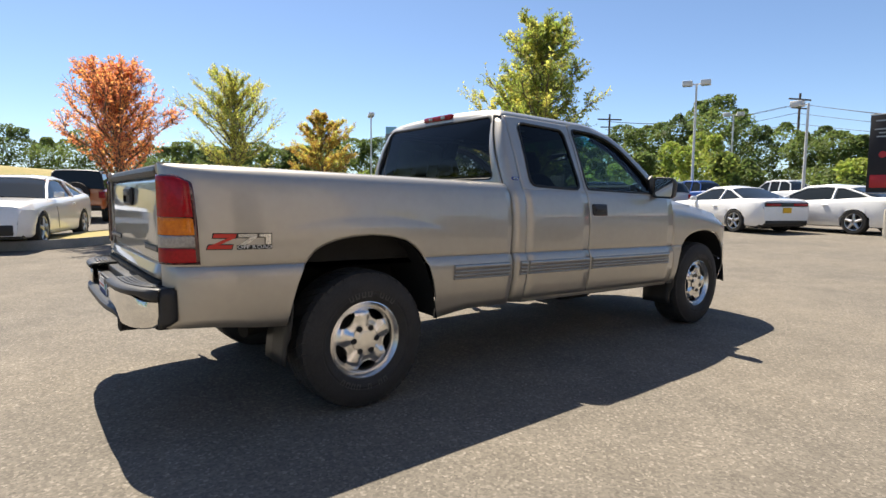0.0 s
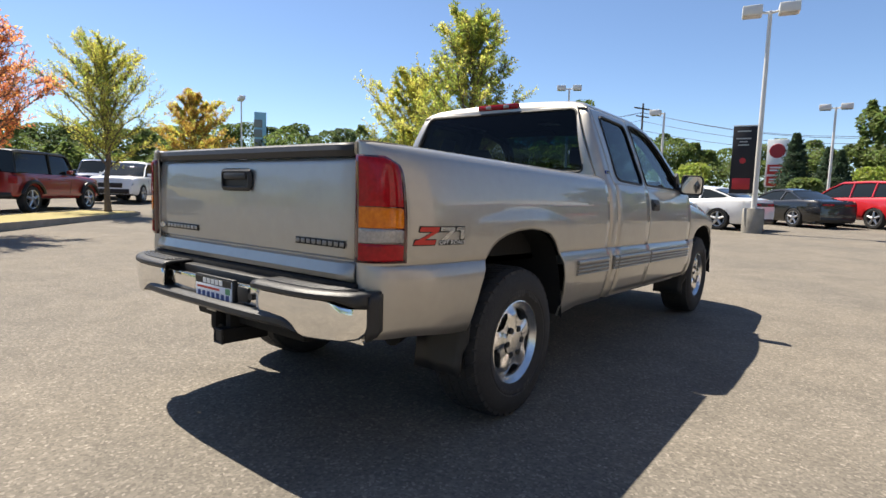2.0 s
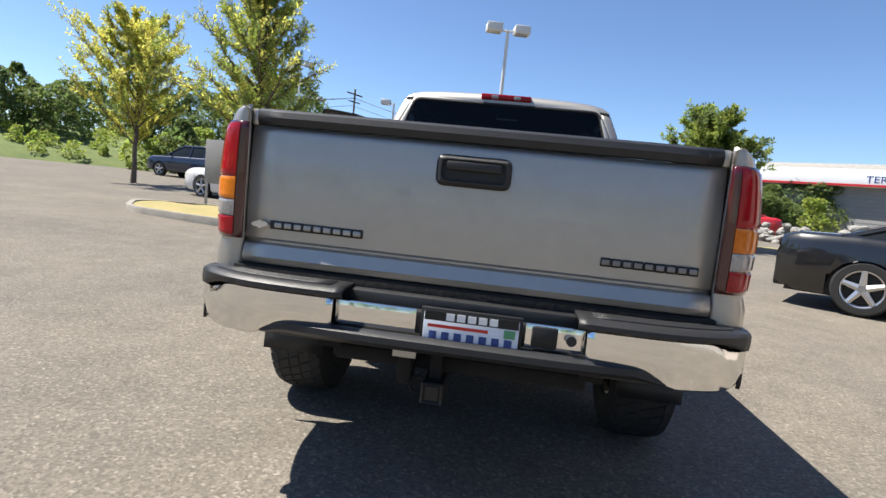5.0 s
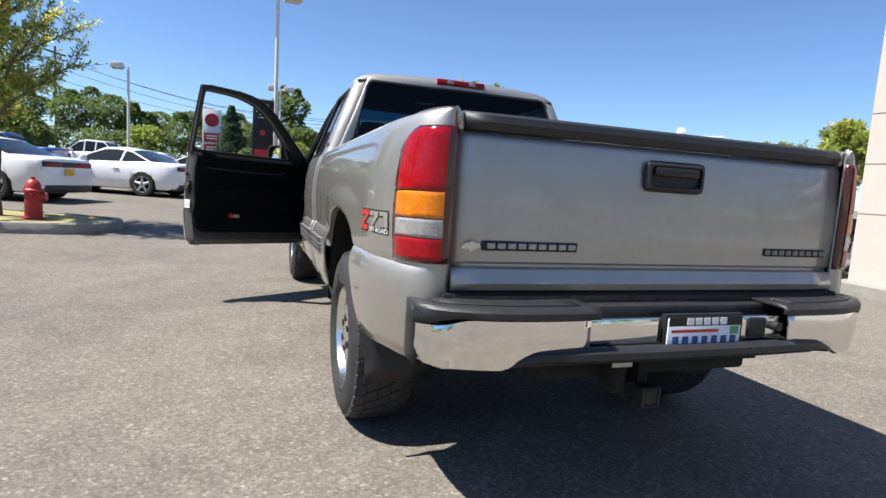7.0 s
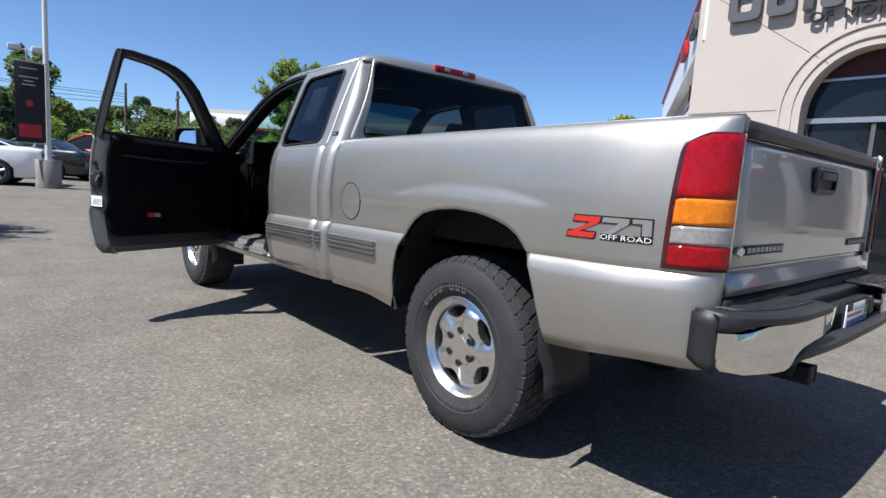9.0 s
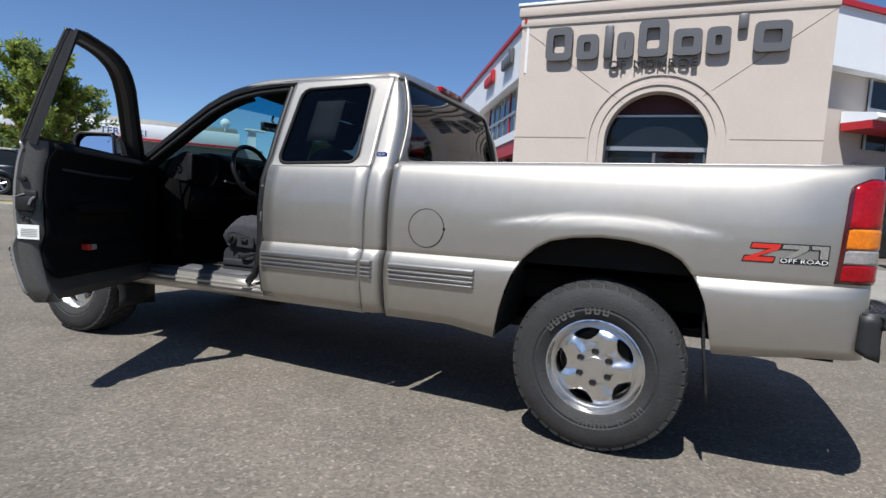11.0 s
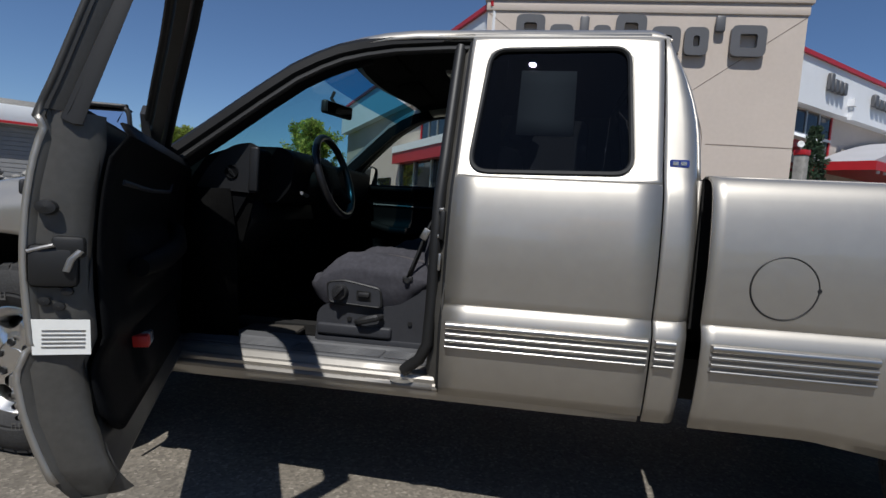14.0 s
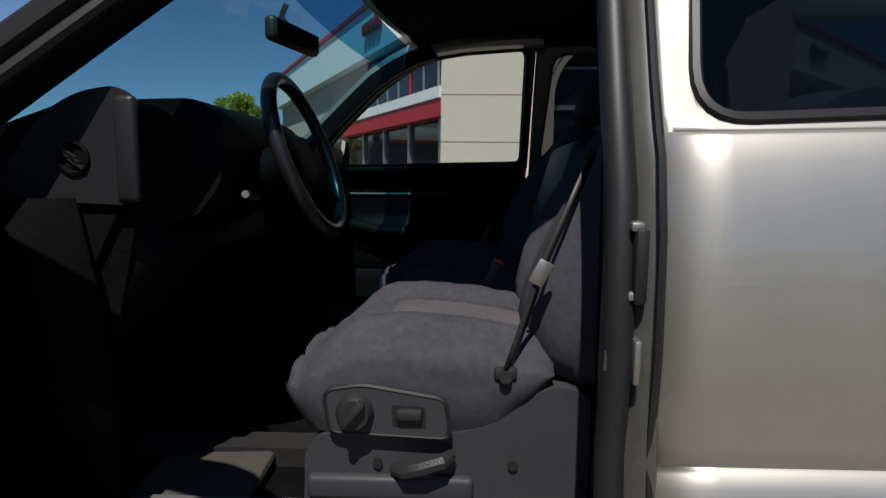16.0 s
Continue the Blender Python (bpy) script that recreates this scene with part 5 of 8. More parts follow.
def seat(name, yc, label, driver):
    Y = Vector((0, 1, 0))
    s = tp(name, cushion(yc), M_CLOTH, label=label, smooth=60)
    ins = []
    for x in xs(2.06, 2.345, 18):
        zt = table([(2.00, 0.912), (2.06, 0.928), (2.13, 0.942), (2.20, 0.952), (2.28, 0.958), (2.36, 0.954)], x)
        ins.append([(x, yc + 0.099 * q, zt - 0.012 + 0.010 * (1 - (q * 0.95) ** 2) + 0.0015 + 0.004 * noise.noise((x * 22, q * 0.41 * 4, 1)) - 0.006 * max(0.0, (abs(q) - 0.85) / 0.15) - 0.006 * max(0.0, (x - 2.33) / 0.015)) for q in xs(-1, 1, 14)])
    tp("cushion_insert", grid(ins), M_WORN, s, "worn centre of the seat cushion")
    up = Vector((-0.36, 0, 0.933)).normalized()
    fw = Vector((up.z, 0, -up.x))
    st = []
    for h, a, d, g in ((0.0, 0.15, 0.05, 0), (0.015, 0.20, 0.085, 0.0), (0.05, 0.225, 0.112, 0.008), (0.10, 0.236, 0.128, 0.018), (0.18, 0.242, 0.134, 0.024), (0.28, 0.240, 0.126, 0.026), (0.38, 0.232, 0.108, 0.022), (0.48, 0.218, 0.088, 0.015), (0.56, 0.195, 0.070, 0.0), (0.60, 0.15, 0.05, 0), (0.615, 0.08, 0.03, 0)):
        st.append((Vector((1.985, yc, 0.845)) + up * h, a, d, Y, fw, g))
    back = tp("backrest", pillow(st, power=0.72), M_CLOTH, s, "leaning grey velour backrest")
    tp("headrest", pillow([(Vector((1.985, yc, 0.845)) + up * h, a, d, Y, fw, 0) for h, a, d in ((0.63, 0.07, 0.03), (0.645, 0.11, 0.05), (0.72, 0.12, 0.055), (0.78, 0.10, 0.045), (0.79, 0.06, 0.02))]), M_CLOTH, back)
    if driver:
        y0 = yc + 0.232
        side = [(1.955, 0.60), (2.475, 0.60), (2.47, 0.735), (2.44, 0.765), (2.22, 0.765), (2.13, 0.785), (2.06, 0.845), (2.00, 0.86), (1.955, 0.84)]
        base = tp("seat_base", prism(rounded(side, 0.02, 3), "xz", y0 - 0.05, y0 - 0.006), M_GREYPL, s, "grey plastic seat base")
        tp("skirt_step", box(2.16, 2.465, y0 - 0.02, y0 + 0.010, 0.645, 0.690, 0.010, 3), M_GREYPL, base)
        tp("lower_skirt", box(1.97, 2.465, y0 - 0.02, y0 + 0.002, 0.60, 0.640, 0.006), M_GREYPL, base)
        sw = tp("switch_panel", prism(rounded([(2.205, 0.772), (2.415, 0.782), (2.425, 0.852), (2.36, 0.862), (2.215, 0.838)], [0.02, 0.015, 0.015, 0.02, 0.012], 4), "xz", y0 - 0.03, y0 + 0.016), M_GREYPL, s, "seat switch panel")
        tp("panel_shadow_gap", tube([(p[0], y0 + 0.012, p[1]) for p in rounded([(2.202, 0.769), (2.418, 0.779), (2.428, 0.855), (2.36, 0.866), (2.212, 0.841)], 0.018, 4)], 0.005, 6, closed=True), M_SEAL, sw)
        tp("switch_recess", prism(rounded([(2.245, 0.790), (2.305, 0.793), (2.307, 0.832), (2.247, 0.828)], 0.006, 3), "xz", y0 + 0.012, y0 + 0.0175), M_SEAL, sw)
        tp("seat_switch", box(2.251, 2.299, y0 + 0.012, y0 + 0.030, 0.806, 0.826, 0.007), M_BLACKPL, sw)
        tp("lumbar_knob", lathe([(0.034, y0 + 0.01), (0.034, y0 + 0.022), (0.027, y0 + 0.034), (0.001, y0 + 0.036)], 18, (2.372, 0, 0.818)), M_BLACKPL, sw)
        tp("knob_grip", moved(box(-0.028, 0.028, 0, 0.020, -0.007, 0.007, 0.005), pose(2.372, y0 + 0.030, 0.822, 0, 50, 0)), M_BLACKPL, sw)
        tp("recline_lever", tube([(2.305, y0 + 0.002, 0.705), (2.285, y0 + 0.024, 0.712), (2.25, y0 + 0.028, 0.722), (2.215, y0 + 0.026, 0.732), (2.20, y0 + 0.004, 0.735)], [0.010, 0.014, 0.015, 0.014, 0.010], 8), M_BLACKPL, base)
        for bx, bz in ((2.09, 0.712), (2.335, 0.712)):
            tp("bolt", cyl((bx, y0 - 0.01, bz), (bx, y0 + 0.000, bz), 0.009, n=10), M_SEAL, base)
        P = [(2.105, y0 + 0.016, 0.895), (2.090, y0 + 0.012, 0.94), (2.070, y0 + 0.004, 1.00), (2.045, y0 - 0.004, 1.08), (2.005, y0 - 0.02, 1.17), (1.96, y0 - 0.05, 1.27)]
        tp("seat_belt", grid([[(x - 0.007, y - 0.012, z - 0.004), (x, y + 0.002, z), (x + 0.007, y + 0.004, z + 0.004)] for x, y, z in P]), M_SEAL, s, "black seat belt", solid=0.0025)
        tp("belt_anchor", join(box(2.088, 2.128, y0 - 0.004, y0 + 0.018, 0.880, 0.900, 0.005), cyl((2.108, y0 + 0.01, 0.885), (2.108, y0 + 0.024, 0.885), 0.011, n=10)), M_BLACKPL, s)
        tp("belt_tongue", moved(box(-0.014, 0.014, -0.004, 0.006, -0.022, 0.022, 0.003), pose(2.052, y0 + 0.004, 1.065, 0, -28, 0)), M_STEEL, s, "steel belt tongue")
    bk = tp("buckle", moved(box(-0.016, 0.016, -0.013, 0.013, -0.05, 0.05, 0.006), pose(2.125, yc - 0.262, 0.965, 0, -25, 0)), M_BLACKPL, s)
    tp("button", moved(box(-0.014, 0.014, -0.011, 0.011, 0.05, 0.056), pose(2.125, yc - 0.262, 0.965, 0, -25, 0)), M_REDPL, bk)
    return s


seat("driver_seat", 0.50, "grey velour bucket seat with a worn cushion", True)
seat("passenger_seat", -0.50, "grey velour bucket seat", False)
con = tp("centre_seat", box(2.0, 2.42, -0.24, 0.24, 0.70, 0.93, 0.05, 3), M_CLOTH, label="grey centre seat")
tp("backrest", moved(box(-0.06, 0.06, -0.23, 0.23, 0, 0.42, 0.04, 3), pose(1.97, 0, 0.92, 0, -16, 0)), M_GREYPL, con)
tp("rear_bench", join(box(1.25, 1.62, -0.72, 0.72, 0.70, 0.92, 0.05, 3), box(1.17, 1.28, -0.72, 0.72, 0.9, 1.38, 0.04, 3)), M_CLOTH, label="grey rear bench")
tp("cab_floor", join(box(1.15, 3.06, -0.80, 0.80, 0.52, 0.575), box(2.6, 3.06, -0.14, 0.14, 0.56, 0.70, 0.05), box(3.02, 3.08, -0.86, 0.86, 0.55, 1.27), grid([[(2.62, y, 0.57), (2.95, y, 0.60), (3.03, y, 0.85)] for y in (-0.78, 0, 0.78)])), M_CARPET, label="dark carpet and bulkhead")
# body pewter made darker here, the sill's shade put into its colour
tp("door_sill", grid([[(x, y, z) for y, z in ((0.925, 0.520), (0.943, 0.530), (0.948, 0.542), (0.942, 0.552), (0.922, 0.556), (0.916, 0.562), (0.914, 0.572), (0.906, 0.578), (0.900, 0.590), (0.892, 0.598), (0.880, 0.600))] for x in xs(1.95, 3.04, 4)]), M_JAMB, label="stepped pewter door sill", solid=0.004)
tp("sill_bump", lathe([(0.001, 0.006), (0.03, 0.004), (0.045, 0.0)], 16, (2.06, 0.928, 0.556), "z"), M_PEWTER)
sill = tp("sill_plate", grid([[(x, y, z) for y, z in ((0.888, 0.598), (0.880, 0.606), (0.862, 0.608), (0.765, 0.608), (0.757, 0.616), (0.70, 0.622), (0.692, 0.61), (0.69, 0.575))] for x in xs(1.965, 3.02, 4)]), M_SILL, label="grey ribbed sill plate", solid=0.004)
for i in range(6):
    y = 0.862 - 0.0165 * i
    for a, b in ((1.99, 2.15), (2.165, 2.50), (2.515, 2.98)):
        tp("rib", box(a, b, y - 0.0045, y + 0.0045, 0.607, 0.6135, 0.002, 1), M_SILL, sill)
tp("floor_mat", moved(box(-0.13, 0.13, -0.13, 0.12, 0, 0.03, 0.013), pose(2.735, 0.60, 0.578, 0, 2, 4)), M_MATRUB, label="worn tan floor mat")
# carpet black, with the door's shadow on it put into the colour
tp("kick_panel", grid([[(2.78, 0.775, 0.60), (3.02, 0.80, 0.60)], [(2.80, 0.785, 1.0), (3.02, 0.80, 1.0)], [(2.84, 0.785, 1.2), (3.02, 0.80, 1.2)]]), M_CARPET, solid=0.01)
dash = tp("dashboard", prism(rounded([(2.762, 1.20), (2.752, 1.362), (2.80, 1.378), (3.05, 1.300), (3.05, 0.78), (2.97, 0.78), (2.88, 0.98)], [0.02, 0.03, 0.05, 0.02, 0.01, 0.03, 0.05], 4), "xz", -0.765, 0.765), M_DARKPL, label="charcoal dashboard")
tp("instrument_hood", prism(rounded([(2.66, 1.22), (2.65, 1.345), (2.70, 1.385), (2.85, 1.385), (2.85, 1.15), (2.72, 1.15)], 0.03, 4), "xz", 0.15, 0.62), M_DARKPL, dash)
cap = rounded([(2.735, 1.186), (2.728, 1.362), (2.760, 1.384), (2.824, 1.376), (2.886, 1.345), (2.95, 1.27), (2.99, 1.20)], [0.02, 0.02, 0.03, 0.03, 0.04, 0.03, 0.01], 4)
end = tp("end_panel", prism(cap, "xz", 0.764, 0.776), M_CHAR, dash, "grey dashboard end panel with a round vent")
tp("panel_lip", box(2.727, 2.766, 0.762, 0.783, 1.19, 1.368, 0.01, 3), M_CHAR, end)
vent = tp("vent_ring", lathe([(0.028, 0.775), (0.028, 0.781), (0.024, 0.782), (0.021, 0.777), (0.001, 0.776)], 24, (2.838, 0, 1.266)), M_DARKPL, end)
for k in (-0.011, 0, 0.011):
    tp("slat", moved(box(-0.015, 0.015, -0.002, 0.003, -0.0028, 0.0028), pose(2.838 + k * 0.6, 0.781, 1.266 + k * 0.8, 0, -35, 0)), M_CHAR, vent)
# added panel: carpet black stands in for the door's shadow here
tp("lower_shade_panel", prism([(2.745, 1.192), (3.04, 1.192), (3.04, 0.60), (2.92, 0.60), (2.80, 0.95)], "xz", 0.745, 0.752), M_CARPET, dash, "added dark panel for the shade below the dashboard end")
tp("light_knob", lathe([(0.022, 0), (0.02, -0.02), (0.001, -0.022)], 14, (2.735, 0.57, 1.18), "x"), M_STEEL, dash)
tp("knee_panel", grid([[(2.80, y, 1.18), (2.77, y, 1.08), (2.86, y, 0.92)] for y in (0.12, 0.45, 0.74)]), M_DARKPL, dash, solid=0.01)
# steering wheel
M_GLOSS = mat("polished black leather", (0.012, 0.012, 0.013), 0.28, vary=0.2, scale=12)
SW = pose(2.555, 0.40, 1.282, 0, -71, 0)
wheel = tp("steering_wheel", moved(tube([(0.181 * math.cos(a), 0.181 * math.sin(a), 0) for a in (2 * math.pi * i / 40 for i in range(40))], 0.0165, 12, closed=True), SW), M_GLOSS, label="dark steering wheel")
tp("hub", moved(join(box(-0.075, 0.06, -0.085, 0.085, -0.045, -0.005, 0.02, 3)), SW), M_DARKPL, wheel)
for a in (0.35, math.pi - 0.35, math.pi + 0.75, 2 * math.pi - 0.75):
    tp("spoke", moved(tube([(0.05 * math.sin(a), 0.05 * math.cos(a), -0.025), (0.18 * math.sin(a), 0.18 * math.cos(a), -0.003)], [0.02, 0.012], 8), SW), M_DARKPL, wheel)
tp("column", moved(cyl((0, 0, -0.32), (0, 0, -0.04), 0.06, 0.05), SW), M_DARKPL, wheel)
tp("shift_lever", tube([(2.66, 0.36, 1.22), (2.61, 0.20, 1.20), (2.60, 0.16, 1.205)], [0.008, 0.009, 0.014], 8), M_DARKPL, wheel)
tp("column_switch", tube([(2.66, 0.45, 1.19), (2.63, 0.58, 1.20)], [0.009, 0.008], 8), M_STEEL, wheel)
# rear-view mirror
rv = tp("rear_view_mirror", moved(box(-0.018, 0.018, -0.125, 0.125, -0.034, 0.034, 0.014, 3), pose(2.715, 0.0, 1.65, 0, 0, -14)), M_BLACKPL, label="black rear-view mirror")
tp("stem", tube([(2.72, 0, 1.67), (2.75, 0, 1.71), (2.735, 0, 1.745)], 0.009, 6), M_BLACKPL, rv)
tp("mirror_glass", moved(box(-0.02, -0.0185, -0.112, 0.112, -0.026, 0.026), pose(2.715, 0.0, 1.65, 0, 0, -14)), M_MIRROR, rv)
tp("sun_visor", join(moved(box(-0.14, 0.0, 0.10, 0.62, -0.012, 0.012, 0.01), pose(2.44, 0, 1.79, 0, 12, 0)), moved(box(-0.14, 0.0, -0.62, -0.10, -0.012, 0.012, 0.01), pose(2.44, 0, 1.79, 0, 12, 0))), M_HEADLN, roof, "folded sun visor")
tp("dome_lamp", box(2.02, 2.14, -0.09, 0.09, 1.826, 1.845, 0.006), M_CLEARL, roof, "clear roof lamp")
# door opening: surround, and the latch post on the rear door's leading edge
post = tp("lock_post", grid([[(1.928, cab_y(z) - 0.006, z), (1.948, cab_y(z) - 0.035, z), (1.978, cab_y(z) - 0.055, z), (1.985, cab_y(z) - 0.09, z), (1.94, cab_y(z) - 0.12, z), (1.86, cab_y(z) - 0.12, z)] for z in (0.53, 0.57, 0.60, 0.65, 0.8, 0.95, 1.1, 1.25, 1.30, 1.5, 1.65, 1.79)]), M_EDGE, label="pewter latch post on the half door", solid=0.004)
tp("post_seal", tube([(1.974 + 0.09 * sstep((0.68 - z) / 0.11), cab_y(z) - 0.036, z) for z in (0.59, 0.61, 0.64, 0.70, 0.85, 1.0, 1.2, 1.35, 1.5, 1.65, 1.77)], 0.021, 12), M_SEAL, post, "black rubber door seal")
tp("post_trim", grid([[(1.985, cab_y(z) - 0.10, z), (1.93, cab_y(z) - 0.15, z), (1.80, cab_y(z) - 0.15, z)] for z in (0.60, 0.9, 1.25, 1.5, 1.75)]), M_DARKPL, post, solid=0.006)
tp("latch_recess", box(1.944, 1.962, cab_y(1.1) - 0.050, cab_y(1.1) - 0.012, 1.06, 1.16, 0.006), M_SEAL, post)
for z in (1.065, 1.155):
    tp("latch_hook", box(1.950, 1.968, cab_y(1.1) - 0.046, cab_y(1.1) - 0.016, z, z + 0.013, 0.004), M_STEEL, post)
tp("edge_seal", tube([(1.931, cab_y(z) - 0.003, z) for z in (0.55, 0.65, 0.78, 0.85, 1.0, 1.15, 1.25, 1.281, 1.36, 1.5, 1.65, 1.78)], 0.0055, 6), M_SEAL, post)
tp("striker", join(tube([(1.952, cab_y(1.0) - 0.03, 0.975), (1.99, cab_y(1.0) - 0.03, 0.975), (1.99, cab_y(1.0) - 0.03, 0.995), (1.952, cab_y(1.0) - 0.03, 0.995)], 0.006, 8), box(1.948, 1.958, cab_y(1.0) - 0.05, cab_y(1.0) - 0.012, 0.955, 1.015, 0.004)), M_STEEL, post)
for sd in (1, -1):
    tp("quarter_trim", grid([[(x, sd * (cab_y(z) - 0.07), z) for z in (0.6, 0.9, 1.28)] for x in (1.18, 1.55, 1.9)]), M_DARKPL, solid=0.008)
tp("paper_sheet", grid([[(x, cab_y(z) - 0.014, z) for z in xs(1.432, 1.672, 4)] for x in (1.545, 1.64, 1.738)]), M_PAPER, label="paper sheet taped inside the half door window", solid=0.001)

# ---- surroundings ----
def lift(x, y):
    """The lot rises gently away from the truck."""
    return min(0.45, 0.016 * max(0.0, math.hypot(x - 1.5, y) - 4.5))


rad = [0, 2, 4, 4.5, 5, 6, 8, 11, 15, 20, 26, 32.6, 34, 45, 70, 120, 250, 600]
ground = part("ground", join(grid([[(1.5 + r * math.cos(a), r * math.sin(a), lift(1.5 + r, 0)) for a in (2 * math.pi * i / 96 for i in range(97))] for r in rad[1:]]),
                             ([Vector((1.5, 0, 0))] + [Vector((1.5 + 2 * math.cos(2 * math.pi * i / 96), 2 * math.sin(2 * math.pi * i / 96), 0)) for i in range(96)], [(0, 1 + i, 1 + (i + 1) % 96) for i in range(96)])), M_ASPHALT)
tagged(ground, "worn grey asphalt of a sunny car lot", "ground", kind="structure")

M_KERB = mat("concrete kerb", (0.25, 0.235, 0.205), 0.9, vary=0.25, scale=3, bump=0.4, bscale=80)
M_DRY = mat("dry straw grass", (0.36, 0.27, 0.12), 0.95, vary=0.3, scale=2.5, bump=0.8, bscale=40, two=(0.20, 0.20, 0.07))
M_STUCCO = mat("beige stucco", (0.52, 0.45, 0.39), 0.9, vary=0.05, scale=1.2, bump=0.25, bscale=140)
M_FASCIA = mat("white metal fascia", (0.78, 0.79, 0.80), 0.45, vary=0.03, scale=1)
M_REDTRIM = mat("red trim", (0.42, 0.02, 0.025), 0.4, vary=0.08, scale=3)
M_DARKGLASS = mat("dark shop glass", (0.010, 0.012, 0.015), 0.03, spec=0.45, vary=0.2, scale=0.5)
M_MULL = mat("aluminium frame", (0.45, 0.45, 0.45), 0.4, 0.8)
M_LETTERS = mat("dark grey sign letters", (0.10, 0.10, 0.105), 0.45, vary=0.06, scale=3)
M_BARK = mat("grey brown bark", (0.13, 0.10, 0.075), 0.95, vary=0.3, scale=12, bump=0.8, bscale=60)
M_POLE = mat("painted steel pole", (0.62, 0.61, 0.58), 0.45, vary=0.06, scale=2)
M_HYD = mat("red hydrant paint", (0.34, 0.022, 0.02), 0.45, vary=0.2, scale=9)
M_CARGLASS = mat("car window glass", (0.012, 0.015, 0.016), 0.02, spec=0.35)
M_WHEEL = mat("silver wheel", (0.55, 0.55, 0.55), 0.3, 0.9)
M_BACKWALL = mat("grey wall panels", (0.26, 0.26, 0.26), 0.8, vary=0.1, scale=2)
M_ROCK = mat("garden rocks", (0.25, 0.24, 0.22), 0.9, vary=0.4, scale=5, bump=0.6, bscale=20)


def leafmat(name, base, var=0.35, through=0.58):
    m = mat(name, base, 0.6, island=var)
    n, l = m.node_tree.nodes, m.node_tree.links
    tl, mx = n.new("ShaderNodeBsdfTranslucent"), n.new("ShaderNodeMixShader")
    src = n["Principled BSDF"].inputs["Base Color"].links[0].from_socket
    l.new(src, tl.inputs[0])
    mx.inputs[0].default_value = through
    l.new(n["Principled BSDF"].outputs[0], mx.inputs[1]), l.new(tl.outputs[0], mx.inputs[2])
    l.new(mx.outputs[0], n["Material Output"].inputs[0])
    return m


L_GREEN = leafmat("green leaves", (0.31, 0.37, 0.075))
L_YELLOW = leafmat("yellow green leaves", (0.66, 0.62, 0.14))
L_RED = leafmat("orange red leaves", (0.80, 0.34, 0.14), 0.4)
L_ORANGE = leafmat("amber leaves", (0.52, 0.34, 0.08))
L_DARK = leafmat("dark green leaves", (0.115, 0.16, 0.06))
L_MID = leafmat("mid green leaves", (0.155, 0.205, 0.06))
L_CONE = leafmat("conifer needles", (0.06, 0.095, 0.055))


def leaf_quads(points, size, rng, up=0.35):
    """Small bent leaves at points, lying at all angles."""
    V, F = [], []
    for p in points:
        n = Vector((rng.gauss(0, 1), rng.gauss(0, 1), rng.gauss(0, 1) + up * 2)).normalized()
        a = n.cross(Vector((rng.gauss(0, 1), rng.gauss(0, 1), rng.gauss(0, 1)))).normalized()
        b = n.cross(a)
        s = size * rng.uniform(0.6, 1.35)
        k = len(V)
        V += [p - a * s, p + b * s * 0.55 + n * s * 0.15, p + a * s, p - b * s * 0.55 + n * s * 0.15]
        F.append((k, k + 1, k + 2, k + 3))
    return V, F


def sprays(twigs, size, rng, per):
    """Narrow leaves set along twigs, pointing outwards on both sides."""
    V, F = [], []
    for P, Q in twigs:
        d = (Q - P).normalized()
        a, b = frame_of(d)
        for _ in range(per):
            u = rng.uniform(0.1, 1.06)
            q = rng.uniform(0, 2 * math.pi)
            side = a * math.cos(q) + b * math.sin(q)
            ax = (d * rng.uniform(0.35, 1.1) + side).normalized()
            n = ax.cross(Vector((rng.gauss(0, 1), rng.gauss(0, 1), rng.gauss(0, 1)))).normalized()
            w = ax.cross(n)
            ln = size * rng.uniform(0.6, 1.4)
            p = P.lerp(Q, u) + side * rng.uniform(0.0, 0.022)
            k = len(V)
            V += [p, p + ax * ln + w * ln * 0.36 + n * ln * 0.1, p + ax * ln * 2, p + ax * ln - w * ln * 0.36 + n * ln * 0.1]
            F.append((k, k + 1, k + 2, k + 3))
    return V, F


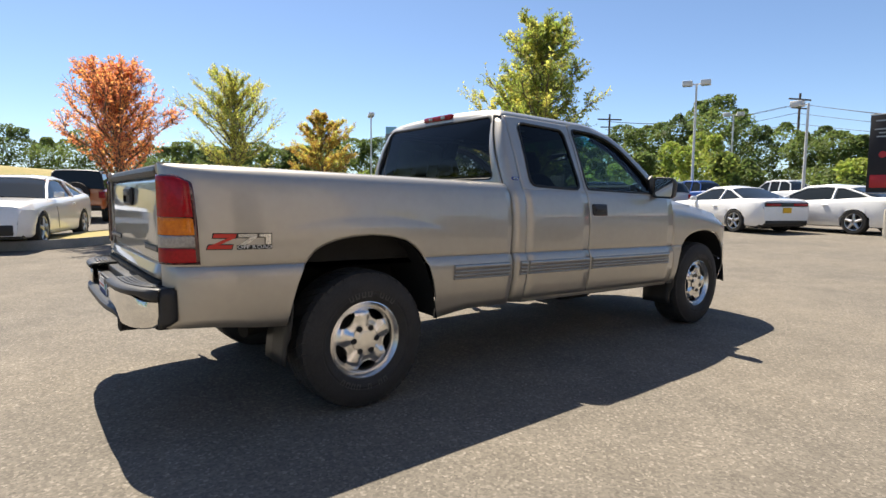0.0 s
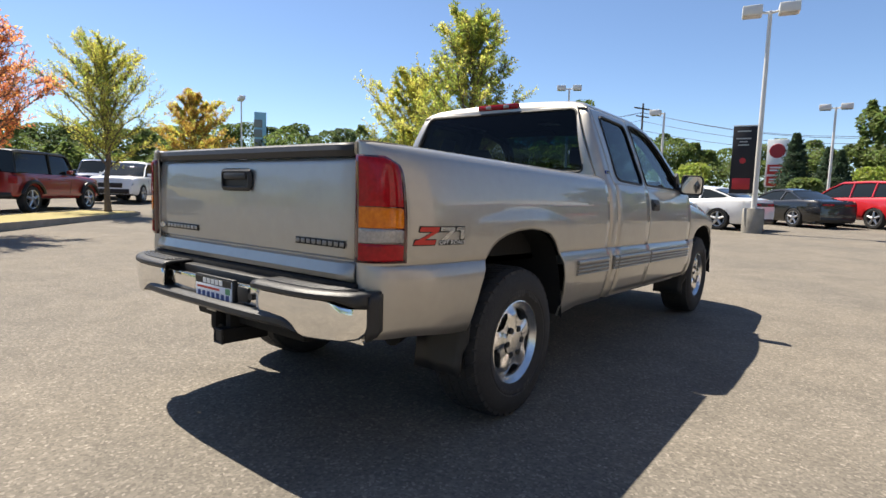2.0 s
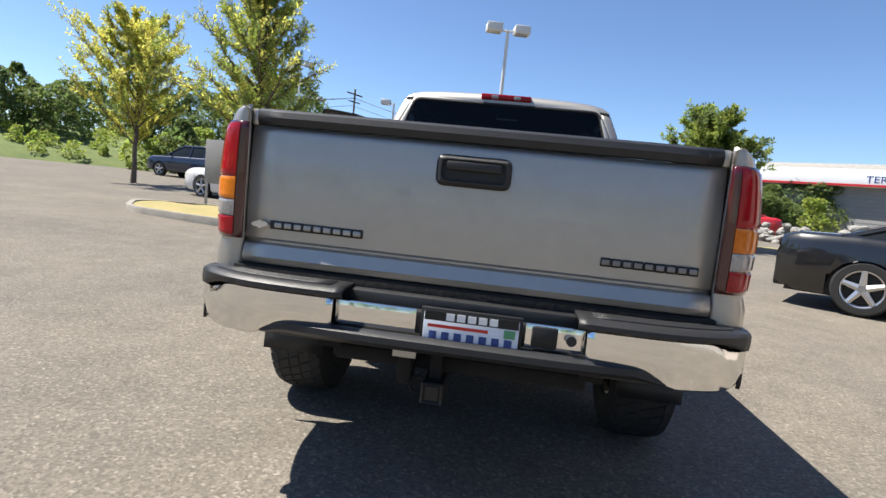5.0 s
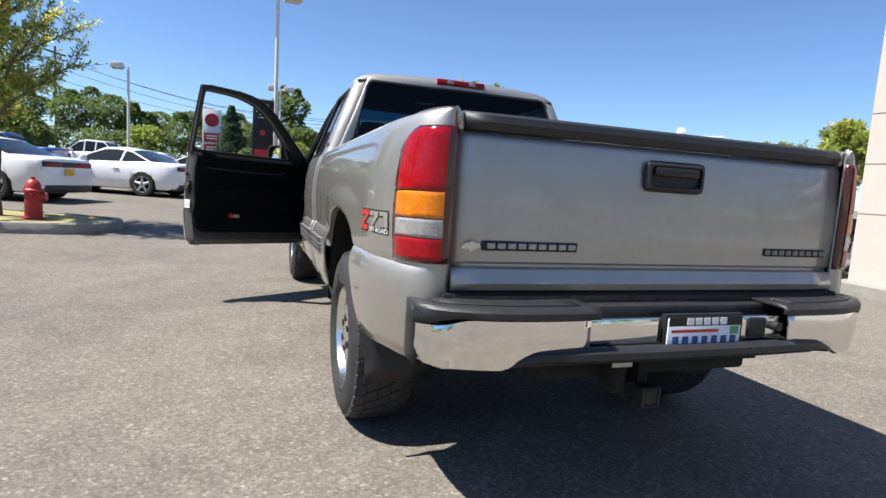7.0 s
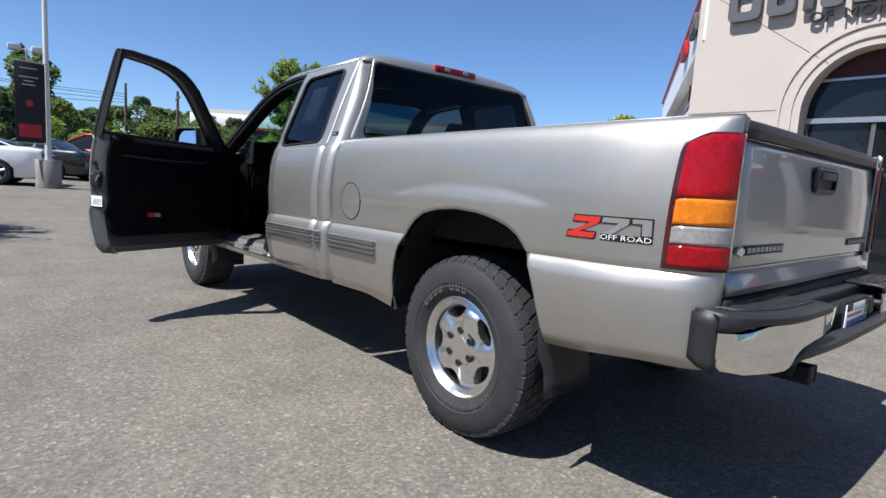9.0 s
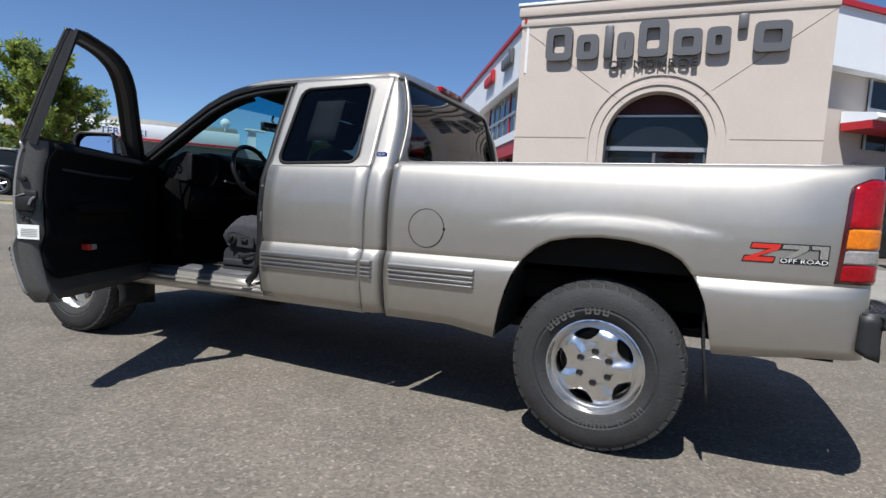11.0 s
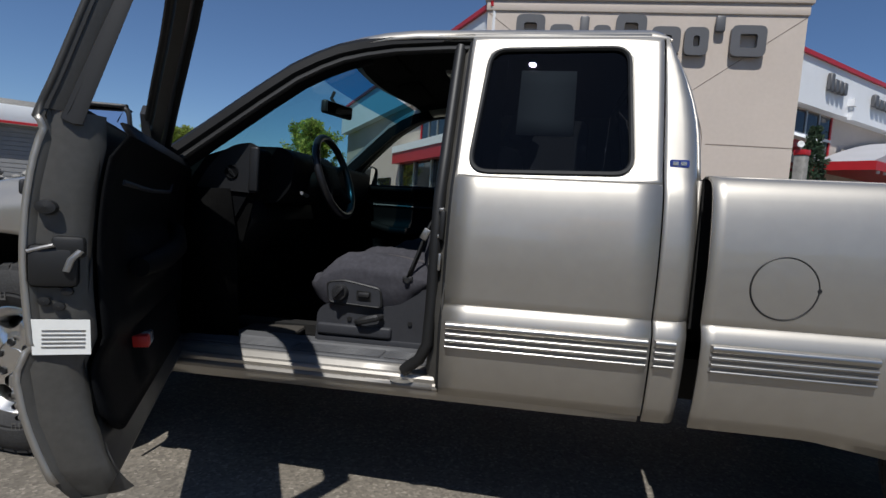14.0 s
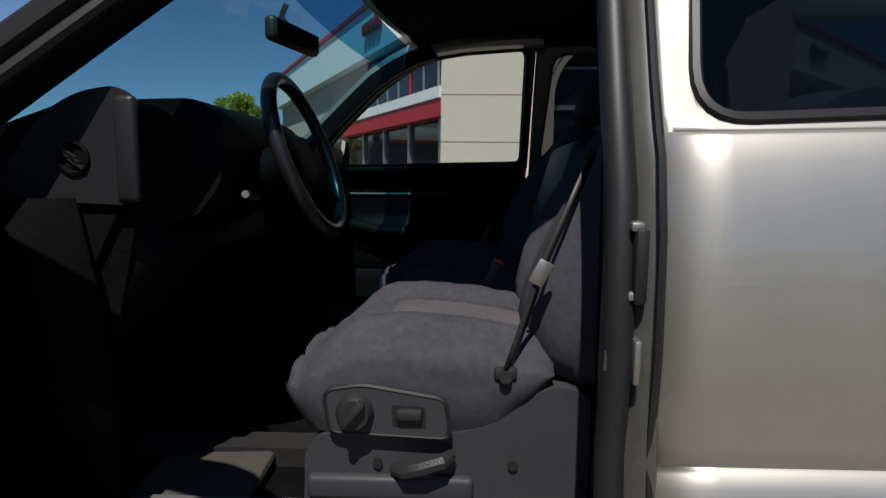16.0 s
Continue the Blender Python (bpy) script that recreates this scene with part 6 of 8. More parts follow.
def tree(name, label, x, y, height, width, leaves, seed, bole=1.5, n_limb=22, leaf=0.055, dense=150, trunk_r=0.07, lean=0.55, mat2=None):
    """A tapered trunk, rising limbs with twigs, and a crown of many small leaves along them."""
    rng = random.Random(seed)
    t = thing(name, label, "tree", pose(x, y, lift(x, y)))
    trunk = [(rng.uniform(-0.02, 0.02) * i, rng.uniform(-0.02, 0.02) * i, height * 0.93 * i / 9) for i in range(10)]
    tr = part("trunk", tube(trunk, [trunk_r * (1.25 if i == 0 else 1) * (1 - 0.092 * i) for i in range(10)], 10), M_BARK, t, "slim grey trunk")
    twigs = []
    for i in range(n_limb):
        f = bole / height + (0.96 - bole / height) * (i / n_limb) ** 0.9
        z = height * 0.93 * f
        a = i * 2.4 + rng.uniform(-0.4, 0.4)
        g = (f - bole / height) / (1 - bole / height)
        reach = width / 2 * (1.0 - 0.86 * g) * (0.72 + 0.33 * min(1, g * 4)) * rng.uniform(0.7, 1.2)
        rise = reach * (lean + 0.5 * g) * rng.uniform(0.8, 1.3)
        if z + rise > height:
            rise = height - z
        P = [Vector((0, 0, z))]
        for j in range(1, 6):
            u = j / 5
            P.append(Vector((math.cos(a) * reach * u + rng.gauss(0, 0.03), math.sin(a) * reach * u + rng.gauss(0, 0.03), z + rise * u ** 0.85 + rng.gauss(0, 0.025))))
        limbs = [tube(P, [trunk_r * 0.38 * (1 - 0.17 * j) * (1 - 0.5 * g) for j in range(6)], 6)]
        for j in range(1, 6):
            d0 = (P[j] - P[j - 1]).normalized()
            for k in range(6):
                ln = (0.10 + reach * rng.uniform(0.16, 0.34)) * (1.1 if j == 5 else 0.9)
                d = (d0 * 0.9 + Vector((rng.gauss(0, 0.45), rng.gauss(0, 0.45), rng.gauss(0.25, 0.3)))).normalized()
                Q = P[j].lerp(P[j - 1], rng.uniform(0, 0.8)) if j < 5 or k else P[j]
                limbs.append(tube([Q, Q + d * ln], [0.007, 0.003], 4))
                twigs.append((Q, Q + d * ln))
        part("limb", join(*limbs), M_BARK, tr)
    per = max(4, int(dense / 13))
    turn = [w for w in twigs if mat2 and rng.random() < 0.3]
    late = set(id(w) for w in turn)
    cr = part("crown", sprays([w for w in twigs if id(w) not in late], leaf, rng, per), leaves, t, smooth=0, fix=False)
    if turn:
        part("turning_leaves", sprays(turn, leaf, rng, per), mat2, cr, smooth=0, fix=False)
    return t


tree("young_tree", "young green street tree in a planted island", 8.2, 5.28, 5.45, 3.0, L_GREEN, 3, bole=1.5, n_limb=44, leaf=0.036, dense=330, trunk_r=0.085, lean=0.6, mat2=L_YELLOW)
tree("red_tree", "young tree with orange red autumn leaves", 0.42, 11.2, 4.05, 2.95, L_RED, 5, bole=1.35, n_limb=46, leaf=0.036, dense=205, trunk_r=0.07, lean=0.95)
tree("yellow_tree", "young tree with yellow green leaves in the island", 4.75, 16.6, 5.3, 4.0, L_YELLOW, 8, bole=1.5, n_limb=42, leaf=0.036, dense=280, trunk_r=0.09, lean=0.8, mat2=L_GREEN)
tree("amber_tree", "tree turning amber at the edge of the lot", 12.7, 26.2, 5.7, 4.6, L_ORANGE, 11, bole=1.3, n_limb=26, leaf=0.062, dense=400, trunk_r=0.09, mat2=L_YELLOW)
tree("lot_tree", "full green tree beside the parked vehicles", 16.6, -6.4, 4.45, 3.1, L_GREEN, 14, bole=1.3, n_limb=38, leaf=0.062, dense=520, trunk_r=0.11, lean=0.8, mat2=L_MID)
tree("yellow_tree", "yellow green tree behind the young tree", 16.4, 14.0, 6.1, 5.0, L_YELLOW, 17, bole=1.3, n_limb=36, leaf=0.055, dense=500, trunk_r=0.09, lean=0.8, mat2=L_GREEN)

tree("ornamental_tree", "light green ornamental tree beyond the building", 9.3, -15.1, 3.55, 2.2, L_GREEN, 23, bole=0.9, n_limb=28, leaf=0.055, dense=260, trunk_r=0.06, lean=0.9, mat2=L_YELLOW)
tree("ornamental_tree", "low light green ornamental tree beyond the building", 26.3, -31.0, 4.4, 5.0, L_GREEN, 25, bole=0.8, n_limb=26, leaf=0.094, dense=300, trunk_r=0.08, lean=0.8)


# far woods
def woods(name, label, items, leaves, seed, leaf=0.165, per=2400):
    """items: azimuth, distance, crown top and width of each far tree, seen from the truck."""
    rng = random.Random(seed)
    pts = []
    for az, d, top, w in items:
        cx, cy = d * math.cos(radians(az)), d * math.sin(radians(az))
        h = top
        for _ in range(per if az < 122 else per // 4):
            u = rng.random() ** 0.6
            z = h * (0.04 + 0.96 * u)
            r = w / 2 * math.sqrt(max(0.04, 1 - ((u - 0.42) / 0.6) ** 2)) * (0.72 + 0.28 * math.sin(az * 9 + z * 2.3 + rng.random()))
            a = rng.uniform(0, 2 * math.pi)
            q = r * math.sqrt(rng.uniform(0.35, 1))
            pts.append(Vector((cx + q * math.cos(a), cy + q * math.sin(a), z)))
    ob = part(name, leaf_quads(pts, leaf, rng, 0.5), leaves, smooth=0, fix=False)
    return tagged(ob, label, "woods", kind="stuff")


rng = random.Random(40)
dark, mid, light = [], [], []
TOP = [(-40, 5.0), (-30, 4.2), (-14, 4.5), (-10, 5.2), (-5, 4.0), (2, 5.0), (6, 5.5), (10, 5.0), (14, 5.6), (18, 6.2), (23, 8.2), (28, 7.8), (33, 6.4), (38, 5.8), (45, 5.8), (52, 5.6), (58, 5.6), (66, 5.0), (75, 4.6), (86, 5.2), (95, 5.3), (108, 5.2), (130, 7.0), (180, 9.0), (230, 8.0), (275, 6.0)]
az = -30.0
while az < 275:
    d = rng.uniform(62, 68) if 2 < az < 10 else rng.uniform(75, 84) if 80 < az < 122 else rng.uniform(52, 66)
    el = table(TOP, az) * rng.uniform(0.95, 1.22)
    (dark if rng.random() < 0.45 else mid).append((az, d, 1.1 + d * math.tan(radians(el)), d * rng.uniform(0.075, 0.13)))
    if rng.random() < (0.12 if 36 < az < 64 else 0.0 if 2 < az < 10 or 78 < az < 122 else 0.75):
        d2 = rng.uniform(40, 50)
        (light if rng.random() < 0.5 else mid).append((az + rng.uniform(-1, 1), d2, 1.1 + d2 * math.tan(radians(el * rng.uniform(0.45, 0.75))), d2 * rng.uniform(0.06, 0.10)))
    az += rng.uniform(1.0, 1.9)
woods("dark_woods", "dark green woods along the horizon", dark, L_DARK, 1)
woods("green_woods", "mid green trees along the horizon", mid, L_MID, 2)
woods("light_woods", "light green shrubs and young trees below the woods", light, L_GREEN, 3, leaf=0.15, per=1200)
woods("tall_tree", "tall thin tree above the woods", [(-2.6, 56, 9.6, 3.6), (-1.3, 57, 9.9, 3.0)], L_MID, 4, leaf=0.22, per=1500)


def conifer(x, y, h, w, seed):
    rng = random.Random(seed)
    t = thing("conifer", "dark green pointed conifer tree", "tree", pose(x, y, 0.3))
    part("trunk", tube([(0, 0, 0), (0, 0, h * 0.95)], [w * 0.05, 0.01], 8), M_BARK, t)
    twigs = []
    tiers = int(h / 0.17)
    for i in range(tiers):
        u = (i + rng.uniform(0.2, 0.8)) / tiers
        z, r = h * (0.08 + 0.92 * u), w / 2 * (1 - u) ** 0.85 + 0.04
        a0 = rng.uniform(0, 6.283)
        for k in range(9):
            a = a0 + k * 0.698 + rng.gauss(0, 0.12)
            q = r * rng.uniform(0.55, 1.1)
            o = Vector((math.cos(a), math.sin(a), 0))
            tip = Vector((0, 0, z - q * 0.22)) + o * q
            root = Vector((0, 0, z))
            twigs.append((root.lerp(tip, 0.25), tip))
            for f in (0.5, 0.75):
                for sd in (-1, 1):
                    m = root.lerp(tip, f)
                    twigs.append((m, m + (o + o.cross(Vector((0, 0, 1))) * sd * 0.8) * q * 0.3 * (1.2 - f) - Vector((0, 0, q * 0.05))))
    part("crown", sprays(twigs, w * 0.024, rng, 7), L_CONE, t, smooth=0, fix=False)
    return t


conifer(52, 3.4, 6.6, 4.8, 5), conifer(50, 0.2, 5.0, 3.8, 6), conifer(54, 1.2, 5.6, 4.2, 7)

# green bank below the woods
M_BANK = mat("rough green meadow", (0.075, 0.115, 0.03), 0.95, vary=0.3, scale=1.2, bump=1.0, bscale=9, two=(0.14, 0.16, 0.05))
bank = part("meadow_bank", grid([[(d * math.cos(radians(a)), d * math.sin(radians(a)), z * sstep((a - 34) / 5) * sstep((70 - a) / 5) + 0.40 + 0.25 * noise.noise((a * 0.7, d * 0.3, 0))) for d, z in ((43, -0.4), (45, 0.5), (49, 1.5), (54, 2.4), (60, 3.1), (66, 3.3))] for a in xs(34, 70, 30)]), M_BANK)
tagged(bank, "green meadow bank rising to the woods", "bank", kind="structure")
tufts = [(rng.uniform(38, 66), rng.uniform(44, 58)) for _ in range(150)]
woods("shrubs", "light green shrubs on the meadow bank", [(a, d, 0.9 + (d - 43) * 0.19 + rng.uniform(0.1, 0.8), rng.uniform(0.8, 2.2)) for a, d in tufts], L_GREEN, 6, leaf=0.13, per=140)

# hill of dry grass, far to the side
hillp = [[(x + 4 * math.sin(y * 0.2), y, z) for x, z in ((-45, 0.3), (-38, 3.6), (-20, 4.4), (-6, 4.2), (6, 3.4), (14, 1.0), (17, 0.2))] for y in (44, 50, 60, 72)]
hill = part("dry_hill", grid([[(x, y, z * (0.0 if j == 0 else (0.85 if j == 1 else 1.0))) for x, y, z in row] for j, row in enumerate(hillp)]), M_DRY)
tagged(hill, "hillside of dry straw-coloured grass", "hill", kind="structure")


# kerbed islands
def island(name, outline, label):
    o = rounded(outline, 0.8, 6)
    c = (sum(p[0] for p in o) / len(o), sum(p[1] for p in o) / len(o))
    zb = lift(*c)
    ring = lambda k, z: [(p[0] + (c[0] - p[0]) * k, p[1] + (c[1] - p[1]) * k, zb + z) for p in o + o[:1]]
    k1 = 0.15 / max(1.0, (Vector(o[0]) - Vector(c)).length)
    t = thing(name, label, "kerb", kind="structure")
    part("kerb", grid([ring(0, -0.1), ring(0, 0.11), ring(k1 * 0.15, 0.13), ring(k1, 0.13), ring(k1, 0.08)]), M_KERB, t)
    top = filled([(p[0], p[1]) for p in o], c, lambda u, v: (u, v, zb + 0.105 + 0.03 * noise.noise((u * 1.7, v * 1.7, 0))), 6)
    top = [v if i >= len(o) else Vector((v.x + (c[0] - v.x) * k1, v.y + (c[1] - v.y) * k1, v.z)) for i, v in enumerate(top[0])], top[1]
    part("soil", top, M_DRY, t)
    return t


island("island", [(6.95, 3.6), (6.75, 5.2), (7.4, 7.6), (9.6, 9.0), (10.4, 7.4), (8.9, 4.6), (8.1, 3.3)], "kerbed island with dry grass")
island("island", [(-2.6, 10.2), (-0.9, 9.9), (4.8, 15.2), (5.8, 16.4), (4.6, 17.6), (3.2, 16.6)], "long kerbed island with dry grass")
island("island", [(16.1, -5.4), (16.4, -9.5), (18.4, -9.5), (18.4, -5.6)], "kerbed island with dry grass")

# fire hydrant
hyd = thing("fire_hydrant", "red fire hydrant on the island kerb", "hydrant", pose(7.75, 4.62, lift(7.7, 4.6) + 0.12))
body = part("barrel", lathe([(0.001, 0), (0.16, 0), (0.16, 0.03), (0.12, 0.04), (0.115, 0.42), (0.14, 0.43), (0.14, 0.46), (0.115, 0.48), (0.10, 0.56), (0.06, 0.61), (0.03, 0.625), (0.03, 0.66), (0.001, 0.665)], 20, axis="z"), M_HYD, hyd)
part("outlet", join(cyl((-0.19, 0, 0.36), (0.19, 0, 0.36), 0.055), cyl((0, -0.18, 0.36), (0, 0.05, 0.36), 0.075)), M_HYD, body, "capped outlets")

# lamp poles
def lamp_pole(x, y, h, heads, base=True, ang=0.0, banner=False, arm=0.55):
    t = thing("lamp_pole", "tall steel lot lamp pole with box heads", "lamp pole", pose(x, y, lift(x, y), 0, 0, ang), group="lot lamps")
    p = part("pole", tube([(0, 0, 0.1), (0, 0, h * 0.5), (0, 0, h)], [0.085, 0.07, 0.055], 12), M_POLE, t)
    if base:
        part("concrete_base", lathe([(0.001, 0.78), (0.29, 0.78), (0.31, 0.75), (0.31, -0.05), (0.30, -0.1)], 24, axis="z"), M_KERB, t, "round concrete base")
    for s in heads:
        a = part("arm", cyl((0, 0, h - 0.06), (0, s * arm * 0.4, h - 0.02), 0.035), M_POLE, t)
        hd = part("lamp_head", box(-0.24, 0.24, min(s * arm * 0.4, s * (arm + 0.22)), max(s * arm * 0.4, s * (arm + 0.22)), h - 0.12, h + 0.17, 0.03), M_POLE, t, "box-shaped lamp head")
        part("lens", box(-0.19, 0.19, min(s * arm * 0.48, s * (arm + 0.16)), max(s * arm * 0.48, s * (arm + 0.16)), h - 0.132, h - 0.115), M_CLEARL, hd)
    return t


lamp_pole(17.45, 0.73, 6.8, (1, -1), ang=12)
lamp_pole(30.9, 13.8, 7.6, (1, -1), ang=25)
lamp_pole(44.9, 18.1, 7.6, (1, -1), ang=30)
lamp_pole(24, 40, 8.0, (1, -1), ang=-25)
lamp_pole(35, -0.1, 6.0, (1, -1), ang=0)
lamp_pole(30, 7.5, 5.6, (1,), ang=0)

# banner on the pole
M_BANNER = mat("black banner cloth", (0.015, 0.014, 0.016), 0.7, vary=0.2, scale=3)
ban = thing("banner", "black vertical banner hung on the lamp pole", "banner", pose(17.3, 0.83, 0.1, 0, 0, 6))
bp = part("cloth", box(-0.01, 0.01, -0.05, 0.62, 1.32, 3.42, 0.004), M_BANNER, ban)
part("text_bar", join(*[box(-0.014, -0.010, a, b, z, z + 0.035) for a, b, z in ((0.12, 0.50, 3.25), (0.10, 0.52, 3.02), (0.2, 0.42, 2.92), (0.16, 0.46, 2.82))]), M_STEEL, bp)
part("round_mark", lathe([(0.001, -0.014), (0.09, -0.014), (0.09, -0.010)], 20, (0, 0.3, 2.35), "x"), M_REDTRIM, bp)
part("picture_block", join(box(-0.014, -0.010, 0.05, 0.55, 1.45, 1.80, 0.003)), M_REDTRIM, bp)
for z in (3.44, 1.30):
    part("bracket", cyl((0, -0.08, z), (0, 0.64, z), 0.015), M_STEEL, ban)

# pylon signs
sg = thing("pylon_sign", "white and red dealer pylon sign", "sign", pose(57.5, 5.4, 0.4))
b = part("panel", box(-0.2, 0.2, -0.85, 0.85, 2.2, 6.6, 0.05), M_WHITE, sg)
part("red_panel", join(box(-0.24, -0.2, -0.7, 0.7, 3.4, 4.3), box(-0.24, -0.2, -0.7, 0.7, 2.3, 3.2)), M_REDPL, b)
part("round_mark", lathe([(0.001, -0.26), (0.62, -0.26), (0.66, -0.2)], 24, (0, 0, 5.55), "x"), M_REDTRIM, b)
part("text_bar", join(*[box(-0.26, -0.24, -0.5, 0.5, z, z + 0.14) for z in (3.7, 3.95, 2.6, 2.85)]), M_WHITE, b)
part("leg", join(cyl((0, -0.7, -0.5), (0, -0.7, 2.3), 0.08), cyl((0, 0.7, -0.5), (0, 0.7, 2.3), 0.08)), M_STEEL, sg)
M_CYAN = mat("pale blue panel", (0.30, 0.52, 0.62), 0.4, vary=0.05, scale=1)
sg = thing("pylon_sign", "slim pale blue pylon sign", "sign", pose(32.0, 49.3, 0.4, 0, 0, 56))
b = part("panel", box(-0.3, 0.3, -0.6, 0.6, 0.2, 8.6, 0.06), M_CYAN, sg)
part("dark_panel", join(*[box(-0.33, 0.33, -0.2, 0.63, z, z + 0.8, 0.02) for z in (7.0, 6.0, 5.0)]), M_BACKWALL, b)
part("plinth", box(-0.5, 0.5, -1.4, 1.2, 0, 0.5, 0.1), M_WHITE, sg)
sg = thing("notice_board", "dark notice board on steel posts", "sign", pose(10.3, 6.35, lift(10, 6.3), 0, 0, -10))
part("board", box(-0.02, 0.02, -0.06, 1.4, 0.62, 1.72, 0.01), M_BACKWALL, sg)
for y in (-0.05, 1.3):
    part("post", box(-0.025, 0.025, y, y + 0.05, 0, 1.0), M_STEEL, sg)

# utility poles and wires
def utility(x, y, h, ang):
    t = thing("utility_pole", "wooden utility pole with crossarms", "pole", pose(x, y, 0.4, 0, 0, ang))
    p = part("pole", tube([(0, 0, 0), (0, 0, h)], [0.16, 0.11], 10), M_BARK, t)
    part("crossarm", join(box(-0.06, 0.06, -1.5, 1.5, h - 0.7, h - 0.55), box(-0.06, 0.06, -1.1, 1.1, h - 1.6, h - 1.48)), M_BARK, p)
    return t


utility(64.5, 20.5, 12.0, 70), utility(60, -9.5, 8.0, 80), utility(52, -12.0, 7.0, 80), utility(56, 38, 11, 60)
for i, (z, k) in enumerate(((11.3, 0), (11.3, 1), (10.3, 2), (9.2, 3))):
    P = [(64.5 - 4.5 * u - 0.4 * k, 20.5 - 30 * u, z - (z - 7.4 + 0.3 * k) * u - 1.4 * math.sin(math.pi * u)) for u in xs(0, 1, 12)]
    Q = [(64.5 - 8.5 * u - 0.4 * k, 20.5 + 17.5 * u, z - 0.8 * u - 1.0 * math.sin(math.pi * u)) for u in xs(0, 1, 12)]
    w = part("wire", join(tube(P, 0.022, 4), tube(Q, 0.022, 4)), M_SEAL)
    tagged(w, "thin overhead wire between utility poles", "wire", group="overhead wires")

# ---- the dealer's building ----
TY, TX0, TX1, TB = -6.25, -2.02, 2.68, 0.16
bld = thing("dealership", "beige stucco entrance tower with white and red wings", "building")
AC, AR, SPR, TOPZ = 0.31, 0.80, 2.34, 4.30


def arch_pts(r, n=24):
    return [(AC + r * math.cos(math.pi * i / n), SPR + r * math.sin(math.pi * i / n)) for i in range(n + 1)]


M_JOINT = mat("shaded stucco joint", (0.22, 0.18, 0.15), 0.9)
# front wall with its arched doorway
hole = [(AC + AR, TB)] + arch_pts(AR) + [(AC - AR, TB)]
rows = []
for i, (hx, hz) in enumerate(hole):
    if i == 0:
        e = (TX1, TB)
    elif i == len(hole) - 1:
        e = (TX0, TB)
    else:
        a = math.pi * (i - 1) / 24
        d = (math.cos(a), math.sin(a))
        k = min(((TX1 - AC) / d[0] if d[0] > 1e-6 else 99), ((TX0 - AC) / d[0] if d[0] < -1e-6 else 99), ((TOPZ - SPR) / d[1] if d[1] > 1e-6 else 99))
        e = (AC + d[0] * k, SPR + d[1] * k)
    rows.append([(hx, TY, hz), (e[0], TY, e[1])])
face = grid(rows)
reveal = grid([[(x, TY, z) for x, z in hole], [(x, TY - 0.35, z) for x, z in hole]])
ck = []
for k in range(len(rows) - 1):
    a, b = rows[k][1], rows[k + 1][1]
    if abs(a[0] - b[0]) > 1e-4 and abs(a[2] - b[2]) > 1e-4:
        c = (a[0] if abs(a[0] - TX1) < 1e-4 or abs(a[0] - TX0) < 1e-4 else b[0], TY, TOPZ)
        ck.append(([Vector(a), Vector(b), Vector(c)], [(0, 1, 2)]))
tower = part("tower_front", join(face, reveal, *ck), M_STUCCO, bld, "beige stucco front with an arched doorway")
part("tower_side", join(box(TX1 - 0.25, TX1, TY - 3.2, TY - 0.002, TB, TOPZ), box(TX0, TX0 + 0.25, TY - 3.2, TY - 0.002, TB, TOPZ), box(TX0, TX1, TY - 3.2, TY - 0.03, TOPZ - 0.2, TOPZ - 0.005)), M_STUCCO, bld)
crn = part("cornice", join(box(TX0 - 0.02, TX1 + 0.02, TY - 3.2, TY + 0.025, TOPZ, TOPZ + 0.16, 0.01), box(TX0 - 0.06, TX1 + 0.06, TY - 3.2, TY + 0.06, TOPZ + 0.16, TOPZ + 0.34, 0.02)), M_STUCCO, bld, "stepped stucco cornice")
part("coping", box(TX0 - 0.08, TX1 + 0.08, TY - 3.2, TY + 0.08, TOPZ + 0.34, TOPZ + 0.39, 0.01), M_FASCIA, crn)
for r0, r1, o in ((0.90, 0.955, 0.022), (1.05, 1.10, 0.022)):
    A = [(AC + r0, TB)] + arch_pts(r0) + [(AC - r0, TB)]
    B = [(AC + r1, TB)] + arch_pts(r1) + [(AC - r1, TB)]
    part("arch_band", grid([[(x, TY + 0.001, z) for x, z in A], [(x, TY + o, z) for x, z in A], [(x, TY + o, z) for x, z in B], [(x, TY + 0.001, z) for x, z in B]]), M_STUCCO, tower, "raised band round the arch")
for x0, x1, z in ((TX0, AC - 1.10, 2.37), (AC + 1.10, TX1, 2.37), (AC + 1.10, TX1, 1.72), (TX0, AC - 1.10, 1.72), (AC + 1.10, TX1, 1.07), (TX0, AC - 1.10, 1.07)):
    part("wall_joint", box(x0, x1, TY - 0.01, TY + 0.003, z, z + 0.013), M_JOINT, tower)
for s in (1, -1):
    part("wall_joint", tube([(AC + s * 1.0 * 0.82 * math.cos(0.85), TY + 0.001, SPR + 0.82 * math.sin(0.85)), (TX1 if s > 0 else TX0, TY + 0.001, TOPZ - 0.02)], 0.005, 4), M_JOINT, tower)
glz = part("doorway_glazing", prism(hole, "xz", TY - 0.33, TY - 0.30), M_DARKGLASS, bld, "dark glass of the arched doorway")
# trim red darkened: shade behind the glass is put into the colour
M_SHADED_RED = mat("red panel with shade in its colour", (0.05, 0.010, 0.010), 0.6, vary=0.1, scale=3)
part("soffit", prism([(AC + AR * math.cos(a), SPR + AR * math.sin(a)) for a in xs(0.62, math.pi - 0.62, 16)], "xz", TY - 0.298, TY - 0.285), M_SHADED_RED, glz, "red head panel darkened for the shaded doorway")
part("head_bar", box(AC - 0.66, AC + 0.66, TY - 0.30, TY - 0.25, SPR + 0.425, SPR + 0.46), M_MULL, glz)
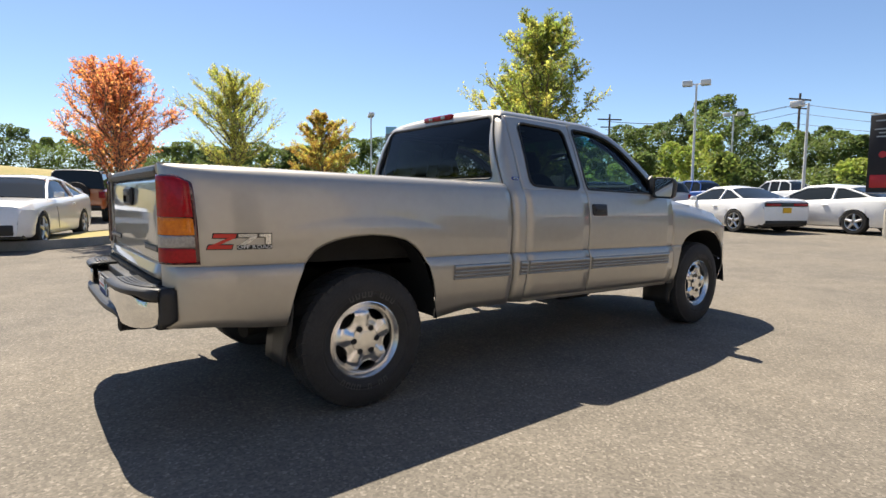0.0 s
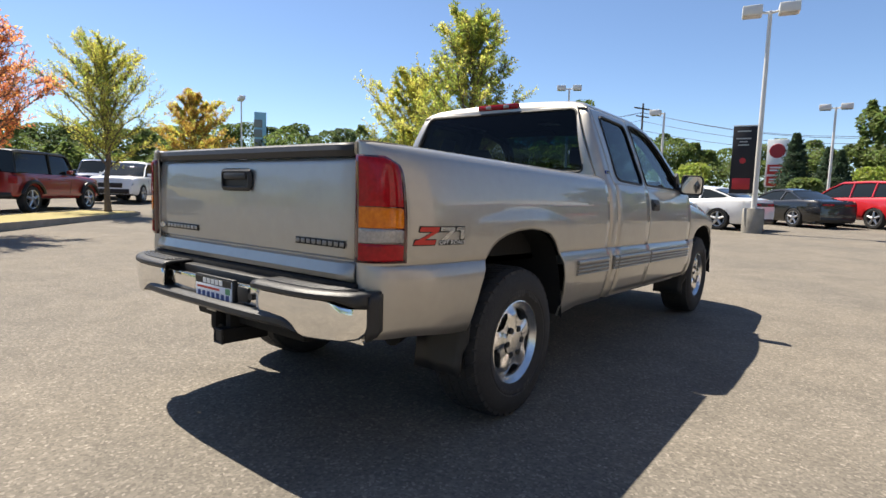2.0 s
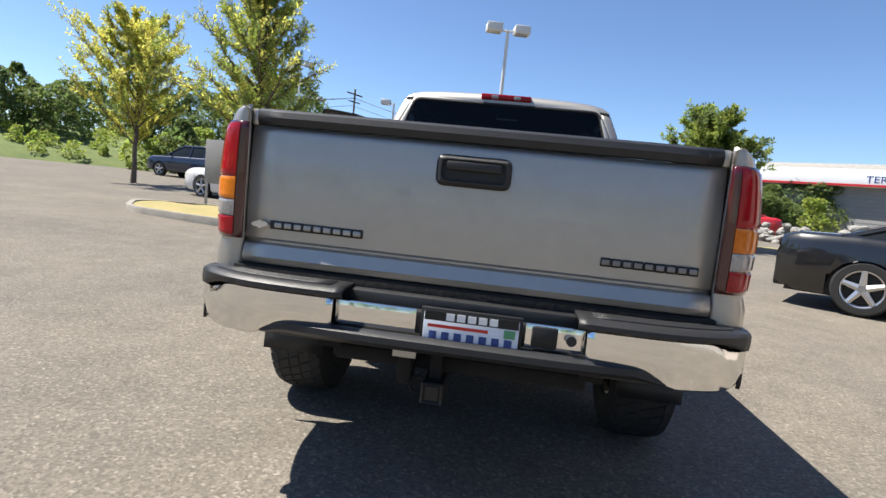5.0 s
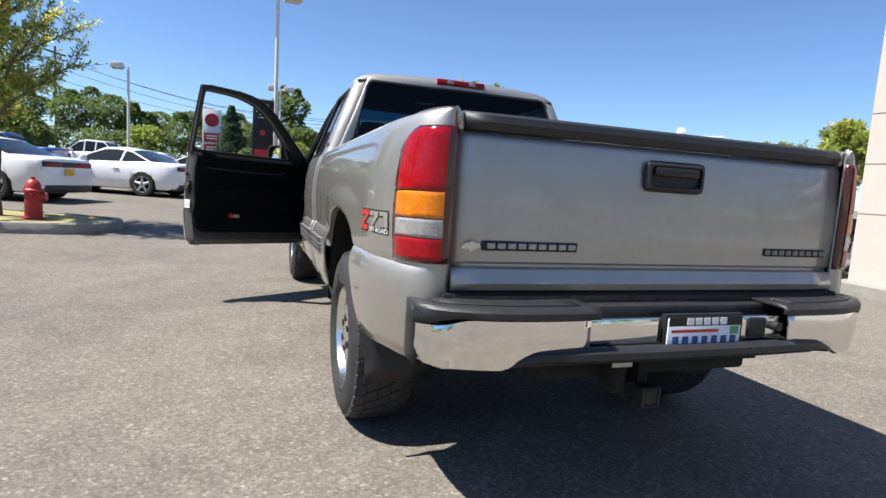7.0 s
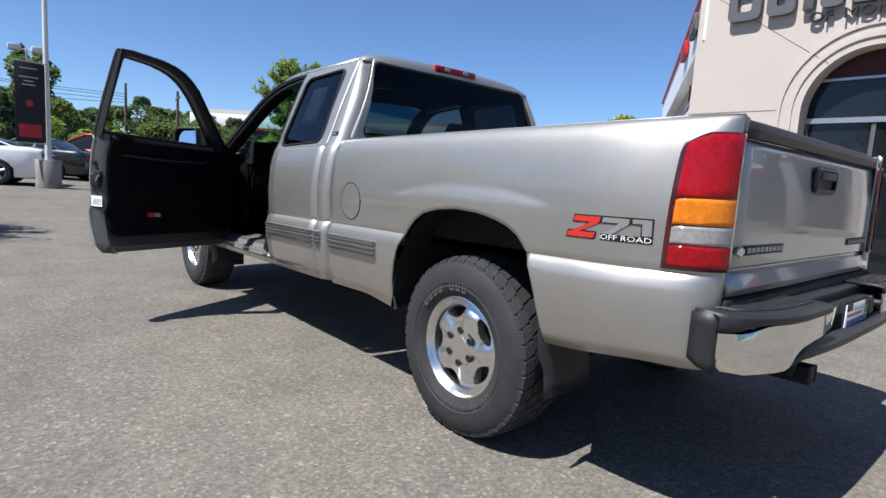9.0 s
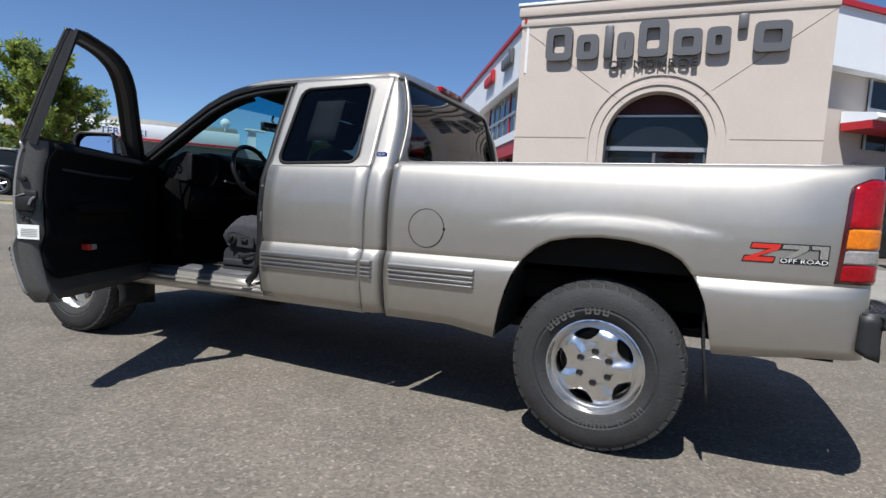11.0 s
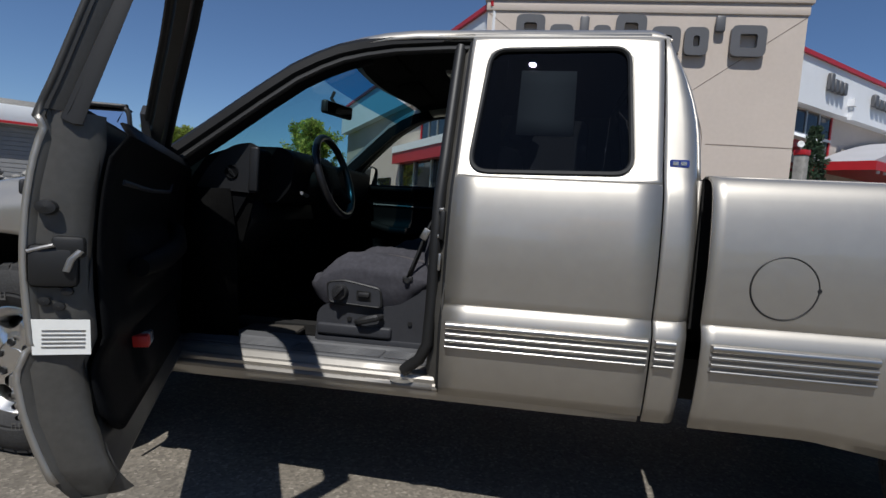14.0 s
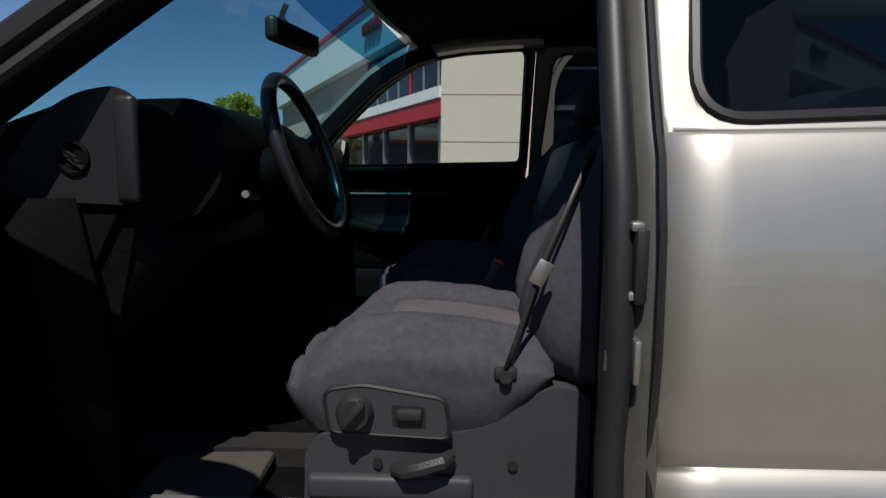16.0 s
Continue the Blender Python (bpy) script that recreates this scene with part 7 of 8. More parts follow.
part("transom_bar", box(AC - AR, AC + AR, TY - 0.30, TY - 0.24, 2.20, 2.27), M_MULL, glz, "pale transom bar")
part("door_frame", join(*[box(AC + x - 0.025, AC + x + 0.025, TY - 0.30, TY - 0.26, TB, 2.2) for x in (-0.78, 0, 0.78)]), M_LETTERS, glz)
# large sign: plain letter-sized blocks
LET = [(2.247, 1.80, 4.225), (1.72, 1.36, 4.08), (1.27, 1.13, 4.22), (1.06, 0.80, 4.08), (0.73, 0.28, 4.25), (0.20, -0.22, 4.08), (-0.28, -0.62, 4.08), (-0.70, -0.84, 4.26), (-0.93, -1.42, 4.12)]
sign = thing("wall_sign", "dark grey raised letter blocks across the tower", "sign")


def ring_block(x0, x1, z0, z1, y0, y1, t):
    """A thick rounded block with a slot through it."""
    o = rounded([(x0, z0), (x1, z0), (x1, z1), (x0, z1)], min(0.09, (x1 - x0) * 0.3), 4)
    i = rounded([(x0 + t, z0 + t), (x1 - t, z0 + t), (x1 - t, z1 - t), (x0 + t, z1 - t)], 0.03, 3)
    c = ((x0 + x1) / 2, (z0 + z1) / 2)
    n = 40
    A, B = ray_loop(o, c, n), ray_loop(i, c, n)
    return grid([[(p[0], y, p[1]) for p in L + L[:1]] for L, y in ((A, y0), (A, y1), (B, y1), (B, y0), (A, y0))])


for x1, x0, z1 in LET:
    z0 = 3.67 if z1 < 4.255 or x1 > 0 else 4.02
    a, b = min(x0, x1) - 0.04, max(x0, x1) - 0.04
    geo = box(a, b, TY + 0.02, TY + 0.10, z0, z1, 0.03, 2) if b - a < 0.2 else ring_block(a, b, z0, z1, TY + 0.02, TY + 0.10, 0.125)
    part("letter_block", geo, M_LETTERS, sign)
wx = 1.13
for ch in "OF MONROE":
    if ch == " ":
        wx -= 0.10
        continue
    wd = text_geo(ch, 0.185, 0.02)
    lo, hi = min(v.x for v in wd[0]), max(v.x for v in wd[0])
    part("letter", ([Vector((wx - (v.x - lo) * 1.2, TY + 0.06 + v.z, 3.505 + v.y)) for v in wd[0]], wd[1]), M_SEAL, sign, "small dark raised letter")
    wx -= (hi - lo) * 1.2 + 0.028


M_CANOPY = mat("grey canopy sheet", (0.36, 0.36, 0.38), 0.6, vary=0.06, scale=1)


def wing(name, o, u, n, length, marks, entrance=True, size=1.0):
    """A showroom wing: o corner, u along the wall, n outwards."""
    u, n = Vector((*u, 0)).normalized(), Vector((*n, 0)).normalized()
    m = Matrix(((u.x, n.x, 0, o[0]), (u.y, n.y, 0, o[1]), (0, 0, 1, 0), (0, 0, 0, 1)))
    m = Matrix.Translation((0.87, 3.54, 1.12)) @ Matrix.Scale(size, 4) @ Matrix.Translation((-0.87, -3.54, -1.12)) @ m
    foot, back = (0.1, 0.0) if size == 1 else (0.62, -0.6)
    g = lambda *a, **k: moved(box(*a, **k), m)
    w = part(name, g(back, length, -0.3, 0, foot, 4.35), M_STUCCO, bld, "showroom wing with white fascia, red trim and tall windows")
    part("fascia", g(back - 0.3, length + 0.2, 0.0, 0.22, 3.50, 4.36), M_FASCIA, w)
    part("red_cap", g(back - 0.3, length + 0.22, -0.3, 0.27, 4.36, 4.44), M_REDTRIM, w)
    part("window_band", g(0.35, 3.45, 0.0, 0.03, 2.4, 3.46), M_DARKGLASS, w)
    for i in range(7):
        x = 0.35 + 3.1 * i / 6
        part("mullion", g(x - 0.022, x + 0.022, 0.03, 0.05, 2.4, 3.48), M_REDTRIM if i in (2, 6) else M_MULL, w)
    part("transom", g(0.35, 3.45, 0.03, 0.07, 2.98, 3.03), M_MULL, w)
    if entrance:
        part("canopy", moved(prism([(0.03, 2.74), (0.55, 2.74), (0.6, 2.77), (0.55, 2.84), (0.03, 2.92)], "yz", -0.2, 1.9), m), M_FASCIA, w, "white canopy")
        part("canopy_band", g(-0.2, 1.9, 0.04, 0.5, 2.62, 2.74), M_REDTRIM, w, "red band under the canopy")
    else:
        part("canopy", g(-0.1, 5.0, 0.0, 0.26, 2.36, 2.52), M_FASCIA, w, "white canopy edge")
        part("canopy_band", g(-0.1, 5.0, 0.0, 0.24, 2.10, 2.36), M_REDTRIM, w, "red band under the canopy")
    part("shop_window", g(0.2, 4.8, 0.0, 0.04, max(0.45, foot + 0.05), 2.16), M_DARKGLASS, w)
    for x in (0.2, 1.35, 2.5, 3.65, 4.8):
        part("window_post", g(x - 0.04, x + 0.04, 0.03, 0.09, max(0.3, foot), 2.16), M_MULL, w)
    if entrance:
        bow = [(2.75 + 8 * i / 16, 2.53 + 0.78 * math.sin(math.pi * i / 16)) for i in range(17)]
        part("lower_window", g(1.95, 3.45, 0.0, 0.035, 2.17, 2.395), M_DARKGLASS, w)
        part("downspout", join(g(3.60, 3.76, 0.22, 0.34, 3.72, 3.86), g(3.65, 3.71, 0.22, 0.30, 3.45, 3.72)), M_FASCIA, w, "white downspout with a hopper")
        part("low_canopy", moved(prism(bow, "xz", 0.10, 1.1), m), M_CANOPY, w, "grey bowed canopy")
        part("low_band", g(2.7, 10.8, 0.09, 1.16, 2.36, 2.52), M_REDTRIM, w)
        for i in range(14):
            part("canopy_lamp", g(2.9 + 0.3 * i, 2.95 + 0.3 * i, 1.10, 1.14, 2.31, 2.36), M_WHITE, w)
    part("low_glass", g(5.8, length, 0.0, 0.05, max(0.4, foot + 0.05), 1.8), M_DARKGLASS, w)
    for x, wd, h, mt in marks:
        for i in range(4):
            part("mark_block", g(x + wd * i / 4, x + wd * (i + 0.78) / 4, 0.23, 0.32, 3.86, 3.86 + h * (1 if i == 0 else 0.75), r=0.02, seg=1), mt, w)
    return w


wing("left_wing", (2.55, -6.6), (0.512, -0.859), (0.859, 0.512), 12, [(0.5, 0.8, 0.3, M_LETTERS), (2.2, 0.9, 0.28, M_REDTRIM)], False)
wing("right_wing", (-1.85, -6.95), (-0.74, -0.67), (-0.67, 0.74), 16, [(0.35, 0.85, 0.24, M_REDTRIM), (2.6, 0.75, 0.32, M_LETTERS), (4.6, 0.9, 0.26, M_LETTERS)], size=2.0)
pave = part("pavement", join(prism(rounded([(-9.0, -5.95), (-9.0, -16), (8, -16), (2.95, -7.0), (2.74, -5.95)], 0.3, 4), "xy", -0.05, 0.165)), M_KERB)
tagged(pave, "raised concrete pavement along the building", "pavement", kind="structure")
conifer(-7.0, -17.0, 4.35, 2.6, 21)
pier = thing("stone_pier", "pale stone pier with a red cap beside the entrance", "pier", pose(-5.25, -13.6, 0.165, 0, 0, 40))
part("shaft", box(-0.13, 0.13, -0.13, 0.13, 0, 3.06, 0.012), M_ROCK, pier)
part("cap", box(-0.15, 0.15, -0.15, 0.15, 3.06, 3.20, 0.012), M_REDTRIM, pier, "red painted cap")
sp = thing("wall_lamp", "round white floodlight on the stone pier", "lamp")
part("body", lathe([(0.001, 0.0), (0.07, 0.02), (0.09, 0.10), (0.08, 0.11), (0.001, 0.10)], 16, (-5.14, -13.55, 3.50), "y"), M_WHITE, sp)
part("bracket", cyl((-5.2, -13.57, 3.3), (-5.16, -13.5, 3.46), 0.018), M_WHITE, sp)

# low grey building across the lot
tb = thing("takeaway", "low grey building with a white and red sign fascia", "building", pose(39.0, -34.2, 0.4, 0, 0, -43))
wl = part("wall", box(0, 12, -4, 26, 0, 4.4), M_BACKWALL, tb)
for i in range(13):
    part("siding_board", box(-0.04, 0.0, -4, 26, 0.25 + i * 0.33, 0.53 + i * 0.33, 0.01, 1), M_BACKWALL, wl)
fa = part("sign_fascia", box(-0.9, 0.4, -1.9, 26.4, 4.4, 5.75, 0.03), M_FASCIA, tb, "white sign fascia")
part("red_line", box(-0.94, -0.9, -1.9, 26.4, 4.4, 4.58), M_REDTRIM, fa)
wd = text_geo("TERIYAKI", 0.75)
wide = max(v.x for v in wd[0])
part("words", ([Vector((-0.92, 8.9 - v.x * 3.4 / wide, 4.72 + v.y)) for v in wd[0]], wd[1]), M_NAVY, fa, "dark blue sign letters")
part("roof", grid([[(x, y, z) for x, z in ((-0.5, 5.7), (2.5, 6.5), (8, 6.6), (12, 5.2))] for y in (-1.8, 6, 26)]), M_ROCK, tb, "grey gravel roof", solid=0.1)
dish = part("dish", join(lathe([(0.001, 0), (0.3, 0.05), (0.42, 0.12)], 16, (0.6, -0.7, 6.75), "x"), cyl((0.7, -0.7, 5.6), (0.7, -0.7, 6.75), 0.04)), M_FASCIA, tb, "white satellite dish")
part("vent_box", join(box(0.5, 1.2, -3.4, -2.7, 4.3, 6.3), box(0.3, 1.4, -4.2, -2.4, 6.3, 6.45)), M_FASCIA, tb)
rk = []
bm = bmesh.new()
bmesh.ops.create_icosphere(bm, subdivisions=2, radius=1)
ball = out(bm)
rng = random.Random(77)
for i in range(240):
    a = rng.uniform(-1, 1)
    q = rng.uniform(-1, 1)
    c = Vector((22 + 1.6 * q * 0.7 + 6 * a, -15 - 1.6 * q * 0.7 + 5 * a, 0.3 + 1.1 * (1 - abs(q)) * rng.random() ** 0.4))
    r = rng.uniform(0.12, 0.3)
    sx, sy, sz, ph = r * rng.uniform(0.8, 1.25), r * rng.uniform(0.8, 1.25), r * rng.uniform(0.5, 0.85), rng.uniform(0, 90)
    rk.append(([c + Vector((v.x * sx, v.y * sy, v.z * sz)) * (1 + 0.35 * noise.noise(v * 1.4 + Vector((ph, 0, 0)))) for v in ball[0]], ball[1]))
tagged(part("rock_border", join(*rk), M_ROCK, smooth=0), "border of grey landscape rocks", "rocks", kind="stuff")

# ---- parked vehicles ----
M_CARRUB = mat("car tyre", (0.02, 0.02, 0.02), 0.8)
M_TRIMBLK = mat("black car trim", (0.012, 0.012, 0.012), 0.4)


def paint(name, c, metal=0.0):
    return carpaint(name, c, metal, 0.35)


P_WHITE, P_BLACK, P_RED, P_GREY, P_NAVY, P_SILVER, P_ORANGE, P_DRED, P_BLUE = paint("white car paint", (0.78, 0.78, 0.78)), paint("black car paint", (0.006, 0.006, 0.007)), paint("red car paint", (0.50, 0.015, 0.02)), paint("grey car paint", (0.045, 0.05, 0.058), 0.3), paint("navy car paint", (0.012, 0.02, 0.05), 0.3), paint("silver car paint", (0.5, 0.5, 0.5), 0.6), paint("orange car paint", (0.45, 0.14, 0.03)), paint("dark red car paint", (0.26, 0.02, 0.015)), paint("blue car paint", (0.02, 0.08, 0.30))

# length, width, wheel radius, wheelbase, overhang at the rear, deck line (x from the tail, height), roof line, roof half width
CARS = {
    "coupe": dict(L=5.0, W=1.92, R=0.36, WB=2.95, RO=1.05, deck=[(0, 0.72), (0.04, 0.98), (0.25, 1.04), (0.95, 1.06), (1.6, 1.03), (2.9, 1.0), (3.4, 0.99), (4.5, 0.93), (4.9, 0.84), (5.0, 0.62)], roof=[(0.72, 1.05), (1.1, 1.20), (1.55, 1.38), (2.0, 1.45), (2.45, 1.43), (2.85, 1.28), (3.35, 1.0)], rw=0.56, low=0.22),
    "sedan": dict(L=5.05, W=1.90, R=0.36, WB=3.05, RO=1.08, deck=[(0, 0.75), (0.05, 1.02), (0.3, 1.08), (0.8, 1.09), (1.6, 1.04), (2.9, 0.99), (3.5, 0.98), (4.6, 0.92), (4.97, 0.82), (5.05, 0.6)], roof=[(0.55, 1.08), (0.95, 1.24), (1.5, 1.42), (2.1, 1.48), (2.7, 1.45), (3.1, 1.28), (3.6, 0.99)], rw=0.60, low=0.22),
    "suv": dict(L=4.95, W=1.93, R=0.39, WB=3.0, RO=0.98, deck=[(0, 0.8), (0.03, 1.15), (0.1, 1.2), (1.6, 1.17), (3.0, 1.14), (3.6, 1.13), (4.5, 1.09), (4.85, 1.0), (4.95, 0.7)], roof=[(0.06, 1.2), (0.28, 1.66), (0.5, 1.76), (1.5, 1.80), (2.6, 1.77), (3.1, 1.55), (3.7, 1.13)], rw=0.64, low=0.32),
    "jeep": dict(L=4.4, W=1.75, R=0.40, WB=2.9, RO=0.65, deck=[(0, 0.75), (0.02, 1.16), (0.1, 1.18), (2.7, 1.17), (2.9, 1.17), (4.0, 1.10), (4.3, 1.08), (4.4, 0.75)], roof=[(0.05, 1.18), (0.12, 1.78), (0.3, 1.82), (1.5, 1.84), (2.45, 1.82), (2.6, 1.76), (2.9, 1.17)], rw=0.68, low=0.42),
    "pickup": dict(L=5.6, W=1.98, R=0.40, WB=3.6, RO=1.1, deck=[(0, 0.8), (0.02, 1.25), (0.1, 1.28), (1.8, 1.28), (3.7, 1.20), (4.2, 1.2), (5.2, 1.16), (5.5, 1.05), (5.6, 0.75)], roof=[(1.85, 1.26), (1.95, 1.7), (2.2, 1.85), (3.0, 1.88), (3.4, 1.8), (4.1, 1.2)], rw=0.66, low=0.42),
}


def vehicle(kind, colour, x, y, heading, label, plate=False, top=None, at="rear"):
    """x, y: the middle between the rear wheels; heading: degrees from the x axis."""
    k = CARS[kind]
    L, W, R, WB, RO = k["L"], k["W"], k["R"], k["WB"], k["RO"]
    t = thing("parked_" + {"coupe": "coupe", "sedan": "sedan", "suv": "suv", "jeep": "jeep", "pickup": "pickup"}[kind], label, "car", pose(x, y, lift(x, y), 0, 0, heading), group="parked vehicles")
    ax = (RO, RO + WB)

    def lo(px):
        z = k["low"] + 0.06 * sstep((0.3 - px) / 0.3) + 0.04 * sstep((px - L + 0.4) / 0.4)
        for a in ax:
            d = abs(px - a)
            if d < R * 1.16:
                z = max(z, R * 0.9 + math.sqrt((R * 1.16) ** 2 - d * d) * 0.98)
        return z
    px = sorted({round(v, 3) for v in xs(0, L, 36)} | {round(a + s * R * 1.16 * f, 3) for a in ax for s in (1, -1) for f in (1.001, 0.999, 0.97, 0.9, 0.75, 0.55, 0.3, 0)} | {round(p[0], 3) for p in k["deck"]})
    rows = []
    for p in px:
        e = min(p, L - p)
        w = W / 2 * (1 - 0.16 * max(0, 1 - e / 0.55) ** 2.2)
        d = table(k["deck"], p)
        l = lo(p)
        prof = [(0.90, l), (0.955, l + 0.05), (0.985, 0.50), (1.0, 0.62), (0.995, 0.76), (0.985, d - 0.14), (0.955, d - 0.05), (0.90, d - 0.012), (0.72, d), (0.4, d + 0.012), (0, d + 0.016)]
        z0 = l
        half = []
        for f, z in prof:
            z0 = max(z0, z) if z < d else max(z0, z)
            half.append((p - RO, f * w, min(max(z, l), d + 0.016)))
        rows.append(half + [(a, -b, c) for a, b, c in reversed(half[:-1])])
    ends = [([Vector(v) for v in r], [tuple(range(len(r)))]) for r in (rows[0], rows[-1])]
    body = part("body", join(grid(rows), *ends), colour, t, smooth=40)
    part("underbody", box(-RO + 0.15, L - RO - 0.15, -W / 2 * 0.86, W / 2 * 0.86, k["low"] - 0.02, 0.62), M_TRIMBLK, t)
    # greenhouse
    rf = k["roof"]
    gx = sorted({round(v, 3) for v in xs(rf[0][0], rf[-1][0], 20)} | {round(p[0], 3) for p in rf})
    g, cap = [], []
    zr = max(z for _, z in rf)
    for p in gx:
        z, d = table(rf, p), table(k["deck"], p) - 0.03
        f = max(0.0, min(1.0, (z - d) / (zr - d)))
        wb, wr = W / 2 * 0.90, k["rw"]
        wt = wb + (wr - wb) * f
        half = [(p - RO, wb, d), (p - RO, wt + 0.02, max(d, z - 0.07)), (p - RO, wt - 0.03, max(d, z - 0.015)), (p - RO, wt * 0.5, z + 0.012), (p - RO, 0, z + 0.018)]
        g.append(half + [(a, -b, c) for a, b, c in reversed(half[:-1])])
        if z > zr - 0.13:
            cap.append([(a, b, c + 0.004) for a, b, c in half[1:] + [(a, -b, c) for a, b, c in reversed(half[1:-1])]])
    part("glasshouse", grid(g), M_CARGLASS, body, "dark car windows")
    part("roof_panel", grid(cap), top or colour, body, solid=-0.006)
    for s in (1, -1):
        fr, bk = [r[0 if s > 0 else -1] for r in g], [r[1 if s > 0 else -2] for r in g]
        line = [Vector(v) + Vector((0, s * 0.006, 0.004)) for v in bk]
        part("pillar", tube(line, 0.028, 6), top or colour, body)
        mids = [i for i, p in enumerate(gx) if abs(p - (rf[0][0] + (rf[-1][0] - rf[0][0]) * (0.42 if kind in ("sedan", "coupe") else 0.55))) < (rf[-1][0] - rf[0][0]) / 36][:1]
        if kind in ("suv", "pickup"):
            mids += [i for i, p in enumerate(gx) if abs(p - (rf[0][0] + (rf[-1][0] - rf[0][0]) * 0.28)) < (rf[-1][0] - rf[0][0]) / 36][:1]
        for i in mids:
            part("pillar", tube([Vector(fr[i]) + Vector((0, s * 0.01, 0)), Vector(bk[i]) + Vector((0, s * 0.008, 0))], 0.04, 6), colour if kind != "jeep" else M_TRIMBLK, body)
        mx = rf[-1][0] - RO - 0.45
        part("side_mirror", box(mx - 0.05, mx + 0.07, min(s * W * 0.46, s * W * 0.56), max(s * W * 0.46, s * W * 0.56), table(k["deck"], mx + RO) + 0.01, table(k["deck"], mx + RO) + 0.13, 0.03), colour, body)
        d0 = table(k["deck"], 0.05)
        part("door_line", tube([(rf[-1][0] - RO - 0.35, s * W * 0.4965, d0 - 0.22), (rf[-1][0] - RO - 0.4, s * W * 0.5, 0.62), (rf[-1][0] - RO - 0.5, s * W * 0.492, k["low"] + 0.1)], 0.006, 4), M_TRIMBLK, body)
        part("door_grip", box(RO + 0.75 - RO, RO + 0.93 - RO, min(s * W * 0.494, s * W * 0.512), max(s * W * 0.494, s * W * 0.512), d0 - 0.19, d0 - 0.16, 0.008), colour, body)
        hl = L - RO - 0.12
        part("headlamp", box(hl - 0.14, hl, min(s * W * 0.27, s * W * 0.42), max(s * W * 0.27, s * W * 0.42), 0.66, 0.80, 0.04), M_CLEARL, body)
        if kind in ("suv", "jeep", "pickup"):
            part("tail_lamp", box(-RO - 0.015, -RO + 0.10, min(s * W * 0.36, s * W * 0.475), max(s * W * 0.36, s * W * 0.475), 0.85, 1.08, 0.02), M_RED, body)
    if kind in ("coupe", "sedan"):
        tl = part("tail_lamp", box(-RO - 0.005, -RO + 0.09, -W * 0.41, W * 0.41, 0.80, 0.93, 0.03), M_TRIMBLK, body)
        for c in (-1, 1):
            part("lens", box(-RO - 0.014, -RO + 0.02, c * W * 0.255 - W * 0.135, c * W * 0.255 + W * 0.135, 0.825, 0.905, 0.02), M_RED, tl)
    part("lower_bumper", box(-RO - 0.01, -RO + 0.15, -W * 0.40, W * 0.40, k["low"] + 0.02, k["low"] + 0.18, 0.03), M_TRIMBLK, body)
    part("air_dam", box(L - RO - 0.15, L - RO + 0.01, -W * 0.38, W * 0.38, k["low"] + 0.04, k["low"] + 0.26, 0.03), M_TRIMBLK, body)
    part("grille", box(L - RO - 0.05, L - RO + 0.015, -W * 0.24, W * 0.24, 0.62, 0.82, 0.02), M_TRIMBLK, body)
    if plate:
        part("plate", box(-RO - 0.022, -RO - 0.012, -0.155, 0.155, 0.62, 0.78, 0.004), mat("yellow paper plate", (0.72, 0.42, 0.02), 0.6), body)
    if kind == "jeep":
        sp = part("spare_tyre", lathe([(0.2, -RO - 0.02), (0.39, -RO - 0.02), (0.40, -RO - 0.06), (0.38, -RO - 0.22), (0.22, -RO - 0.23), (0.2, -RO - 0.1), (0.001, -RO - 0.1)], 28, (0, 0, 1.0), "x"), M_CARRUB, body)
        part("spare_rim", lathe([(0.001, -RO - 0.16), (0.08, -RO - 0.17), (0.20, -RO - 0.14), (0.215, -RO - 0.21)], 20, (0, 0, 1.0), "x"), M_WHEEL, sp)
        for s in (1, -1):
            for a in ax:
                part("flare", tube([(a - RO + 0.50 * math.cos(q), s * (W / 2 + 0.04), R + 0.05 + 0.47 * math.sin(q)) for q in xs(0.25, math.pi - 0.25, 10)], 0.055, 6), M_TRIMBLK, body)
    for a in ax:
        for s in (1, -1):
            w = new("wheel", None)
            w.parent = t
            w.matrix_local = pose(a - RO, s * (W / 2 - 0.12), R, 0, 0, 0 if s > 0 else 180)
            tm = bpy.data.meshes.get("car_tyre_" + kind)
            if not tm:
                tm = mesh_of("car_tyre_" + kind, lathe([(R * 0.68, 0.10), (R * 0.72, 0.118), (R * 0.93, 0.118), (R, 0.09), (R, -0.10), (R * 0.7, -0.11)], 32), M_CARRUB)
                rim = [lathe([(R * 0.69, 0.112), (R * 0.64, 0.105), (R * 0.62, 0.03)], 32), lathe([(0.001, 0.10), (0.06, 0.10), (0.075, 0.085)], 16)]
                for i in range(5):
                    q = 2 * math.pi * i / 5 + 0.3
                    rim.append(tube([(0.05 * math.cos(q), 0.085, 0.05 * math.sin(q)), (R * 0.66 * math.cos(q), 0.09, R * 0.66 * math.sin(q))], [0.05, 0.035], 6))
                mesh_of("car_rim_" + kind, join(*rim), M_WHEEL)
                mesh_of("car_drum_" + kind, lathe([(0.001, 0.03), (R * 0.66, 0.03)], 24), M_TRIMBLK)
            for nm in ("tyre", "rim", "drum"):
                o = new(nm, bpy.data.meshes["car_" + nm + "_" + kind])
                o.parent = w
    return t


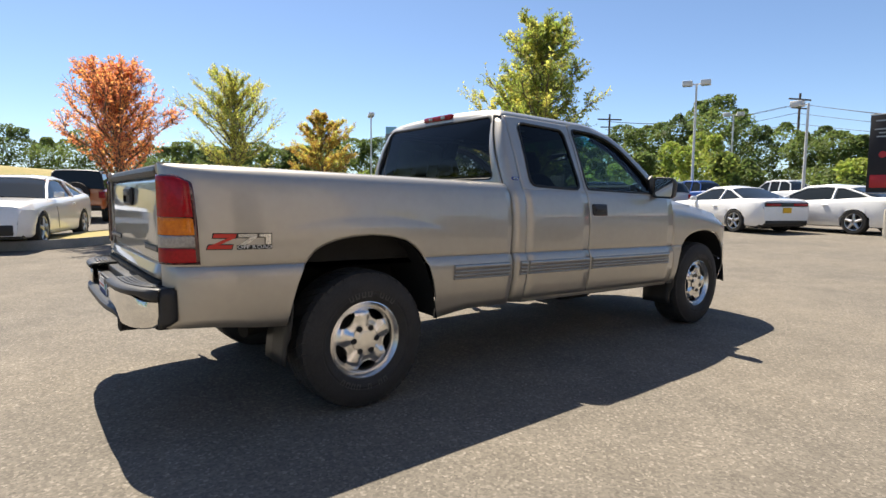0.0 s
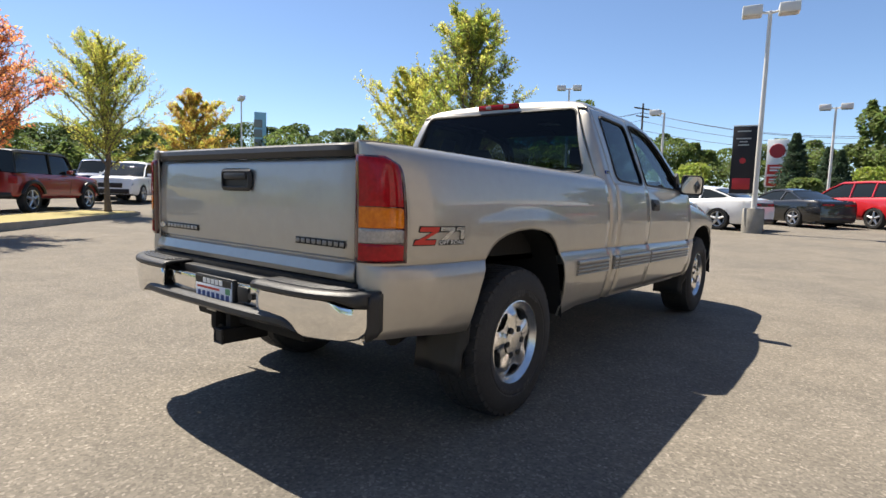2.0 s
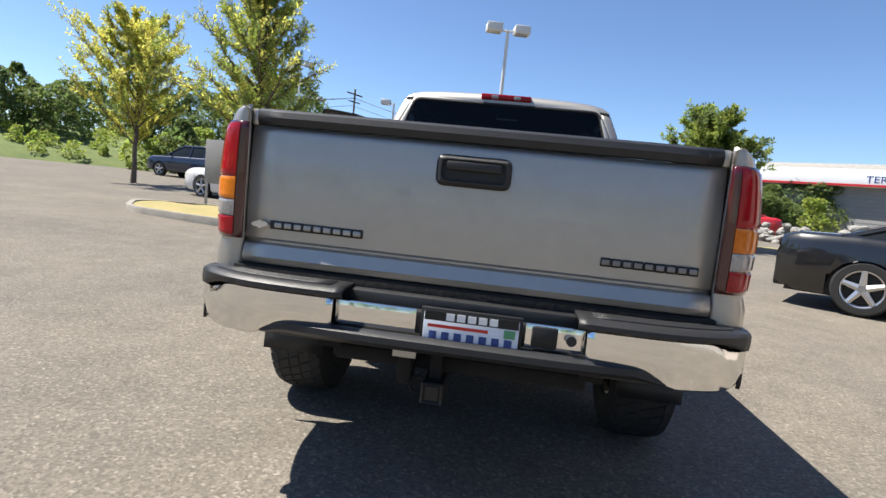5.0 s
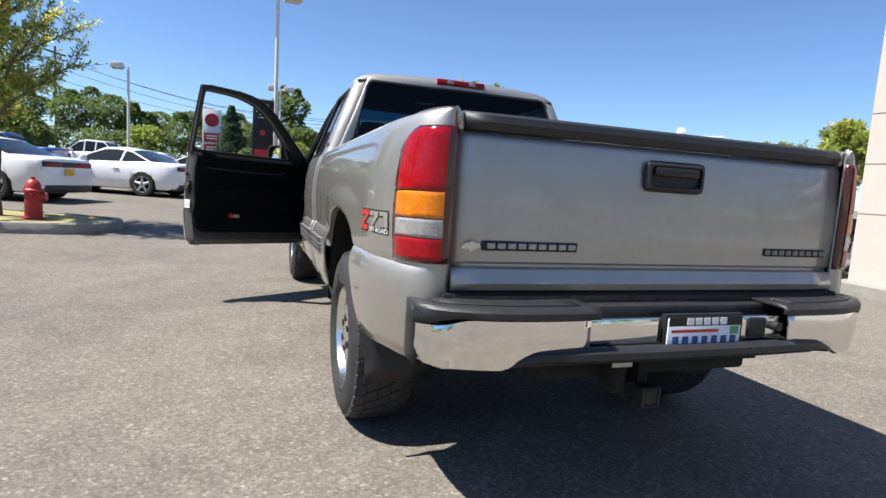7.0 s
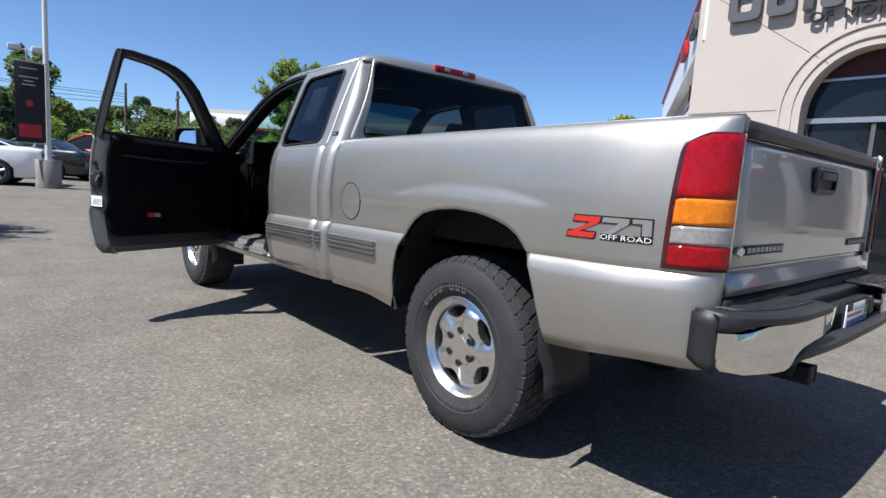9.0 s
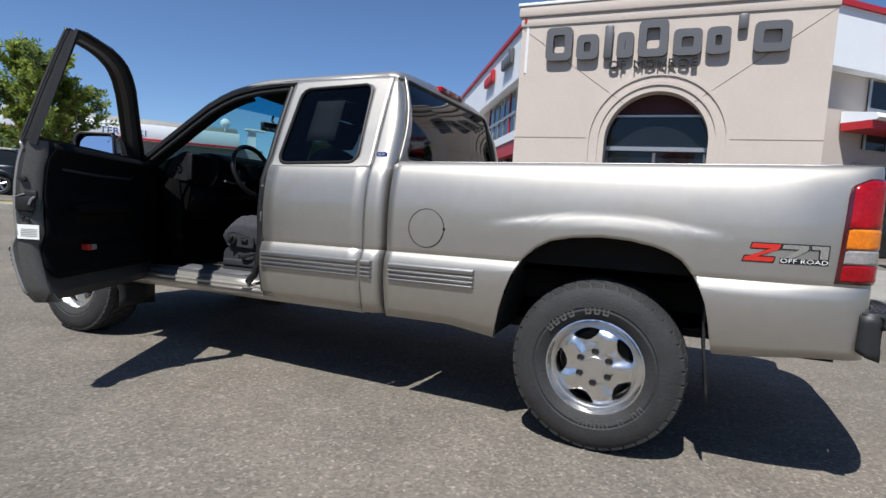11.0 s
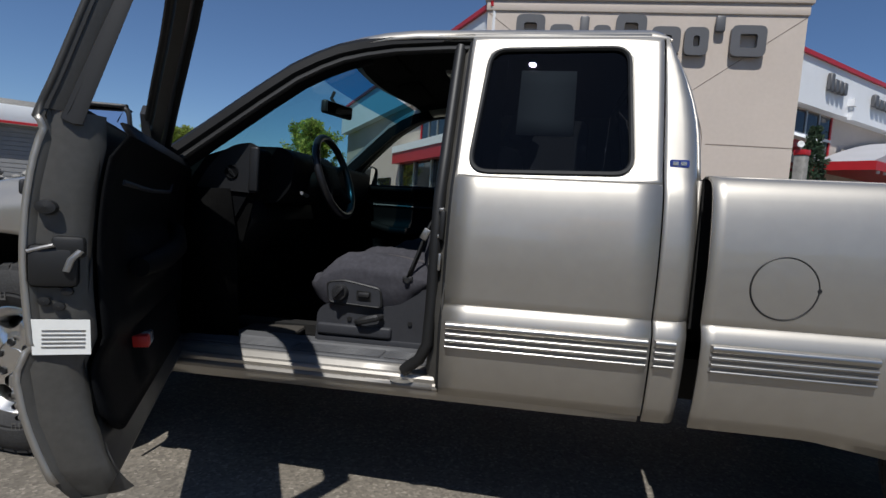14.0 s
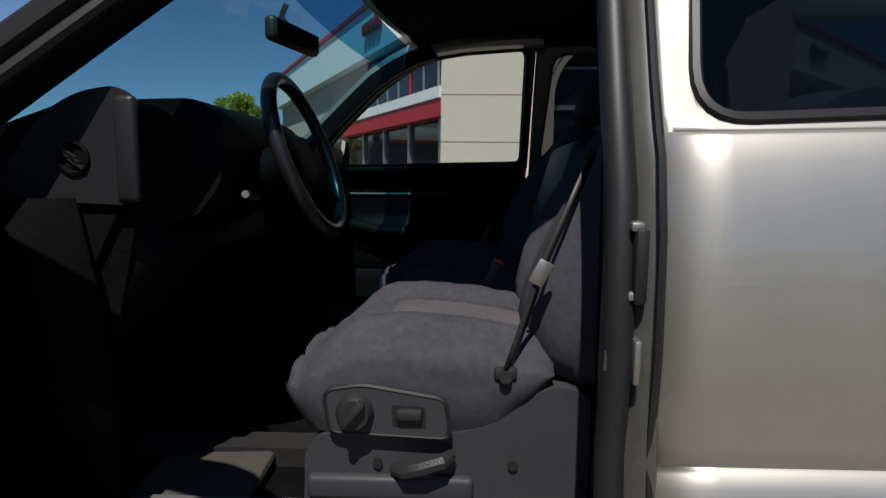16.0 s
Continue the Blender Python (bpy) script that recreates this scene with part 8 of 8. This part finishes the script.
vehicle("coupe", P_WHITE, 13.3, 6.5, 68, "white two-door coupe behind the fire hydrant", plate=True)
vehicle("coupe", P_WHITE, 17.2, 4.18, 66, "white two-door muscle coupe with a yellow paper plate", plate=True)
vehicle("sedan", P_WHITE, 18.9, 1.65, 75, "white sedan parked beside the coupe")
vehicle("coupe", P_BLACK, 23.0, -0.45, 50, "black two-door coupe in the lot row")
vehicle("suv", P_RED, 24.3, -2.86, 50, "bright red suv in the lot row")
vehicle("suv", P_GREY, 26.3, -5.2, 50, "grey suv in the lot row")
vehicle("suv", P_NAVY, 25.7, -7.35, 50, "navy blue suv in the lot row")
vehicle("jeep", P_BLACK, 24.8, -9.9, 45, "black boxy off-roader under the green tree")
vehicle("sedan", P_RED, 28.3, -13.0, 70, "red car behind the off-roader")
vehicle("coupe", P_BLACK, 5.75, -5.3, 236, "black coupe parked nose to the building")
vehicle("sedan", P_WHITE, -1.0, 13.5, 252, "white sedan facing the truck")
vehicle("jeep", P_ORANGE, 0.4, 20.0, 75, "orange boxy off-roader with a black top", top=M_TRIMBLK)
vehicle("jeep", P_DRED, 2.4, 17.9, 42, "dark red boxy off-roader with a spare wheel", top=M_TRIMBLK)
vehicle("pickup", P_NAVY, 9.6, 30.5, 250, "navy pickup facing the lot")
vehicle("pickup", P_GREY, 7.2, 32.5, 250, "grey pickup facing the lot")
vehicle("suv", P_WHITE, 9.8, 25.6, 228, "white suv facing the lot")
vehicle("suv", P_BLACK, 13.2, 29.5, 250, "black suv facing the lot")
vehicle("pickup", P_BLUE, 30, 11.5, 80, "blue pickup behind the white cars")
vehicle("suv", P_SILVER, 27.5, 13.5, 80, "silver suv behind the white cars")
vehicle("suv", P_NAVY, 25.5, 15.8, 80, "dark suv behind the white cars")
vehicle("sedan", P_SILVER, 31.5, 5.5, 80, "silver sedan at the back of the lot")
vehicle("pickup", P_WHITE, 33.0, 8.0, 80, "white pickup at the back of the lot")
vehicle("sedan", P_BLACK, -6.5, 17.5, 253, "black car beside the white sedan")
